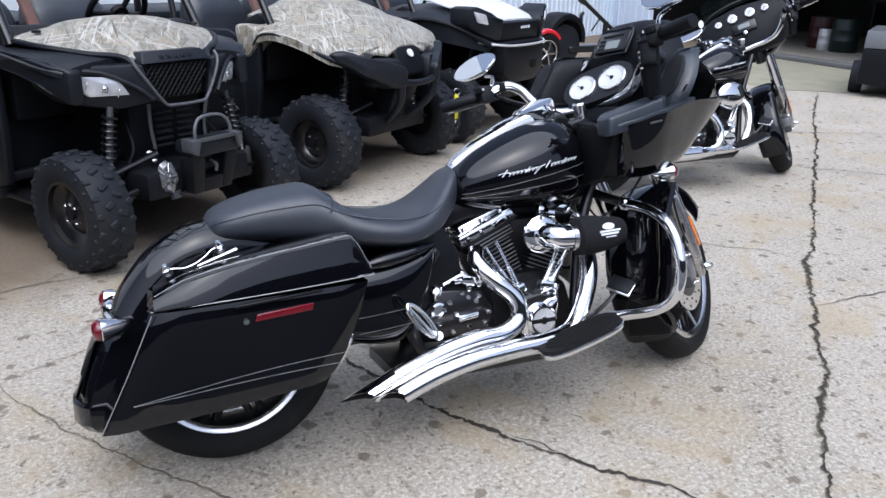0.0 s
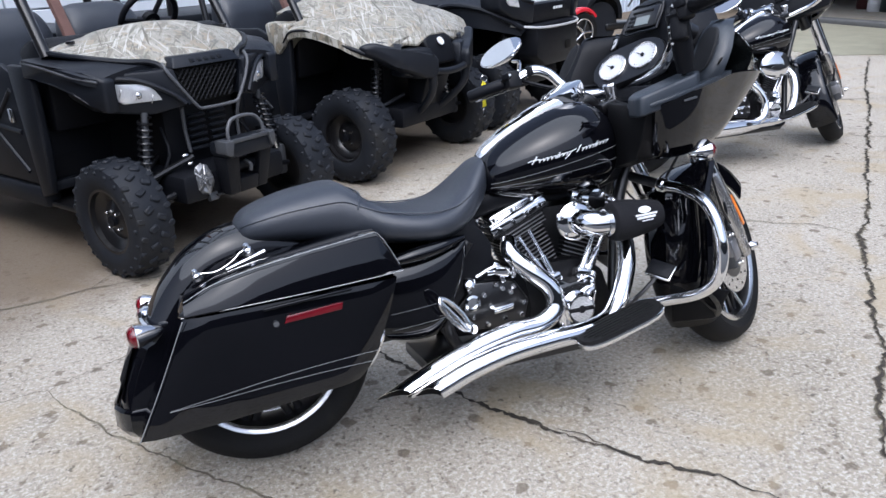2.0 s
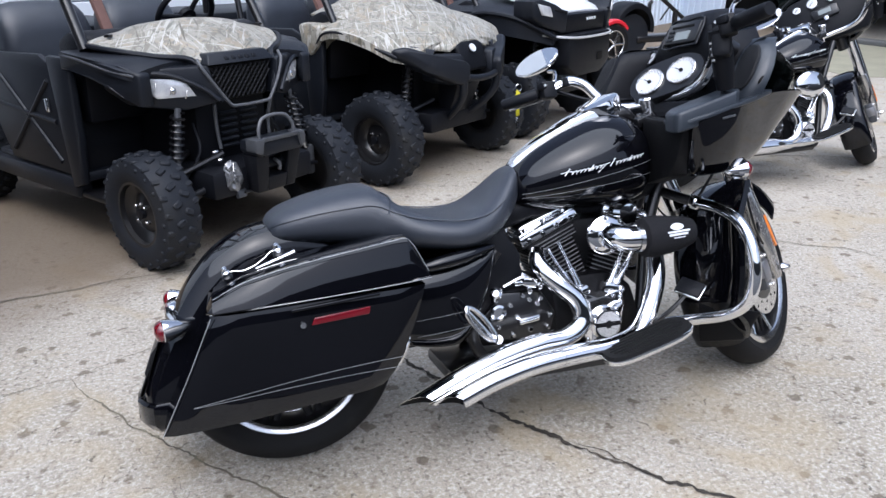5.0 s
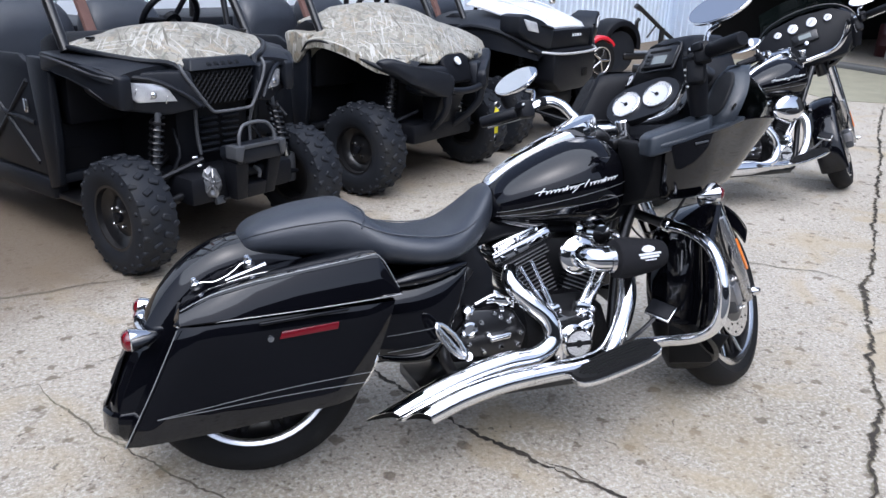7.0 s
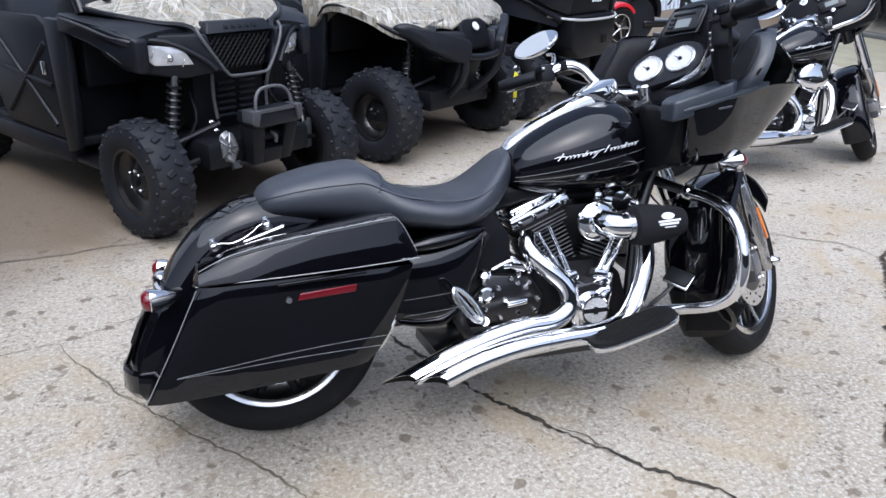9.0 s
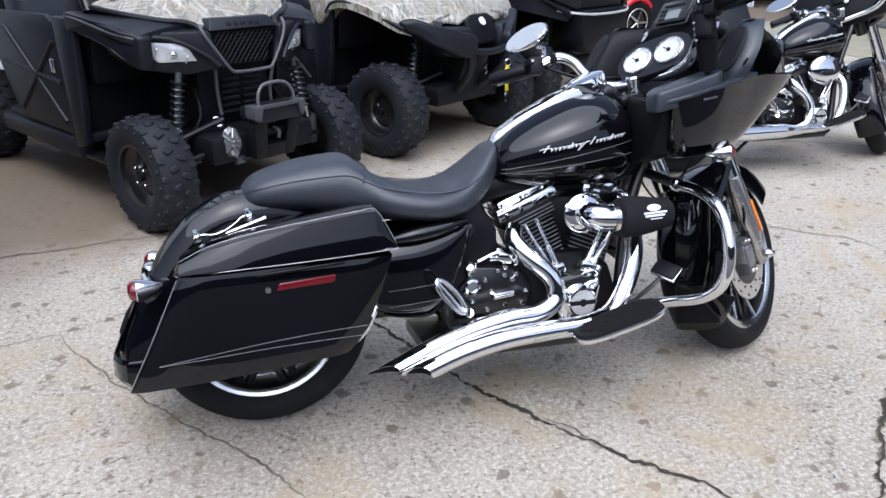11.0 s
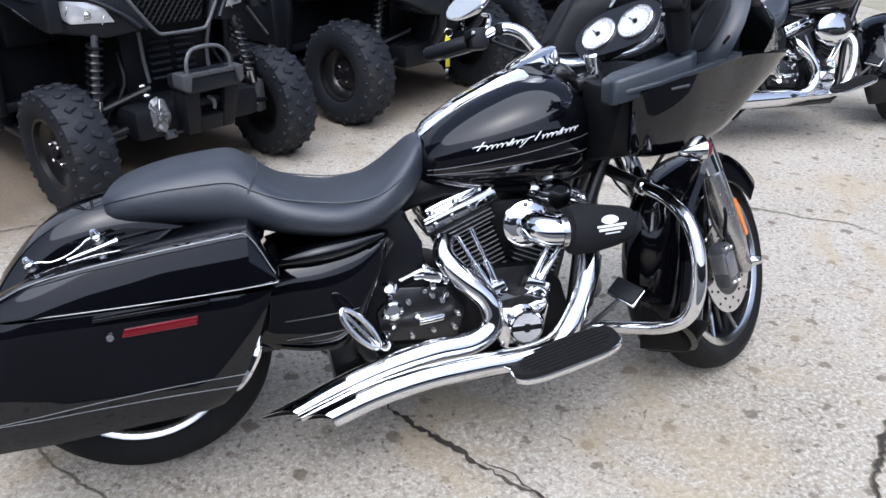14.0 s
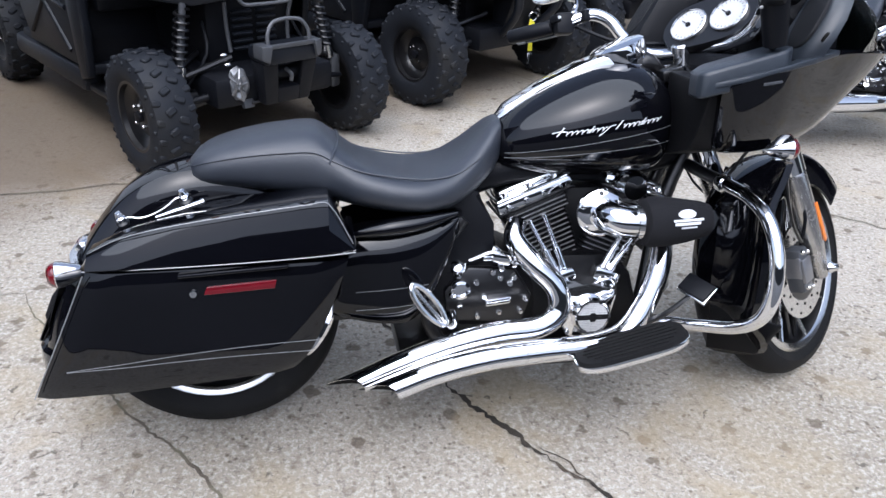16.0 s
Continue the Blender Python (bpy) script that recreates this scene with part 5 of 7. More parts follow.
def motorcycle(label, m, style, turned):
    bike = thing("motorcycle", label, "motorcycle", m, "parked touring motorcycles")
    s_m = steer(turned)
    moto_wheel(bike, "rear_wheel", (0, 0, 0.32), 0.312, 0.222, 0.15, 10, Matrix(), False)
    fork(bike, steer(turned - 4.3))
    # rear fender with its deep tail
    path = [(0.16, 0.655, 0.10), (0.05, 0.69, 0.115), (-0.06, 0.685, 0.125), (-0.158, 0.638, 0.124), (-0.234, 0.56, 0.125), (-0.302, 0.45, 0.128), (-0.354, 0.34, 0.132), (-0.382, 0.25, 0.130), (-0.381, 0.205, 0.12), (-0.36, 0.182, 0.102)]
    line = curve_through(path, 5)
    rings = []
    for i, p in enumerate(line):
        d = (line[min(i + 1, len(line) - 1)] - line[max(0, i - 1)])
        tx, tz = d[0], d[1]
        ln = math.hypot(tx, tz)
        nx, nz = tz / ln, -tx / ln
        if nz < 0 and i < 8:
            nx, nz = -nx, -nz
        h = p[2]
        prof = [(-1, -0.11), (-1, -0.06), (-0.95, -0.034), (-0.8, -0.014), (-0.45, -0.002), (0, 0.002), (0.45, -0.002), (0.8, -0.014), (0.95, -0.034), (1, -0.06), (1, -0.11), (0.96, -0.11), (0.9, -0.03), (0, -0.008), (-0.9, -0.03), (-0.96, -0.11)]
        out = Vector((p[0] - 0.02, 0, p[1] - 0.32)).normalized()
        rings.append([(p[0] + out.x * o, h * s, p[1] + out.z * o) for s, o in prof])
    fen = part("rear_fender", loft(rings), BLACK, bike, "gloss black rear fender with a deep tail", 30)
    cap = []
    for z, x0, hw in ((0.270, -0.318, 0.124), (0.270, -0.390, 0.134), (0.263, -0.398, 0.138), (0.215, -0.400, 0.134), (0.190, -0.387, 0.118), (0.182, -0.362, 0.102)):
        cap.append([(x0 + 0.05 * abs(u) ** 3, hw * u, z) for u in (-1, -0.94, -0.8, -0.5, 0, 0.5, 0.8, 0.94, 1)] + [(-0.29, hw * 0.98, z), (-0.29, -hw * 0.98, z)])
    part("tail_cap", loft(cap), BLACK, fen, "gloss black stepped cap at the fender's end", 35)
    holder = plate([(-0.313, 0.425), (-0.321, 0.425), (-0.384, 0.284), (-0.374, 0.280), (-0.356, 0.315), (-0.363, 0.345), (-0.341, 0.395)], -0.095, 0.095, 0.003)
    part("plate_holder", holder, FRAME, fen, "thin black plate holder")
    lamp_m = Matrix.Translation((-0.278, 0, 0.482)) @ pose(0, 0, 0, 0, -75, 0) @ Matrix.Diagonal((0.7, 0.8, 0.8, 1))
    part("tail_lamp", lathe([(0.040, -0.02), (0.044, 0.0), (0.042, 0.014), (0.030, 0.024), (0.0005, 0.028)], lamp_m @ Matrix.Diagonal((0.8, 1.3, 1, 1)), 24), CHROME, fen, "low chrome tail lamp housing")
    part("tail_lens", lathe([(0.034, 0.018), (0.026, 0.028), (0.0005, 0.033)], lamp_m @ Matrix.Diagonal((0.8, 1.3, 1, 1)), 24), RED, fen, "dark red lens")
    bar = part("signal_bar", tube([(-0.265, -0.15, 0.472), (-0.285, -0.08, 0.485), (-0.288, 0.08, 0.485), (-0.265, 0.15, 0.472)], 0.011, 8), CHROME, bike, "chrome signal bar")
    for s in (-1, 1):
        turn_signal(bike, (-0.285, s * 0.168, 0.47), (-0.9, s * 0.2, -0.05), RED, None, 0.028)
    # seat
    seat_rows = [(-0.025, 0.655, 0.69, 0.05), (-0.015, 0.645, 0.705, 0.095), (0.02, 0.637, 0.728, 0.128), (0.11, 0.628, 0.755, 0.15), (0.20, 0.615, 0.769, 0.158), (0.262, 0.605, 0.771, 0.162), (0.30, 0.598, 0.748, 0.172), (0.35, 0.588, 0.712, 0.188), (0.42, 0.577, 0.688, 0.2), (0.50, 0.57, 0.678, 0.2), (0.57, 0.578, 0.69, 0.178), (0.62, 0.60, 0.722, 0.148), (0.66, 0.63, 0.757, 0.115), (0.69, 0.66, 0.782, 0.085), (0.708, 0.70, 0.782, 0.055), (0.715, 0.725, 0.77, 0.02)]
    rings = []
    for k in range(45):
        x = -0.025 + 0.74 * k / 44
        zb, zt, hw = smooth_table(seat_rows, x)
        dish = 0.012 * math.exp(-((x - 0.45) / 0.12) ** 2)
        ring = []
        for px, py, pz in oval(x, zb, zt, hw, 2.7, 30):
            top = max(0, (pz - (zb + zt) / 2) / max(1e-6, (zt - zb) / 2))
            ring.append((px, py, pz - dish * top * (1 - (py / hw) ** 2) * 1.4))
        rings.append(ring)
    seat = part("seat", loft(rings), VINYL, bike, "smooth black vinyl two-up seat")
    def seat_pt(x, ang, lift=0.0005):
        zb, zt, hw = smooth_table(seat_rows, x)
        c, s = math.cos(ang), math.sin(ang)
        e = 2 / 2.7
        return Vector((x, hw * math.copysign(abs(c) ** e, c) * (1 + lift), (zb + zt) / 2 + (zt - zb) / 2 * math.copysign(abs(s) ** e, s) * (1 + lift)))
    for s in (0, 1):
        line = [seat_pt(-0.01 + 0.31 * k / 12, math.pi * s + (1 if s == 0 else -1) * (0.24 + 0.1 * k / 12), 0.004) for k in range(13)]
        part("seam", tube(line, 0.0022, 6, 2), VINYL, seat)
        line = [seat_pt(0.30 + 0.34 * k / 12, math.pi * s + (1 if s == 0 else -1) * (0.35 + 0.35 * math.sin(math.pi * k / 12)), 0.004) for k in range(13)]
        part("seam", tube(line, 0.0022, 6, 2), VINYL, seat)
    part("seam", tube([seat_pt(0.285 + 0.03 * math.sin(a), a, 0.004) for a in (0.2 + (math.pi - 0.4) * k / 14 for k in range(15))], 0.003, 6, 2), VINYL, seat)
    # tank, console and cap
    rings = [oval(x, *smooth_table(TANK, x), p=TANK_P, n=36) for x in (0.675 + 0.465 * k / 30 for k in range(31))]
    tank = part("fuel_tank", loft(rings), BLACK, bike, "gloss black fuel tank with a white script and silver pinstripes")
    con = []
    for x, zt, w in ((0.70, 0.782, 0.02), (0.72, 0.807, 0.033), (0.80, 0.857, 0.042), (0.90, 0.907, 0.05), (0.97, 0.933, 0.056), (1.02, 0.94, 0.055), (1.06, 0.93, 0.045)):
        con.append([(x, -w, zt - 0.03), (x, -w * 0.96, zt - 0.006), (x, -w * 0.8, zt + 0.002), (x, 0, zt + 0.006), (x, w * 0.8, zt + 0.002), (x, w * 0.96, zt - 0.006), (x, w, zt - 0.03)])
    cons = part("console", loft(con), CHROME, tank, "chrome tank console", 30)
    cap = Matrix.Translation((1.0, 0, 0.945)) @ pose(0, 0, 0, 0, -22, 0)
    part("fuel_cap", lathe([(0.066, -0.03), (0.069, 0.0), (0.067, 0.008), (0.058, 0.013), (0.03, 0.016), (0.0005, 0.017)], cap, 34), CHROME, cons, "round chrome fuel door")
    part("console_end", body([(1.03, 0.88, 0.935, 0.045), (1.07, 0.88, 0.94, 0.05), (1.10, 0.88, 0.92, 0.045), (1.12, 0.89, 0.90, 0.02)], 2.6, 20, 8), FRAME, tank)
    part("ignition_knob", lathe([(0.02, -0.03), (0.021, 0.0), (0.024, 0.002), (0.025, 0.016), (0.021, 0.021), (0.0005, 0.022)], Matrix.Translation((1.155, -0.03, 0.938)) @ pose(0, 0, 0, 6, -12, 0), 20), CHROME, tank, "round chrome ignition knob")
    part("switch_panel", box((0.055, 0.070, 0.030), pose(1.118, -0.045, 0.888, 0, -14, 0), 0.006), FRAME, tank, "small black switch panel")
    part("switch_key", lathe([(0.008, 0), (0.008, 0.006), (0.0005, 0.007)], Matrix.Translation((1.112, -0.05, 0.903)) @ pose(0, 0, 0, 0, -14, 0), 12), DULL_CHROME, tank)
    for s in (-1, 1):
        for z0, z1 in ((0.706, 0.778), (0.694, 0.740)):
            pts = []
            for k in range(20):
                t = k / 19
                x = 0.705 + 0.385 * t
                z = z0 + (z1 - z0) * t ** 1.1
                pts.append((x, z, tank_side(x, z, s)))
            ribbon(pts, 0.0010, 0.0002, SILVERLINE, tank, "pinstripe", 0.0012, s)
        # script emblem: a flowing slanted line of loops and tall strokes, no letters
        strokes = bmesh.new()

        def script_line(points, width):
            rows = []
            for i, (u, v) in enumerate(points):
                u0, v0 = points[max(0, i - 1)]
                u1, v1 = points[min(len(points) - 1, i + 1)]
                ln = max(1e-6, math.hypot(u1 - u0, v1 - v0))
                nu, nv = -(v1 - v0) / ln * width / 2, (u1 - u0) / ln * width / 2
                edge = []
                for k in (-1, 1):
                    uu, vv = u + k * nu, v + k * nv
                    xx = 0.806 + uu + 0.75 * vv
                    zz = 0.752 + 0.155 * (xx - 0.806) + vv
                    edge.append((xx, tank_side(xx, zz, s), zz))
                (x0, y0, z0), (x1, y1, z1) = edge
                rows.append([(x0, y0, z0), (x0, y0 + s * 0.0018, z0), (x1, y1 + s * 0.0018, z1), (x1, y1, z1)])
            bridge(strokes, rows)

        for start, finish, turns in ((0.020, 0.112, 8), (0.150, 0.245, 8)):
            n = turns * 8
            script_line([(start + (finish - start) * k / n + 0.0022 * math.sin(4 * math.pi * turns * k / n / 2), 0.0042 + 0.0042 * math.cos(2 * math.pi * turns * k / n)) for k in range(n + 1)], 0.0021)
        for u, tall in ((0.006, 0.018), (0.076, 0.014), (0.138, 0.018), (0.198, 0.014)):
            script_line([(u, 0.0), (u + 0.001, tall * 0.5), (u + 0.002, tall)], 0.0034)
        script_line([(0.108, -0.010), (0.114, -0.002), (0.118, 0.008)], 0.0024)
        script_line([(0.116, 0.008), (0.130, 0.010)], 0.0022)
        script_line([(-0.010, 0.008), (0.004, 0.0105), (0.020, 0.0085)], 0.0022)
        part("tank_script", strokes, DECAL, tank, "white slanted script emblem")
    v_twin(bike, style)
    if style == "shark":
        exhaust(bike)
    else:
        straight_exhaust(bike)
    for s in (-1, 1):
        saddlebag(bike, s)
    # side covers and frame
    for s in (-1, 1):
        rows = [(0.24, 0.345, 0.50, 0.10), (0.28, 0.33, 0.52, 0.175), (0.36, 0.305, 0.545, 0.188), (0.42, 0.296, 0.552, 0.192), (0.47, 0.30, 0.560, 0.19), (0.51, 0.338, 0.565, 0.184), (0.55, 0.425, 0.572, 0.172), (0.585, 0.52, 0.578, 0.155), (0.60, 0.552, 0.576, 0.12)]
        rings = []
        for k in range(25):
            x = 0.24 + 0.36 * k / 24
            zb, zt, yo = smooth_table(rows, x)
            ring = [(x, s * 0.09, zb)]
            for q in range(13):
                v = q / 12
                ring.append((x, s * (0.09 + (yo - 0.09) * (1 - abs(2 * v - 1) ** 5) ** 0.4 + 0.012 * max(0, v - 0.72)), zb + (zt - zb) * v))
            rings.append(ring + [(x, s * 0.09, zt)])
        c = part("side_cover", loft(rings), BLACK, bike, "gloss black side cover", 40)
        part("cover_lip", tube([(0.34, s * 0.18, 0.542), (0.42, s * 0.186, 0.556), (0.50, s * 0.182, 0.567), (0.58, s * 0.168, 0.583)], [0.008, 0.02, 0.018, 0.004], 12, 5), BLACK, c)
        for z0 in (0.405, 0.36):
            ribbon([(0.342 + 0.17 * k / 9, z0 + 0.012 * k / 9, s * (smooth_table(rows, 0.342 + 0.17 * k / 9)[2] + 0.0003)) for k in range(10)], 0.0010, 0.0002, SILVERLINE, c, "pinstripe", 0.001, s)
    frame_parts = bmesh.new()
    for s in (-1, 1):
        tube([(0.60, s * 0.13, 0.56), (0.53, s * 0.13, 0.46), (0.52, s * 0.13, 0.3), (0.60, s * 0.14, 0.21), (1.0, s * 0.13, 0.20), (1.075, s * 0.09, 0.27), (1.135, s * 0.05, 0.55), (1.25, s * 0.03, 0.85)], 0.018, 10, 4, frame_parts)
        tube([(0.0, s * 0.11, 0.32), (0.3, s * 0.12, 0.33), (0.54, s * 0.12, 0.34)], 0.02, 8, 3, frame_parts)
    tube([(1.37, 0, 0.80), (1.30, 0, 0.95)], 0.035, 14, 1, frame_parts)
    part("frame", frame_parts, FRAME, bike, "black tubular frame")
    part("backbone", body([(0.55, 0.55, 0.66, 0.05), (0.75, 0.62, 0.70, 0.06), (1.0, 0.62, 0.70, 0.06), (1.2, 0.66, 0.82, 0.05)], 3, 16, 10), MATTE, bike, "black backbone and wiring under the tank")
    part("belly_pan", plate([(0.45, 0.175), (0.98, 0.175), (1.0, 0.21), (0.45, 0.215)], 0.14, -0.16, 0.008), FRAME, bike)
    # shields between the pipes and the gearbox, jiffy stand
    part("side_stand", tube([(0.74, 0.17, 0.2), (0.70, 0.24, 0.12), (0.66, 0.31, 0.045), (0.60, 0.325, 0.052)], [0.012, 0.011, 0.011, 0.014], 8, 3), FRAME, bike, "black side stand, folded out")
    for s in (-1, 1):
        # footboard
        base = Matrix.Translation((0.971, s * 0.308, 0.288)) @ pose(0, 0, 0, s * -6, -16, s * 4)
        outline = [(0.137 * math.copysign(abs(math.cos(a)) ** 0.55, math.cos(a)), 0.053 * math.copysign(abs(math.sin(a)) ** 0.7, math.sin(a))) for a in (2 * math.pi * k / 36 for k in range(36))]
        brd = bmesh.new()
        bridge(brd, [[base @ Vector((x * f, y * f, z)) for x, y in outline] for f, z in ((0.97, -0.014), (1.0, -0.01), (1.0, 0.0), (0.985, 0.003))])
        board = part("footboard", brd, CHROME, bike, "chrome-edged footboard with a ribbed rubber pad")
        pad = bmesh.new()
        bridge(pad, [[base @ Vector((x * f, y * f, z)) for x, y in outline] for f, z in ((0.96, 0.0015), (0.955, 0.011), (0.94, 0.013))])
        ribs_at = []
        for k in range(-3, 4):
            hl = 0.114 - 0.006 * abs(k) ** 1.6
            ribs_at.append((hl, base @ Matrix.Translation((0, k * 0.0125, 0.0145))))
        rp = part("rubber_pad", pad, RUBBER, board)
        for hl, rib_m in ribs_at:
            part("rib", box((2 * hl, 0.006, 0.004), rib_m, 0.0012, None, 1), RUBBER, rp)
        part("board_bracket", tube([(0.90, s * 0.16, 0.24), (0.93, s * 0.22, 0.25), (0.95, s * 0.27, 0.272)], 0.014, 8), FRAME, board)
        # passenger peg
        peg_m = Matrix.Translation((0.503, s * 0.245, 0.390)) @ pose(0, 0, 0, 0, 52, 0) @ pose(0, 0, 0, s * -62)
        peg = part("passenger_peg", tube([peg_m @ Vector((0.062 * math.cos(a), 0.019 * math.sin(a), 0)) for a in (2 * math.pi * k / 24 for k in range(25))], 0.0066, 8, 1), DULL_CHROME, bike, "folded chrome passenger peg with an open loop")
        part("peg_bar", tube([peg_m @ Vector((-0.055, 0, -0.004)), peg_m @ Vector((0.055, 0, -0.004))], 0.0052, 8, 1), DULL_CHROME, peg)
        part("peg_mount", tube([(0.575, s * 0.14, 0.32), (0.572, s * 0.19, 0.318), (0.562, s * 0.215, 0.328)], 0.013, 10), CHROME, peg)
        if style != "shark":
            continue
        # engine guard
        gpts = [(1.234, s * 0.15, 0.640), (1.235, s * 0.20, 0.638), (1.235, s * 0.278, 0.631), (1.235, s * 0.352, 0.606), (1.236, s * 0.398, 0.558), (1.237, s * 0.419, 0.49), (1.236, s * 0.416, 0.43), (1.230, s * 0.392, 0.378), (1.214, s * 0.34, 0.338), (1.18, s * 0.27, 0.312), (1.10, s * 0.14, 0.275)]
        part("engine_guard", tube(gpts, 0.0165, 14, 6), CHROME, bike, "bent chrome engine guard bar")
        part("guard_stay", tube([(1.195, s * 0.05, 0.664), (1.208, s * 0.085, 0.655), (1.234, s * 0.155, 0.640)], 0.0155, 12, 2), FRAME, bike, "black stay of the engine guard")
        part("guard_clamp", tube([(1.229, s * 0.142, 0.642), (1.234, s * 0.152, 0.640), (1.236, s * 0.176, 0.638), (1.236, s * 0.184, 0.638)], [0.015, 0.0225, 0.0225, 0.015], 14, 1), CHROME, bike)
        # lower leg shields
        rows = []
        form = [(0.225, 0.162, 0.262, 1.268, 0.012), (0.245, 0.16, 0.278, 1.262, 0.02), (0.33, 0.152, 0.328, 1.245, 0.045), (0.40, 0.15, 0.345, 1.240, 0.055), (0.48, 0.148, 0.348, 1.238, 0.06), (0.56, 0.146, 0.340, 1.242, 0.055), (0.62, 0.150, 0.325, 1.256, 0.04), (0.65, 0.165, 0.312, 1.278, 0.026), (0.68, 0.195, 0.298, 1.302, 0.016), (0.708, 0.228, 0.280, 1.322, 0.010)]
        for q in range(25):
            z = 0.225 + 0.483 * q / 24
            yi, yo, x, depth = smooth_table(form, z)
            sweep = 0.7 * min(1, max(0, (0.33 - z) / 0.10))
            curve = [(x + depth * math.sin(math.pi * (0.1 + 0.8 * k / 12)) - 0.012 + sweep * (yo - yi) * k / 12, s * (yi + (yo - yi) * k / 12)) for k in range(13)]
            rows.append([(a, b, z) for a, b in curve] + [(a + 0.018, b, z) for a, b in reversed(curve)])
        shield = part("leg_shield", loft(rows), BLACK, bike, "gloss black lower leg shield", 35)
        part("shield_flap", plate([(s * 0.158, 0.196), (s * 0.262, 0.222), (s * 0.300, 0.315), (s * 0.155, 0.322)], lambda a, b: 1.266 + 0.70 * (abs(a) - 0.16), lambda a, b: 1.250 + 0.70 * (abs(a) - 0.16), 0.005, axis="x"), INNER, shield, "matt black lower flap")
        turn_signal(bike, (1.338, s * 0.228, 0.733), (0.98, s * 0.14, 0.02), RED, None, 0.0255)
        part("signal_stalk", tube([(1.335, s * 0.222, 0.715), (1.318, s * 0.224, 0.70)], 0.010, 8), CHROME, bike)
        part("cap_stalk", tube([(1.262, s * 0.208, 0.732), (1.25, s * 0.185, 0.690), (1.238, s * 0.162, 0.648)], 0.0042, 8), FRAME, bike)
        part("signal_cap", lathe([(0.0005, -0.033), (0.007, -0.03), (0.0085, 0.022), (0.0005, 0.028)], Matrix.Translation((1.258, s * 0.215, 0.736)) @ pose(0, 0, 0, 0, 88, 0), 12), CHROME, bike)
        part("shield_hose", tube([(1.325, s * 0.262, 0.700), (1.345, s * 0.262, 0.62), (1.38, s * 0.25, 0.55), (1.43, s * 0.22, 0.50)], 0.0038, 6, 3), FRAME, bike)
    # brake pedal
    ped_m = Matrix.Translation((1.150, -0.255, 0.402)) @ pose(0, 0, 0, 16, -39, 18)
    ped = part("brake_pedal", box((0.054, 0.080, 0.012), ped_m, 0.004), CHROME, bike, "brake pedal with a rubber pad")
    part("pedal_rubber", box((0.049, 0.075, 0.012), ped_m @ Matrix.Translation((0, 0, 0.009)), 0.004), MATTE, ped)
    part("pedal_arm", tube([(1.145, -0.25, 0.392), (1.08, -0.24, 0.335), (1.02, -0.2, 0.285), (0.97, -0.17, 0.25)], [0.006, 0.007, 0.008, 0.01], 8), FRAME, ped)
    part("horn_cover", lathe([(0.03, 0), (0.042, 0.012), (0.03, 0.03), (0.0005, 0.034)], Matrix.Translation((1.03, -0.09, 0.62)) @ pose(0, 0, 0, 90), 18), CHROME, bike)
    handlebar(bike, steer(turned - 9) if style == "shark" else Matrix.Translation((0, 0.03, -0.06)) @ steer(turned + 6))
    if style == "shark":
        shark_fairing(bike)
        pod = Matrix.Translation((1.186, 0.0, 0.998)) @ pose(0, 0, 0, 0, -58, 0)
        pod_bm = loft([[pod @ Vector((0.07 * f * math.sin(a) + 0.004, (0.078 * math.copysign(abs(math.cos(a)) ** 0.5, math.cos(a)) + 0.045 * math.cos(a)) * f, z)) for a in (2 * math.pi * k / 36 for k in range(36))] for f, z in ((0.7, -0.06), (0.96, -0.02), (1.0, 0.0), (0.97, 0.008))])
        p = part("dial_pod", pod_bm, FRAME, bike, "black pod with two white-faced dials")
        p.matrix_basis = s_m
        for s in (-1, 1):
            g = pod @ Matrix.Translation((0.004, s * 0.051, 0.006))
            d = part("dial", lathe([(0.0465, -0.01), (0.0465, 0.007), (0.044, 0.0095), (0.042, 0.005)], g, 32, caps=False), DULL_CHROME, p, "white-faced dial with a chrome bezel")
            part("dial_face", lathe([(0.0425, 0.002), (0.0425, 0.005), (0.0005, 0.005)], g, 32), DIAL, d)
            marks = bmesh.new()
            for k in range(19):
                a = radians(-40 - 280 * k / 18 + 0)
                box((0.0009, 0.005, 0.001), g @ pose(0.036 * math.sin(a), 0.036 * math.cos(a), 0.0056, 0, 0, -math.degrees(a)), 0, marks)
            lathe([(0.006, 0.004), (0.006, 0.009), (0.0005, 0.009)], g, 12, marks)
            box((0.002, 0.026, 0.001), g @ pose(0.008, 0.009, 0.0062, 0, 0, -42), 0, marks)
            part("dial_scale", marks, MATTE, d)
        part("bar_clamp", box((0.05, 0.13, 0.035), pose(1.225, 0, 0.975, 0, -30, 0), 0.01), CHROME, bike).matrix_basis = s_m
    else:
        batwing_fairing(bike, s_m)
    return bike


def leaning(x, y, heading, lean):
    return Matrix.Translation((x, y, 0)) @ pose(0, 0, 0, 0, 0, heading) @ pose(0, 0, 0, -lean)


main_bike = motorcycle("black touring motorcycle with hard saddlebags, leaning on its stand", leaning(0, 0.0, 0, 11), "shark", 38)

second_bike = motorcycle("black touring motorcycle with batwing fairing and chrome engine", leaning(2.52, 1.94, 2, 11), "batwing", 44)

# ---- side-by-side utility vehicles ----
# In a vehicle's own axes x runs ahead, y to its left, z up; the front axle is over the origin.


def twin(ob, parent, m):
    """A second object on the same mesh, with its children."""
    c = ob.copy()
    scene.collection.objects.link(c)
    c.parent, c.matrix_basis = parent, m
    for k in ob.children:
        twin(k, c, k.matrix_basis.copy())
    return c


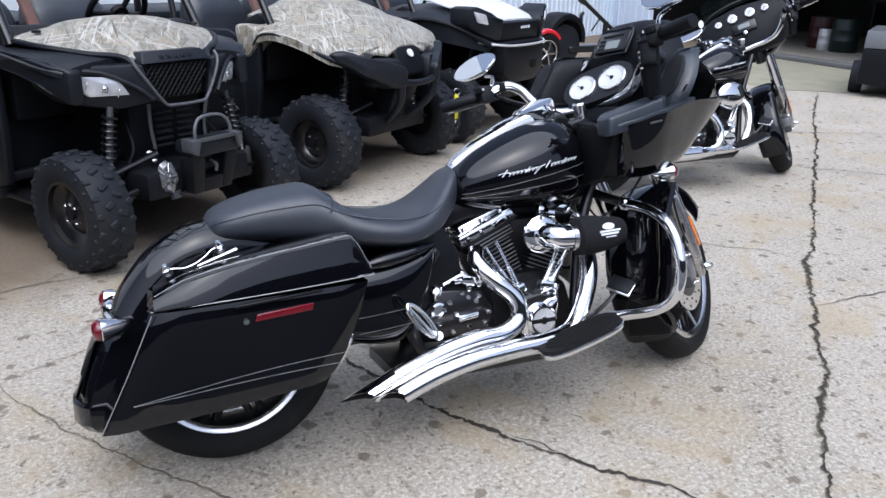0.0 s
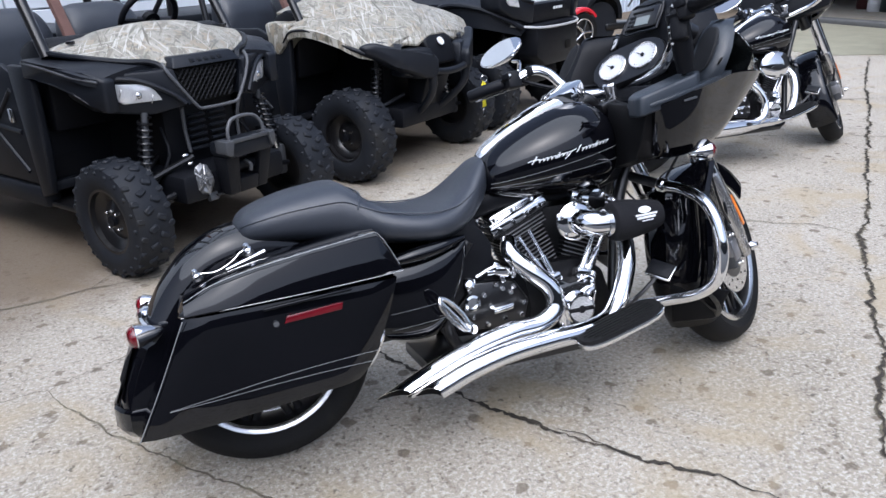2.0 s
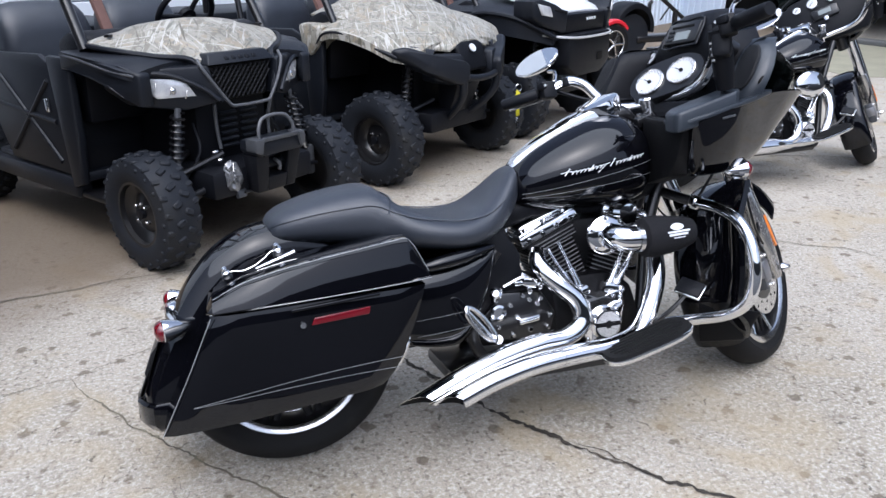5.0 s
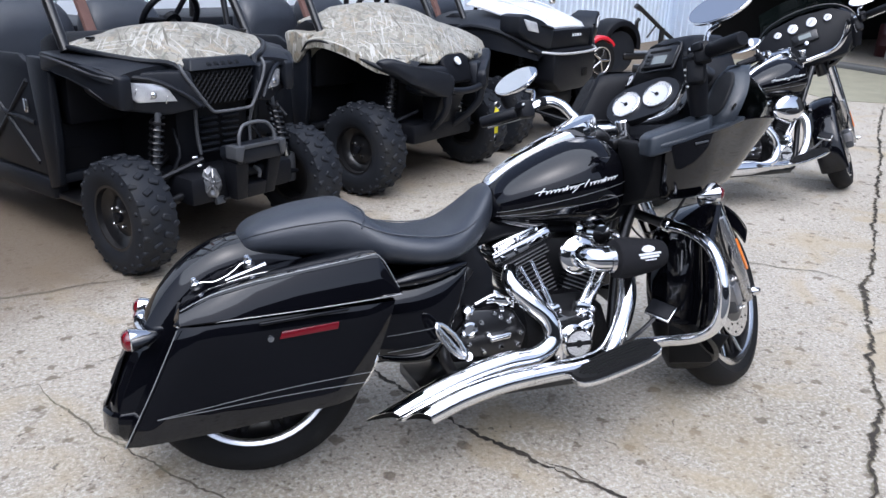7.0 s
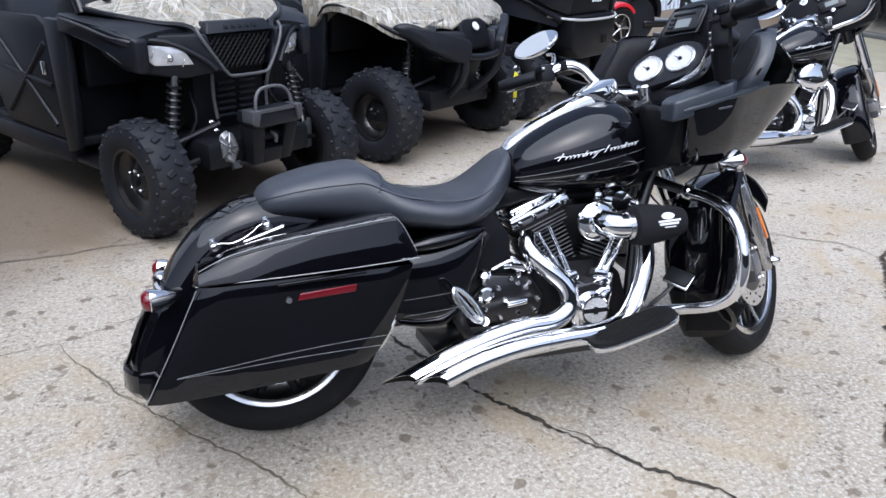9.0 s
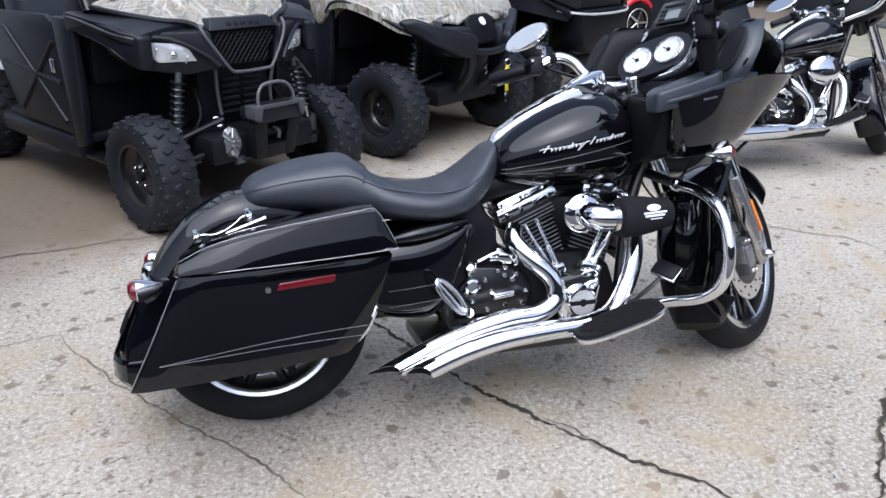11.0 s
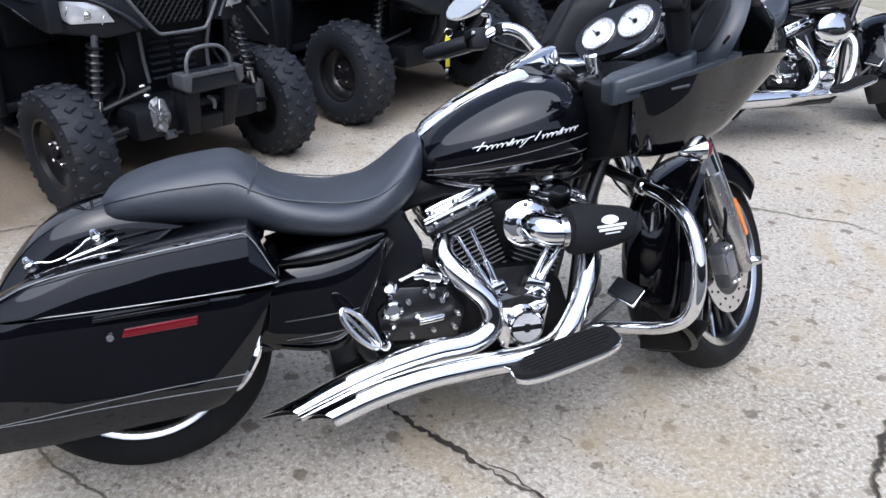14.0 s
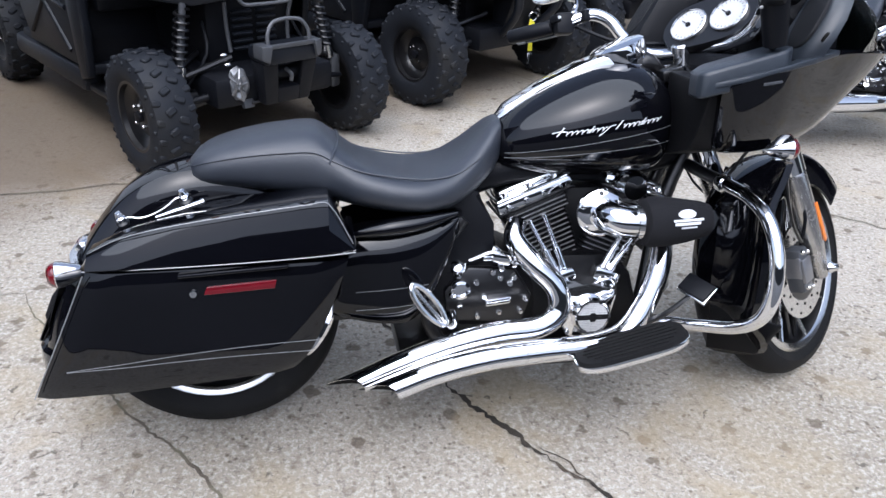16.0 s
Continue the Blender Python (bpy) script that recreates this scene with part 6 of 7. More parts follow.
def knobby_wheel(parent, r, w, rim_r, m):
    turn = pose(0, 0, 0, 90)
    h = w / 2
    tyre = lathe([(rim_r - 0.005, -h * 0.82), (rim_r + 0.02, -h), (r - 0.06, -h * 1.04), (r - 0.024, -h * 0.92), (r - 0.011, -h * 0.5), (r - 0.008, 0), (r - 0.011, h * 0.5), (r - 0.024, h * 0.92), (r - 0.06, h * 1.04), (rim_r + 0.02, h), (rim_r - 0.005, h * 0.82)], turn, 48, caps=False)
    wheel = part("wheel", tyre, DUSTY, parent, "knobbly off-road tyre on a black steel rim")
    wheel.matrix_basis = m
    tread = bmesh.new()
    n = 20
    for k in range(n):
        a = 2 * math.pi * k / n
        for y, da, ln, wd, tilt, drop in ((-h * 0.26, 0.0, 0.03, h * 0.5, 26, 0.0), (h * 0.26, 0.5, 0.03, h * 0.5, -26, 0.0), (-h * 0.76, 0.5, 0.028, h * 0.42, -16, 0.013), (h * 0.76, 0.0, 0.028, h * 0.42, 16, 0.013), (-h * 0.99, 0.0, 0.02, 0.014, 0, 0.036), (h * 0.99, 0.5, 0.02, 0.014, 0, 0.036)):
            q = a + da * 2 * math.pi / n
            mm = Matrix.Rotation(-q, 4, "Y") @ pose(r - 0.0105 - drop, y, 0, 0, 0, 0) @ Matrix.Rotation(radians(tilt), 4, "X")
            box((0.022, wd, ln), mm, 0.006, tread, 1)
    t = part("tread", tread, DUSTY, wheel)
    tagged(t, "", "", "", "stuff")
    rim = lathe([(rim_r, -h * 0.86), (rim_r - 0.012, -h * 0.84), (rim_r - 0.016, -h * 0.6), (rim_r - 0.05, -h * 0.45), (rim_r - 0.062, -h * 0.3), (0.06, -h * 0.42), (0.04, -h * 0.5), (0.0005, -h * 0.5)], pose(0, 0, 0, -90), 32, caps=False)
    rm = part("rim", rim, FRAME, wheel, "black steel rim")
    rim2 = lathe([(rim_r, -h * 0.86), (rim_r - 0.02, -h * 0.84), (rim_r - 0.03, 0), (0.0005, 0)], turn, 32, caps=False)
    part("rim_back", rim2, FRAME, rm)
    nut = None
    for k in range(4):
        a = math.pi / 4 + math.pi / 2 * k
        place = Matrix.Translation((0.05 * math.cos(a), -h * 0.5 * 0.95, 0.05 * math.sin(a))) @ pose(0, 0, 0, 90)
        if nut is None:
            nut = part("lug_nut", lathe([(0.0095, -0.01), (0.0095, 0.012), (0.006, 0.018), (0.0005, 0.018)], None, 6), DULL_CHROME, rm)
            nut.matrix_basis = place
        else:
            twin(nut, rm, place)
    part("hub_cap", lathe([(0.026, -0.01), (0.024, 0.022), (0.0005, 0.026)], Matrix.Translation((0, -h * 0.48, 0)) @ turn, 16), MATTE, rm)
    return wheel


def skin(rows, name, mat, parent, label="", arch=1.0, sharp=34, n=16, thick=0.012, steps=18, ridge=0.0):
    """A crowned sheet along x from rows of (x, half width, edge height, crown height)."""
    a, z = rows[0][0], rows[-1][0]
    rings = []
    for k in range(steps + 1):
        x = a + (z - a) * k / steps
        hw, ze, zt = smooth_table(rows, x)
        top = []
        for j in range(n + 1):
            u = -1 + 2 * j / n
            top.append(Vector((x, hw * u, ze + (zt - ze) * ((1 - abs(u) ** (2.4 * arch)) * (1 - ridge) + ridge * min(1, max(0, (0.62 - abs(u)) / 0.14))))))
        rings.append(top + [p - Vector((0, 0, thick)) for p in reversed(top)])
    return part(name, loft(rings), mat, parent, label, sharp)


def side_by_side(label, m, style):
    car = thing("utility_vehicle", label, "utility vehicle", m, "row of parked side-by-sides")
    big = style != "pick"
    r, w, track = (0.278, 0.185, 0.52) if not big else (0.298, 0.21, 0.585)
    base = 1.85 if not big else 2.1
    hub_z = r - 0.008
    first = knobby_wheel(car, r, w, 0.155, pose(0, -track, hub_z))
    twin(first, car, pose(0, track, hub_z, 0, 0, 180))
    twin(first, car, pose(-base, -track, hub_z))
    twin(first, car, pose(-base, track, hub_z, 0, 0, 180))
    half = track + 0.08
    # chassis, floor and bed
    part("chassis", box((base + 0.35, 0.62, 0.14), pose(-base / 2 + 0.02, 0, 0.36), 0.03), MATTE, car, "black chassis")
    part("undertray", box((base - 0.55, 2 * half - 0.06, 0.03), pose(-base / 2 - 0.02, 0, 0.262), 0.01), FRAME, car)
    part("floor_pan", box((0.95, 2 * half - 0.06, 0.05), pose(-0.95, 0, 0.36), 0.015), GREYP, car)
    bed = box((1.0, 2 * half - 0.1, 0.28), pose(-base - 0.08, 0, 0.86), 0.03)
    part("cargo_bed", bed, GREYP, car, "black plastic cargo bed")
    part("inner_bay", box((0.56, 0.44, 0.42), pose(-0.30, 0, 0.60), 0.05), MATTE, car)
    for s in (-1, 1):
        # wheel-arch back, sill and door
        arch = plate([(-0.42, 0.94), (-0.40, 0.86), (-0.42, 0.55), (-0.46, 0.33), (-0.56, 0.30), (-0.60, 0.94)], s * (half - 0.04), s * (half + 0.0), 0.012)
        part("arch_panel", arch, GREYP, car)
        part("inner_arch", plate([(-0.52, 0.90), (-0.50, 0.5), (-0.52, 0.32), (-0.57, 0.32), (-0.57, 0.9)], s * 0.2, s * (half - 0.042), 0.01), MATTE, car)
        part("sill", box((0.95, 0.09, 0.11), pose(-1.02, s * (half - 0.05), 0.295), 0.025), GREYP, car)
        door = part("door", plate([(-0.58, 0.36), (-0.56, 0.88), (-0.70, 0.94), (-1.30, 0.92), (-1.38, 0.66), (-1.22, 0.36)], s * (half - 0.045), s * (half - 0.012), 0.015), GREYP, car, "charcoal plastic door with raised ribs")
        for a, b in (((-0.64, 0.42), (-1.20, 0.84)), ((-0.64, 0.82), (-1.16, 0.42)), ((-0.62, 0.62), (-1.28, 0.66))):
            part("door_rib", tube([(a[0], s * (half - 0.012), a[1]), (b[0], s * (half - 0.012), b[1])], 0.013, 8, 1), GREYP, door)
        part("door_latch", box((0.03, 0.02, 0.07), pose(-0.66, s * half, 0.70), 0.006), DULL_CHROME, door)
        # roll cage
        cage = [(-0.36, s * (half - 0.08), 0.97), (-0.50, s * (half - 0.09), 1.22), (-0.86, s * (half - 0.12), 1.80), (-1.0, s * (half - 0.13), 1.86), (-1.55, s * (half - 0.13), 1.86), (-1.66, s * (half - 0.12), 1.78), (-1.72, s * (half - 0.1), 1.0)]
        part("roll_bar", tube(cage, 0.025, 12, 4), FRAME, car, "black roll cage tube")
        part("rear_stay", tube([(-1.30, s * (half - 0.1), 0.85), (-1.42, s * (half - 0.12), 1.4), (-1.52, s * (half - 0.13), 1.84)], 0.022, 10, 2), FRAME, car)
        # suspension
        part("shock_body", tube([(0.02, s * 0.33, 0.72), (0.04, s * 0.39, 0.42)], 0.016, 10, 1), STEEL, car, "coil-over shock absorber")
        coil = []
        for k in range(73):
            t = k / 72
            a = t * 2 * math.pi * 8
            coil.append(Vector((0.02, s * 0.335, 0.70)).lerp(Vector((0.037, s * 0.385, 0.47)), t) + Vector((0.03 * math.cos(a), 0.03 * math.sin(a), 0)))
        part("shock_spring", tube(coil, 0.0065, 6, 1), FRAME, car)
        part("shock_foot", tube([(0.036, s * 0.383, 0.46), (0.042, s * 0.392, 0.40)], 0.026, 10, 1), DULL_CHROME, car)
        for x0, x1 in ((0.10, 0.04), (-0.14, -0.04)):
            part("control_arm", tube([(x0, s * 0.16, 0.34), (x1 * 0.6, s * (track - 0.1), 0.27)], 0.016, 8, 1), FRAME, car)
            part("control_arm", tube([(x0, s * 0.17, 0.49), (x1 * 0.6, s * (track - 0.1), 0.40)], 0.014, 8, 1), FRAME, car)
        part("tie_rod", tube([(0.12, s * 0.1, 0.36), (0.12, s * 0.2, 0.35), (0.10, s * (track - 0.1), 0.32)], [0.03, 0.024, 0.01], 10, 2), MATTE, car)
        part("drive_shaft", tube([(0, s * 0.12, 0.33), (0, s * (track - 0.08), 0.30)], [0.035, 0.03], 10, 1), MATTE, car)
        part("knuckle", box((0.09, 0.06, 0.17), pose(0.02, s * (track - 0.1), 0.33), 0.02), STEEL, car)
    part("cage_bar", tube([(-0.93, -half + 0.13, 1.84), (-0.93, half - 0.13, 1.84)], 0.025, 10, 1), FRAME, car)
    part("cage_bar", tube([(-1.62, -half + 0.13, 1.82), (-1.62, half - 0.13, 1.82)], 0.025, 10, 1), FRAME, car)
    part("cage_bar", tube([(-1.69, -half + 0.12, 1.25), (-1.69, half - 0.12, 1.25)], 0.02, 10, 1), FRAME, car)
    # seats, dash, wheel
    for s in (-1, 1):
        back = body([(-1.36, 0.62, 1.02, 0.2), (-1.32, 0.58, 1.14, 0.24), (-1.25, 0.56, 1.15, 0.25), (-1.17, 0.56, 1.08, 0.235), (-1.14, 0.58, 1.0, 0.2)], 4.6, 28, 10)
        bk = part("seat_back", back, VINYL, car, "black vinyl seat back")
        bk.matrix_basis = Matrix.Translation((0, s * 0.28, 0))
        cu = part("seat_cushion", box((0.5, 0.5, 0.13), pose(-0.98, s * 0.28, 0.62, 0, -4, 0), 0.04, seg=3), MATTE, car)
    part("dash", plate([(-0.42, 0.62), (-0.40, 1.02), (-0.50, 1.05), (-0.62, 1.0), (-0.60, 0.62)], -half + 0.08, half - 0.08, 0.025), MATTE, car)
    part("steering_column", tube([(-0.55, 0.28, 0.92), (-0.72, 0.28, 1.05)], 0.025, 10, 1), FRAME, car)
    sw = Matrix.Translation((-0.74, 0.28, 1.07)) @ pose(0, 0, 0, 0, -58, 0)
    ringp = [sw @ Vector((0.17 * math.cos(a), 0.17 * math.sin(a), 0)) for a in (2 * math.pi * k / 24 for k in range(25))]
    stw = part("steering_wheel", tube(ringp, 0.017, 10, 1), MATTE, car, "black steering wheel")
    for a in (0.4, math.pi - 0.4, math.pi * 1.5):
        part("spoke", tube([sw @ Vector((0, 0, -0.02)), sw @ Vector((0.165 * math.cos(a), 0.165 * math.sin(a), 0))], 0.014, 8, 1), MATTE, stw)
    part("boss", lathe([(0.05, -0.03), (0.05, 0.0), (0.03, 0.012), (0.0005, 0.012)], sw, 18), MATTE, stw)
    part("seat_belt", plate([(-0.96, 0.70), (-1.20, 1.18), (-1.42, 1.62), (-1.40, 1.63), (-1.17, 1.19), (-0.93, 0.71)], -0.03, 0.025, 0.002), BELT, car, "brown seat belt")
    # front end
    lamp_glass = []
    if style == "pick":
        skin([(-0.42, 0.50, 1.0, 1.075), (-0.30, 0.50, 1.0, 1.085), (-0.16, 0.43, 0.968, 1.05), (-0.06, 0.32, 0.945, 1.0), (0.01, 0.21, 0.93, 0.955), (0.035, 0.19, 0.922, 0.94)], "hood", CAMO, car, "reed-camouflage printed hood", 0.75, n=32, ridge=0.16)
        skin([(-0.44, 0.585, 0.93, 0.985), (-0.30, 0.60, 0.943, 0.985), (-0.12, 0.58, 0.93, 0.965), (-0.04, 0.545, 0.905, 0.945), (0.0, 0.50, 0.89, 0.93)], "front_body", GREYP, car, "charcoal plastic front fenders", 1.6, thick=0.035)
        fx = lambda a, b: 0.112 - 0.6 * (abs(a) - 0.2)
        for s in (-1, 1):
            part("fender_side", plate([(-0.44, 0.972), (-0.45, 0.885), (-0.36, 0.890), (-0.22, 0.876), (-0.11, 0.838), (-0.05, 0.785), (-0.01, 0.748), (0.02, 0.742), (0.02, 0.885), (-0.06, 0.925), (-0.20, 0.950)], s * 0.44, lambda a, b: s * (0.606 - 0.62 * max(0, a + 0.16)), 0.012), GREYP, car, "charcoal plastic fender side")
            part("fender_crease", tube([(-0.44, s * 0.600, 0.955), (-0.25, s * 0.600, 0.937), (-0.10, s * 0.572, 0.905), (0.0, s * 0.512, 0.880)], 0.006, 8, 3), STEEL, car)
            chin = plate([(s * 0.55, 0.90), (s * 0.545, 0.81), (s * 0.47, 0.735), (s * 0.30, 0.705), (s * 0.165, 0.735), (s * 0.2, 0.905)], lambda a, b: fx(a, b) - 0.11, fx, 0.014, axis="x")
            lamp_panel = part("lamp_panel", chin, GREYP, car)
            lens = plate([(s * 0.448, 0.860), (s * 0.425, 0.785), (s * 0.405, 0.767), (s * 0.262, 0.771), (s * 0.285, 0.815), (s * 0.305, 0.848)], lambda a, b: fx(a, b) - 0.02, lambda a, b: fx(a, b) + 0.007, 0.004, axis="x")
            lp = part("headlamp", lens, LAMP, car, "clear headlamp with a bright reflector")
            part("lamp_bulb", lathe([(0.016, 0), (0.011, 0.006), (0.0005, 0.008)], Matrix.Translation((fx(0.34, 0) + 0.004, s * 0.345, 0.80)) @ pose(0, 0, 0, 0, 90, 0), 14), DULL_CHROME, lp)
            for q in range(3):
                part("lamp_facet", box((0.005, 0.004, 0.05 - 0.006 * q), pose(fx(0.3 + 0.055 * q, 0) + 0.007, s * (0.30 + 0.055 * q), 0.785 + 0.018 * q, s * 20, 0, 0), 0.001, None, 1), DULL_CHROME, lp)
            part("lamp_brow", tube([(fx(0.5, 0) + 0.01, s * 0.50, 0.885), (fx(0.36, 0) + 0.014, s * 0.36, 0.872), (fx(0.23, 0) + 0.016, s * 0.235, 0.80), (fx(0.18, 0) + 0.014, s * 0.185, 0.745)], 0.011, 8, 3), GREYP, lamp_panel)
            part("cowl_line", tube([(-0.40, s * 0.525, 0.995), (-0.2, s * 0.475, 0.975), (-0.05, s * 0.345, 0.945), (0.03, s * 0.23, 0.925), (0.085, s * 0.20, 0.84), (0.115, s * 0.15, 0.735)], 0.013, 8, 4), GREYP, car)
            part("hood_catch", box((0.03, 0.03, 0.014), pose(-0.3, s * 0.43, 1.03, 0, 0, 20), 0.004), FRAME, car)
        gr = part("grille", plate([(-0.19, 0.90), (-0.14, 0.728), (0.14, 0.728), (0.19, 0.90)], 0.0, 0.07, 0.01, axis="x"), DARKHOLE, car, "black honeycomb grille in a grey frame")
        mesh_bars = bmesh.new()
        for k in range(-13, 14):
            for slope in (-1, 1):
                y0 = k * 0.028
                pts = [(y0 + slope * (z - 0.81) * 0.85, z) for z in (0.738, 0.775, 0.812, 0.849, 0.888)]
                pts = [q for q in pts if abs(q[0]) < 0.143 + (q[1] - 0.728) * 0.28]
                if len(pts) > 1:
                    tube([(0.077, *q) for q in pts], 0.0036, 5, 1, mesh_bars)
        part("grille_mesh", mesh_bars, MATTE, gr)
        part("grille_frame", tube([(0.075, -0.235, 0.930), (0.100, -0.232, 0.895), (0.118, -0.185, 0.815), (0.124, -0.112, 0.716), (0.126, -0.085, 0.706), (0.126, 0.10, 0.706), (0.124, 0.125, 0.716), (0.118, 0.190, 0.815), (0.100, 0.232, 0.895), (0.075, 0.235, 0.930)], 0.008, 8, 3), TRIM, gr)
        nm = part("name_strip", plate([(-0.195, 0.90), (-0.165, 0.948), (0.165, 0.948), (0.195, 0.90)], 0.0, lambda a, b: 0.10 - (b - 0.90) * 0.8, 0.006, axis="x"), GREYP, gr, "charcoal strip with raised bars")
        for k in range(5):
            part("raised_bar", box((0.004, 0.024, 0.02), pose(0.083, -0.08 + 0.04 * k, 0.924, 0, -39, 0), 0.002), MATTE, nm)
        for k in range(6):
            for s in (-1, 1):
                part("radiator_slat", box((0.02, 0.10, 0.012), pose(0.02, s * 0.062, 0.50 + 0.032 * k, 0, 20, 0), 0.004), GREYP, car)
        for s in (-1, 1):
            part("front_strut", tube([(0.075, s * 0.17, 0.72), (0.05, s * 0.155, 0.60), (0.06, s * 0.15, 0.50)], 0.009, 10, 2), STEEL, car)
            part("hose", tube([(-0.05, s * 0.22, 0.62), (0.03, s * 0.25, 0.5), (0.02, s * 0.36, 0.36)], 0.008, 6, 3), MATTE, car)
            bolt_heads("ball_joint", [(0.06, s * 0.19, 0.49), (0.10, s * 0.17, 0.355), (0.05, s * 0.40, 0.30), (0.06, s * 0.28, 0.33), (0.11, s * 0.2, 0.46)], 0.012, 0.012, DULL_CHROME, car)
        bp = part("bumper", plate([(-0.145, 0.565), (-0.15, 0.515), (-0.13, 0.49), (0.13, 0.49), (0.15, 0.515), (0.145, 0.565)], 0.20, lambda a, b: 0.335 - 0.3 * max(0, abs(a) - 0.1), 0.012, axis="x"), GREYP, car, "charcoal steel bumper with a tube hoop")
        part("bumper_top", box((0.012, 0.27, 0.02), pose(0.325, 0, 0.568, 0, 0, 0), 0.004), STEEL, bp)
        for s in (-1, 1):
            part("bumper_tab", plate([(s * 0.15, 0.575), (s * 0.15, 0.515), (s * 0.12, 0.50), (s * 0.105, 0.575)], 0.25, lambda a, b: 0.345 - 0.3 * max(0, abs(a) - 0.1), 0.005, axis="x"), STEEL, bp)
        part("hoop", tube([(0.30, -0.105, 0.56), (0.295, -0.10, 0.62), (0.285, -0.06, 0.662), (0.285, 0.06, 0.662), (0.295, 0.10, 0.62), (0.30, 0.105, 0.56)], 0.0085, 10, 4), TRIM, bp)
        for s in (-1, 1):
            part("bumper_side", plate([(s * 0.14, 0.495), (s * 0.115, 0.30), (s * 0.05, 0.30), (s * 0.06, 0.40), (s * 0.06, 0.495)], 0.2, lambda a, b: 0.27 + 0.2 * (b - 0.3), 0.01, axis="x"), MATTE, bp)
        part("bumper_lower", plate([(-0.06, 0.375), (-0.055, 0.30), (0.055, 0.30), (0.06, 0.375)], 0.18, lambda a, b: 0.27 + 0.2 * (b - 0.3), 0.01, axis="x"), MATTE, bp)
        part("winch_drum", tube([(0.235, -0.06, 0.43), (0.235, 0.06, 0.43)], 0.03, 14, 1), MATTE, bp)
        part("tow_hook", tube([(0.26, 0.0, 0.45), (0.29, 0.01, 0.43), (0.285, 0.01, 0.40)], 0.009, 8, 3), STEEL, bp)
        # gearcase half: lumpy bare casting with ribs
        case_m = Matrix.Translation((0.195, -0.20, 0.395)) @ pose(0, 0, 0, 0, 80, -28) @ Matrix.Diagonal((1.2, 0.72, 1, 1))
        rnd = random.Random(21)
        rings = []
        for f, h in ((0.85, -0.02), (1.0, 0.0), (0.96, 0.012), (0.75, 0.022), (0.45, 0.020), (0.25, 0.034), (0.08, 0.036)):
            rings.append([case_m @ Vector((0.062 * f * math.cos(a) * (1 + rnd.uniform(-0.16, 0.12)), 0.062 * f * math.sin(a) * (1 + rnd.uniform(-0.16, 0.12)), h + rnd.uniform(-0.007, 0.007))) for a in (2 * math.pi * k / 18 for k in range(18))])
        case = part("gearcase", loft(rings), CASTING, car, "lumpy bare grey gearcase cover")
        for k in range(5):
            a = 2 * math.pi * k / 5 + 0.4
            part("case_rib", tube([case_m @ Vector((0.02 * math.cos(a), 0.02 * math.sin(a), 0.034)), case_m @ Vector((0.056 * math.cos(a), 0.056 * math.sin(a), 0.016))], 0.005, 6, 1), CASTING, case)
        part("skid_plate", box((0.22, 0.3, 0.012), pose(0.11, 0, 0.285, 0, -12, 0), 0.004), FRAME, car)
        part("skid_tab", box((0.03, 0.05, 0.04), pose(0.19, -0.16, 0.30, 0, -20, 0), 0.006), STEEL, car)
    elif style == "camo":
        skin([(-0.60, 0.56, 1.03, 1.13), (-0.45, 0.56, 1.03, 1.145), (-0.25, 0.55, 0.99, 1.11), (0.0, 0.47, 0.92, 1.02), (0.15, 0.36, 0.85, 0.93), (0.26, 0.2, 0.82, 0.87)], "hood", CAMO, car, "reed-camouflage printed hood", 0.9, n=32, ridge=0.18)
        skin([(-0.60, 0.64, 0.92, 1.04), (-0.45, 0.68, 0.92, 1.05), (-0.25, 0.70, 0.95, 1.03), (0.0, 0.68, 0.90, 0.965), (0.12, 0.58, 0.82, 0.92), (0.20, 0.46, 0.80, 0.87)], "front_body", CAMO, car, "reed-camouflage printed fenders", 1.8, thick=0.05)
        for s in (-1, 1):
            part("fender_drop", plate([(-0.48, 0.98), (-0.36, 0.97), (-0.42, 0.84), (-0.50, 0.77), (-0.57, 0.82), (-0.60, 0.98)], s * 0.52, s * 0.69, 0.03), CAMO, car)
            part("fender_lip", tube([(-0.43, s * 0.69, 0.86), (-0.36, s * 0.695, 0.925), (-0.2, s * 0.695, 0.935), (0.0, s * 0.665, 0.87), (0.14, s * 0.57, 0.80)], [0.005, 0.006, 0.008, 0.010, 0.016], 10, 4), GREYP, car)
            guard = part("bumper_guard", plate([(s * 0.60, 0.845), (s * 0.52, 0.862), (s * 0.36, 0.800), (s * 0.20, 0.765), (s * 0.155, 0.735), (s * 0.155, 0.640), (s * 0.20, 0.610), (s * 0.27, 0.625), (s * 0.42, 0.705), (s * 0.58, 0.790)], lambda a, b: 0.25 - 0.4 * max(0, abs(a) - 0.2), lambda a, b: 0.40 - 0.62 * max(0, abs(a) - 0.20), 0.028, axis="x", seg=3), GREYP, car, "thick moulded black bumper guard")
            part("guard_leg", tube([(0.36, s * 0.19, 0.64), (0.345, s * 0.175, 0.54), (0.25, s * 0.14, 0.43), (0.12, s * 0.10, 0.33)], [0.028, 0.026, 0.024, 0.022], 10, 3), GREYP, guard)
            lens = plate([(s * 0.46, 0.86), (s * 0.45, 0.80), (s * 0.33, 0.775), (s * 0.31, 0.83)], lambda a, b: 0.17 - 0.5 * (abs(a) - 0.3), lambda a, b: 0.235 - 0.5 * (abs(a) - 0.3), 0.006, axis="x")
            part("headlamp", lens, SMOKED, car, "smoky grey headlamp")
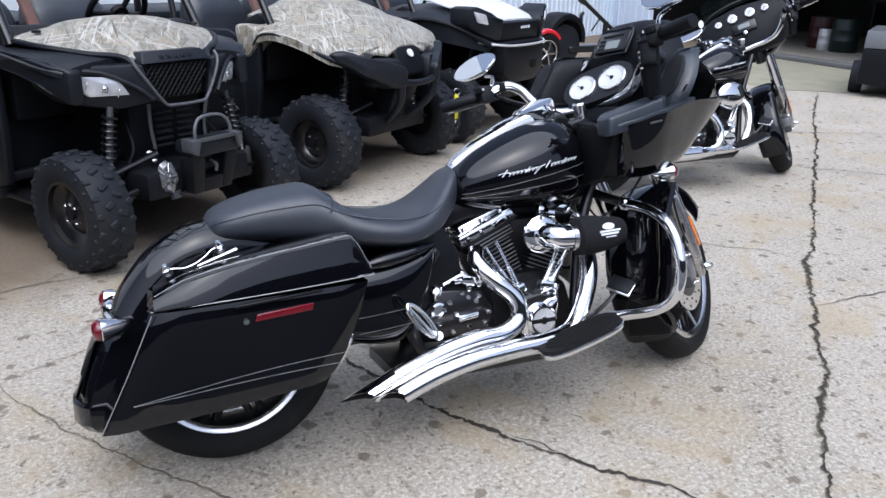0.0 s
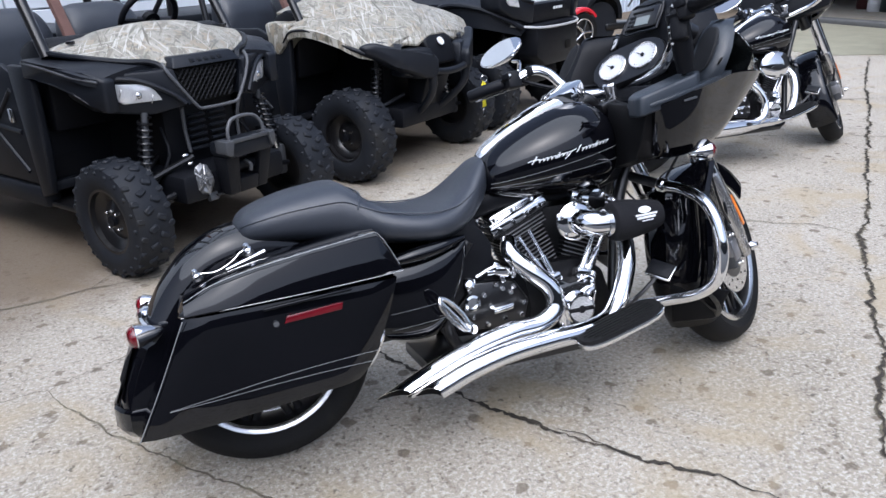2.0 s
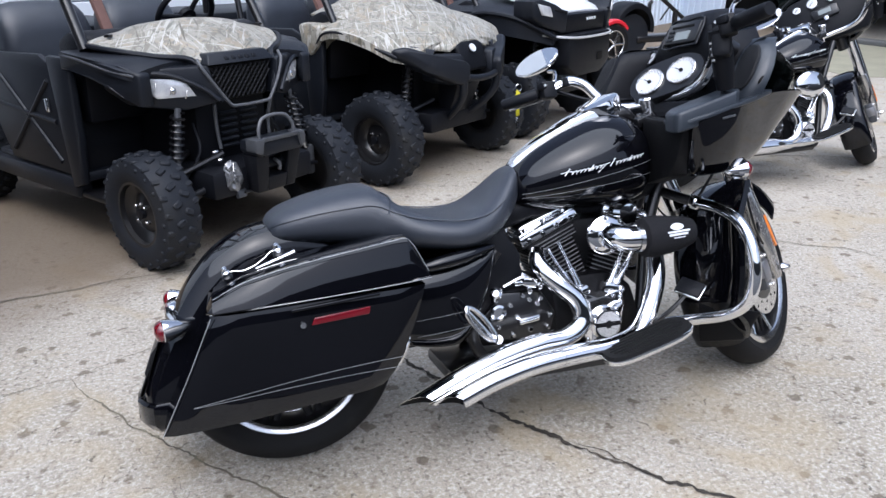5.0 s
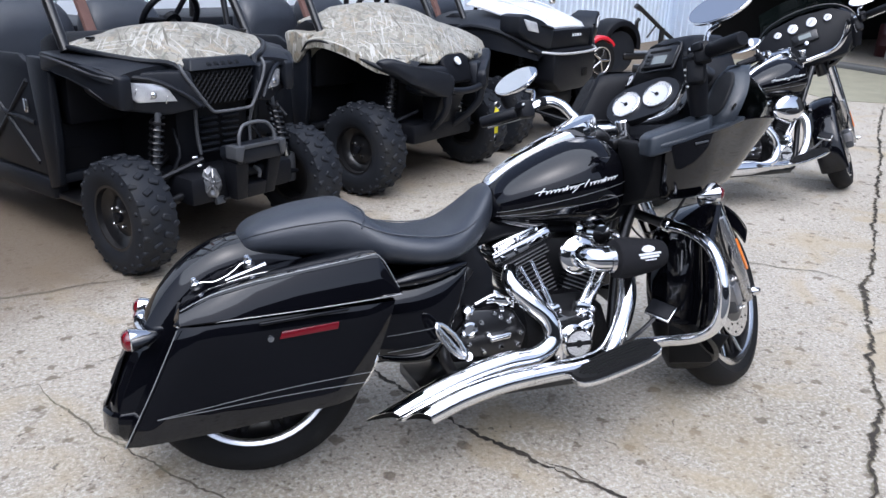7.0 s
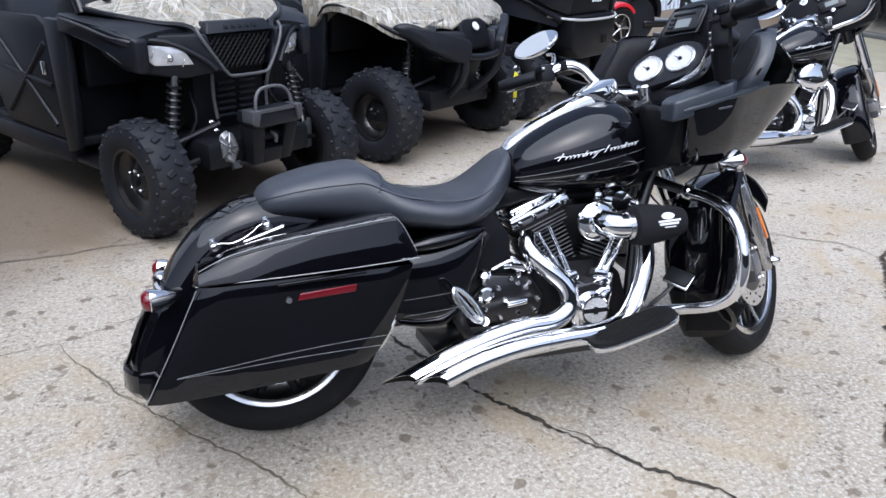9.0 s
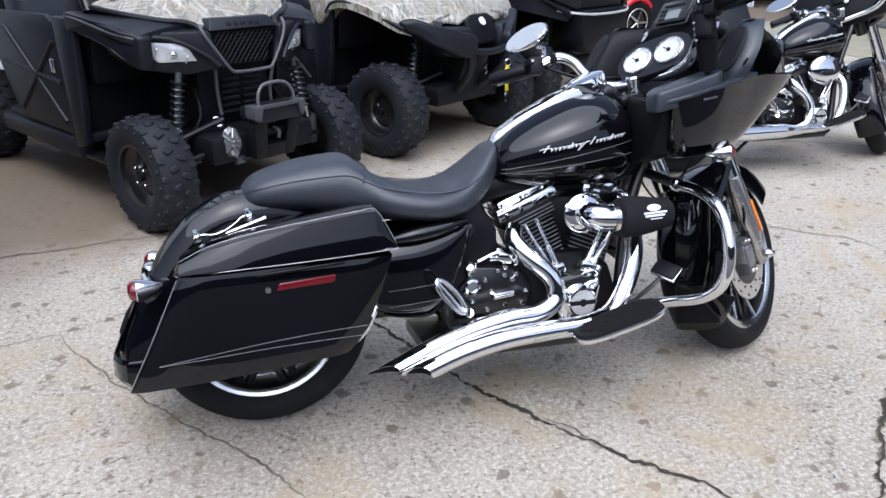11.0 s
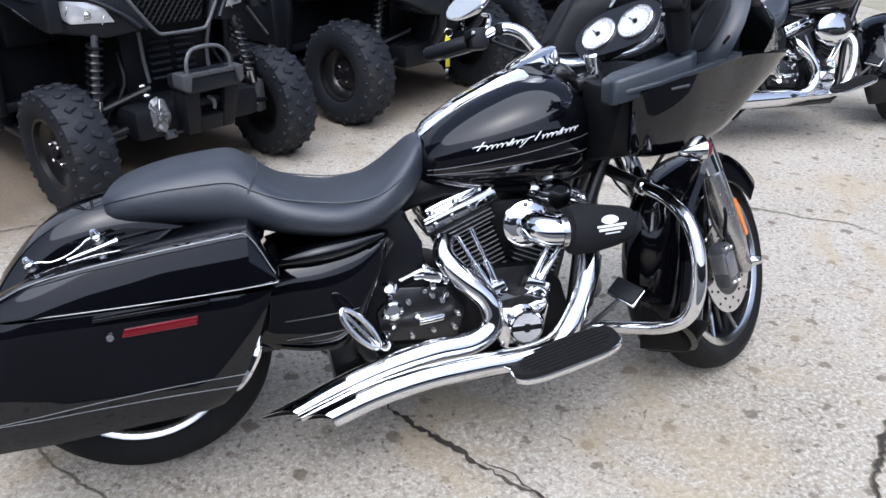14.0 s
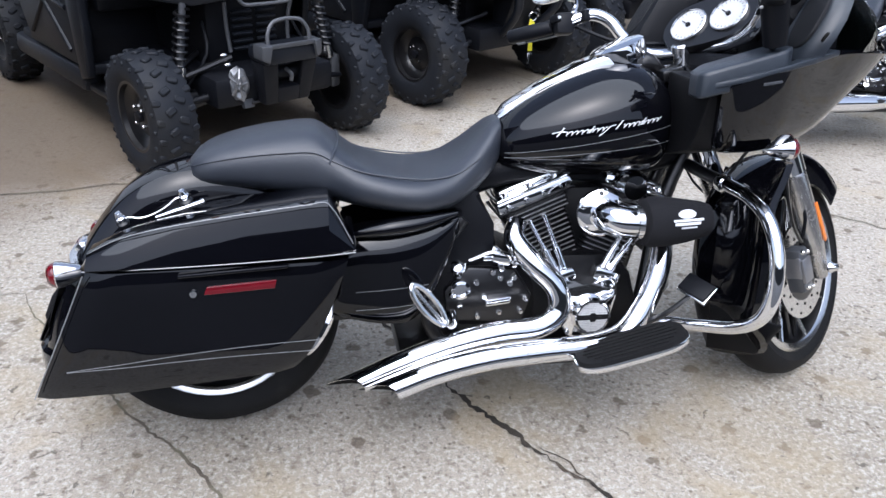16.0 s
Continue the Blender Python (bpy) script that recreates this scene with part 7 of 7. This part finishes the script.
            part("cheek", plate([(s * 0.32, 0.80), (s * 0.34, 0.64), (s * 0.20, 0.60), (s * 0.13, 0.66), (s * 0.16, 0.80)], 0.12, lambda a, b: 0.36 - 0.5 * (abs(a) - 0.13), 0.025, axis="x"), GREYP, car)
        nose = part("nose", plate([(-0.15, 0.84), (-0.13, 0.68), (0.13, 0.68), (0.15, 0.84), (0.08, 0.875), (-0.08, 0.875)], 0.12, lambda a, b: 0.335 - 0.6 * max(0, b - 0.74), 0.025, axis="x", seg=3), MATTE, car, "black nose panel with a round white badge")
        part("badge", lathe([(0.028, -0.004), (0.028, 0.004), (0.0005, 0.004)], Matrix.Translation((0.292, 0, 0.82)) @ pose(0, 0, 0, 0, 58, 0), 18), DECAL, nose)
        part("bumper", tube([(0.36, -0.20, 0.66), (0.375, -0.10, 0.645), (0.38, 0, 0.64), (0.375, 0.10, 0.645), (0.36, 0.20, 0.66)], 0.022, 10, 4), GREYP, car, "black tube bumper")
        part("skid_plate", plate([(-0.13, 0.60), (-0.11, 0.32), (0.11, 0.32), (0.13, 0.60)], 0.1, lambda a, b: 0.16 + 0.4 * (b - 0.32), 0.015, axis="x"), MATTE, car)
    else:
        skin([(-0.5, 0.40, 1.11, 1.17), (-0.35, 0.43, 1.10, 1.16), (-0.15, 0.45, 1.06, 1.12), (0.1, 0.44, 1.0, 1.055), (0.2, 0.41, 0.97, 1.0), (0.23, 0.38, 0.95, 0.965)], "hood", WHITEP, car, "plain white hood", 1.2)
        skin([(-0.66, 0.68, 0.95, 1.05), (-0.3, 0.70, 0.97, 1.04), (0.0, 0.66, 0.93, 1.0), (0.15, 0.58, 0.90, 0.96), (0.26, 0.46, 0.86, 0.92)], "front_body", GREYP, car, "charcoal plastic front fenders", 2.2, thick=0.14)
        for s in (-1, 1):
            part("lamp_panel", plate([(s * 0.68, 1.06), (s * 0.67, 0.93), (s * 0.55, 0.86), (s * 0.36, 0.80), (s * 0.34, 0.96), (s * 0.46, 1.03), (s * 0.60, 1.075)], 0.02, lambda a, b: 0.34 - 0.35 * (abs(a) - 0.3), 0.02, axis="x"), GREYP, car)
            part("headlamp", plate([(s * 0.645, 1.04), (s * 0.60, 0.955), (s * 0.50, 0.935), (s * 0.53, 1.015)], 0.1, lambda a, b: 0.352 - 0.35 * (abs(a) - 0.3), 0.008, axis="x"), LAMP, car, "clear headlamp")
        for s in (-1, 1):
            part("arch_lip", tube([(-0.46, s * 0.69, 0.72), (-0.42, s * 0.705, 0.88), (-0.28, s * 0.71, 0.96), (0.0, s * 0.67, 0.94), (0.18, s * 0.58, 0.86), (0.28, s * 0.46, 0.78)], 0.02, 8, 4), GREYP, car)
            part("lamp_brow", tube([(0.16, s * 0.60, 0.985), (0.27, s * 0.47, 0.99), (0.315, s * 0.36, 0.965)], 0.014, 8, 3), MATTE, car)
            part("hood_crease", tube([(-0.45, s * 0.2, 1.172), (-0.1, s * 0.22, 1.118), (0.18, s * 0.2, 1.012)], 0.006, 6, 3), WHITEP, car)
        gr = part("grille", plate([(-0.35, 0.95), (-0.33, 0.80), (0.33, 0.80), (0.35, 0.95)], 0.1, 0.30, 0.02, axis="x"), MATTE, car, "black grille panel")
        for k in range(4):
            part("raised_bar", box((0.004, 0.03, 0.022), pose(0.302, 0.02 + 0.042 * k, 0.90), 0.002), DECAL, gr)
        bp = part("bumper", plate([(-0.36, 0.80), (-0.36, 0.55), (-0.2, 0.46), (0.2, 0.46), (0.36, 0.55), (0.36, 0.80)], 0.15, 0.36, 0.03, axis="x"), MATTE, car, "black steel bumper")
        part("bumper_rail", tube([(0.2, -0.52, 0.80), (0.34, -0.38, 0.78), (0.38, -0.2, 0.77), (0.38, 0.2, 0.77), (0.34, 0.38, 0.78), (0.2, 0.52, 0.80)], 0.010, 8, 3), SATIN, bp)
        part("winch_opening", box((0.02, 0.09, 0.07), pose(0.361, 0.16, 0.60), 0.01), DARKHOLE, bp)
        part("side_mirror", box((0.03, 0.08, 0.12), pose(-0.25, 0.62, 1.17), 0.015), CHROME, car)
    return car


def in_row(x, y, turn):
    """A vehicle with its front axle's middle at x, y; turn: the axle's direction."""
    return Matrix.Translation((x, y, 0)) @ pose(0, 0, 0, 0, 0, turn - 90)


side_by_side("black side-by-side with a camouflage hood and grey bumper", in_row(-0.02, 1.96, 35), "pick")
side_by_side("side-by-side with camouflage hood and fenders, black nose", in_row(1.35, 3.02, 35), "camo")
side_by_side("black side-by-side with a white hood and steel bumper", in_row(2.68, 4.03, 35), "white")


# ---- small things and what stands at the back of the yard ----
tag = thing("key_tag", "yellow key tag hanging from the motorcycle's handlebar grip", "key tag", Matrix.Translation((0.862, 0.475, 0.858)) @ Matrix.Diagonal((0.8, 0.8, 0.8, 1)))
part("tag_card", plate([(-0.016, 0.045), (0.016, 0.04), (0.012, 0.085), (-0.004, 0.098)], 0.002, -0.002, 0.001), YELLOW, tag)
part("tag_strip", plate([(-0.004, -0.015), (0.012, -0.012), (0.008, 0.046), (-0.004, 0.046)], 0.0015, -0.0015, 0.0005), YELLOW, tag)
part("key", plate([(-0.002, -0.06), (0.006, -0.06), (0.009, -0.02), (-0.005, -0.02)], 0.0012, -0.0012, 0.0005), DULL_CHROME, tag)
part("key_ring", tube([(0.004 + 0.014 * math.cos(a), 0.0, 0.105 + 0.014 * math.sin(a)) for a in (2 * math.pi * k / 16 for k in range(17))], 0.0016, 5, 1), DULL_CHROME, tag)

TRAILER = material("grey_trailer_paint", (0.085, 0.09, 0.098), 0.5, vary=0.15, scale=12)
trailer = thing("utility_trailer", "dark grey box trailer parked before the workshop", "trailer", Matrix.Translation((8.9, 4.62, 0)) @ pose(0, 0, 0, 0, 0, 35))
part("trailer_box", box((1.5, 1.1, 0.42), pose(0, 0, 0.36), 0.02), MATTE, trailer)
part("trailer_lid", plate([(-0.75, 0.575), (-0.66, 0.78), (0.66, 0.78), (0.75, 0.575)], -0.55, 0.55, 0.015), TRAILER, trailer, "grey sloping lid")
part("trailer_rail", tube([(-0.77, -0.56, 0.57), (0.77, -0.56, 0.57)], 0.014, 8, 1), GREYP, trailer)
for s in (-1, 1):
    part("trailer_wheel", lathe([(0.0005, -0.06), (0.1, -0.06), (0.19, -0.07), (0.2, 0), (0.19, 0.07), (0.1, 0.06), (0.0005, 0.06)], pose(-0.3, s * 0.58, 0.2, 90), 22), DUSTY, trailer)

wheeler = thing("quad_bike", "red and black quad bike with a bright wheel rim", "quad bike", Matrix.Translation((5.05, 7.75, 0)) @ pose(0, 0, 0, 0, 0, 15))
for x, s in ((0.0, -1), (0.0, 1), (-1.15, -1), (-1.15, 1)):
    w = part("quad_tyre", lathe([(0.17, -0.06), (0.25, -0.07), (0.275, 0), (0.25, 0.07), (0.17, 0.06)], pose(x, s * 0.40, 0.275, 90), 28, caps=False), RUBBER, wheeler)
    part("quad_rim", lathe([(0.185, -0.055), (0.165, -0.06), (0.155, -0.03), (0.0005, -0.02)], pose(x, s * 0.40, 0.275, -90 if s < 0 else 90), 24, caps=False), FRAME, w)
    for k in range(5):
        a = 2 * math.pi * k / 5
        part("rim_spoke", tube([(x, s * 0.455, 0.275), (x + 0.165 * math.cos(a), s * 0.455, 0.275 + 0.165 * math.sin(a))], 0.017, 6, 1), DULL_CHROME, w)
    part("rim_lip", tube([(x + 0.18 * math.cos(a), s * 0.455, 0.275 + 0.18 * math.sin(a)) for a in (2 * math.pi * k / 24 for k in range(25))], 0.011, 6, 1), DULL_CHROME, w)
    part("quad_fender", arc_shell(x, 0.275, 0.29, 40, 150, [(s * 0.40 + a, b) for a, b in fender_section(0.07, 0.01)], 12), REDP, wheeler, "red plastic fender")
part("quad_body", body([(-1.5, 0.4, 0.6, 0.15), (-1.0, 0.35, 0.72, 0.22), (-0.5, 0.3, 0.66, 0.18), (-0.1, 0.3, 0.72, 0.2), (0.1, 0.35, 0.6, 0.14)], 2.6, 24, 16), MATTE, wheeler)

loader = thing("garden_tractor", "black wheel arch and low body of a parked machine", "machine", Matrix.Translation((5.75, 8.0, 0)) @ pose(0, 0, 0, 0, 0, 10))
part("arch", arc_shell(0, 0.42, 0.33, -10, 190, fender_section(0.2, 0.05), 18), MATTE, loader)
part("machine_wheel", lathe([(0.12, -0.12), (0.30, -0.13), (0.32, 0), (0.30, 0.13), (0.12, 0.12)], pose(0, 0, 0.32, 90), 28), DUSTY, loader)
part("machine_body", box((1.3, 0.3, 0.10), pose(0.75, 0, 0.26), 0.03, seg=3), FRAME, loader)
part("machine_post", tube([(0.42, 0, 0.5), (0.40, 0, 0.74), (0.44, 0, 0.78)], 0.03, 8, 2), FRAME, loader)
boom = thing("hoist", "black folding hoist arm standing before the sheet-metal wall", "hoist", Matrix.Translation((6.55, 8.0, 0)))
part("hoist_base", box((0.7, 0.3, 0.12), pose(0, 0, 0.06), 0.02), FRAME, boom)
part("hoist_post", tube([(0.0, 0, 0.1), (0.0, 0, 0.66)], 0.04, 10, 1), FRAME, boom)
part("hoist_arm", tube([(-0.46, -0.05, 0.95), (0.05, 0, 0.60), (0.3, 0.02, 0.44)], [0.032, 0.028, 0.03], 10, 1), FRAME, boom)
part("hoist_strut", tube([(-0.26, -0.02, 0.52), (-0.12, -0.01, 0.70)], 0.014, 8, 1), FRAME, boom)
part("hoist_tip", box((0.12, 0.08, 0.07), pose(-0.48, -0.05, 0.95, 0, 30, 0), 0.015), FRAME, boom)

GREENP = material("green_plastic_bin", (0.004, 0.014, 0.012), 0.45, vary=0.15, scale=10)
BLUEP = material("blue_tarpaulin", (0.012, 0.045, 0.22), 0.5, bump=0.4, scale=10, vary=0.2)


def drum(name, label, x, y, r, h, mat):
    d = thing(name, label, "barrel", Matrix.Translation((x, y, 0)))
    part("shell", lathe([(r * 0.95, 0), (r, 0.02), (r, h * 0.33), (r * 1.03, h * 0.35), (r, h * 0.37), (r, h * 0.66), (r * 1.03, h * 0.68), (r, h * 0.70), (r, h - 0.02), (r * 0.96, h)], None, 20), mat, d)
    part("lid", lathe([(r * 0.9, h), (r * 0.9, h + 0.015), (0.001, h + 0.02)], None, 20), MATTE, d)


drum("steel_drum", "dull red steel drum inside the workshop", 13.2, 9.85, 0.28, 0.62, material("dull_red_drum", (0.04, 0.006, 0.007), 0.5, vary=0.2, scale=10))
drum("rubbish_bin", "dark green plastic rubbish bin in the workshop", 12.9, 9.05, 0.26, 0.62, GREENP)
drum("white_jug", "white plastic jug on the workshop floor", 12.7, 9.35, 0.12, 0.42, SATIN)
tarp = thing("tarpaulin_bundle", "bundle under a blue tarpaulin in the workshop", "tarpaulin", Matrix.Translation((13.6, 7.75, 0)))
tb = body([(-0.5, 0.0, 0.5, 0.4), (-0.3, 0.0, 0.78, 0.5), (0.1, 0.0, 0.7, 0.55), (0.5, 0.0, 0.55, 0.4)], 3.2, 30, 12)
for v in tb.verts:
    v.co += 0.05 * noise.noise_vector(v.co * 4)
    v.co.z = max(0.0, v.co.z)
part("tarpaulin", tb, BLUEP, tarp)
bench = thing("work_bench", "cluttered dark work bench at the workshop's back", "work bench", Matrix.Translation((15.5, 8.5, 0)))
part("bench_top", box((0.7, 4.0, 0.06), pose(0, 0, 0.9), 0.01), FRAME, bench)
for y in (-1.9, 0, 1.9):
    part("bench_leg", box((0.6, 0.08, 0.87), pose(0, y, 0.435), 0.01), FRAME, bench)
rnd = random.Random(4)
for k in range(9):
    h = rnd.uniform(0.12, 0.4)
    c = thing("parts_carton", "small carton of parts on the work bench", "carton", Matrix.Translation((15.4 + rnd.uniform(-0.15, 0.15), 6.8 + 0.42 * k, 0.93)) @ pose(0, 0, 0, 0, 0, rnd.uniform(-20, 20)), "cartons on the bench")
    part("carton", box((0.25, 0.3, h), pose(0, 0, h / 2), 0.006), rnd.choice([WHITEP, SATIN, BELT, MATTE]), c)
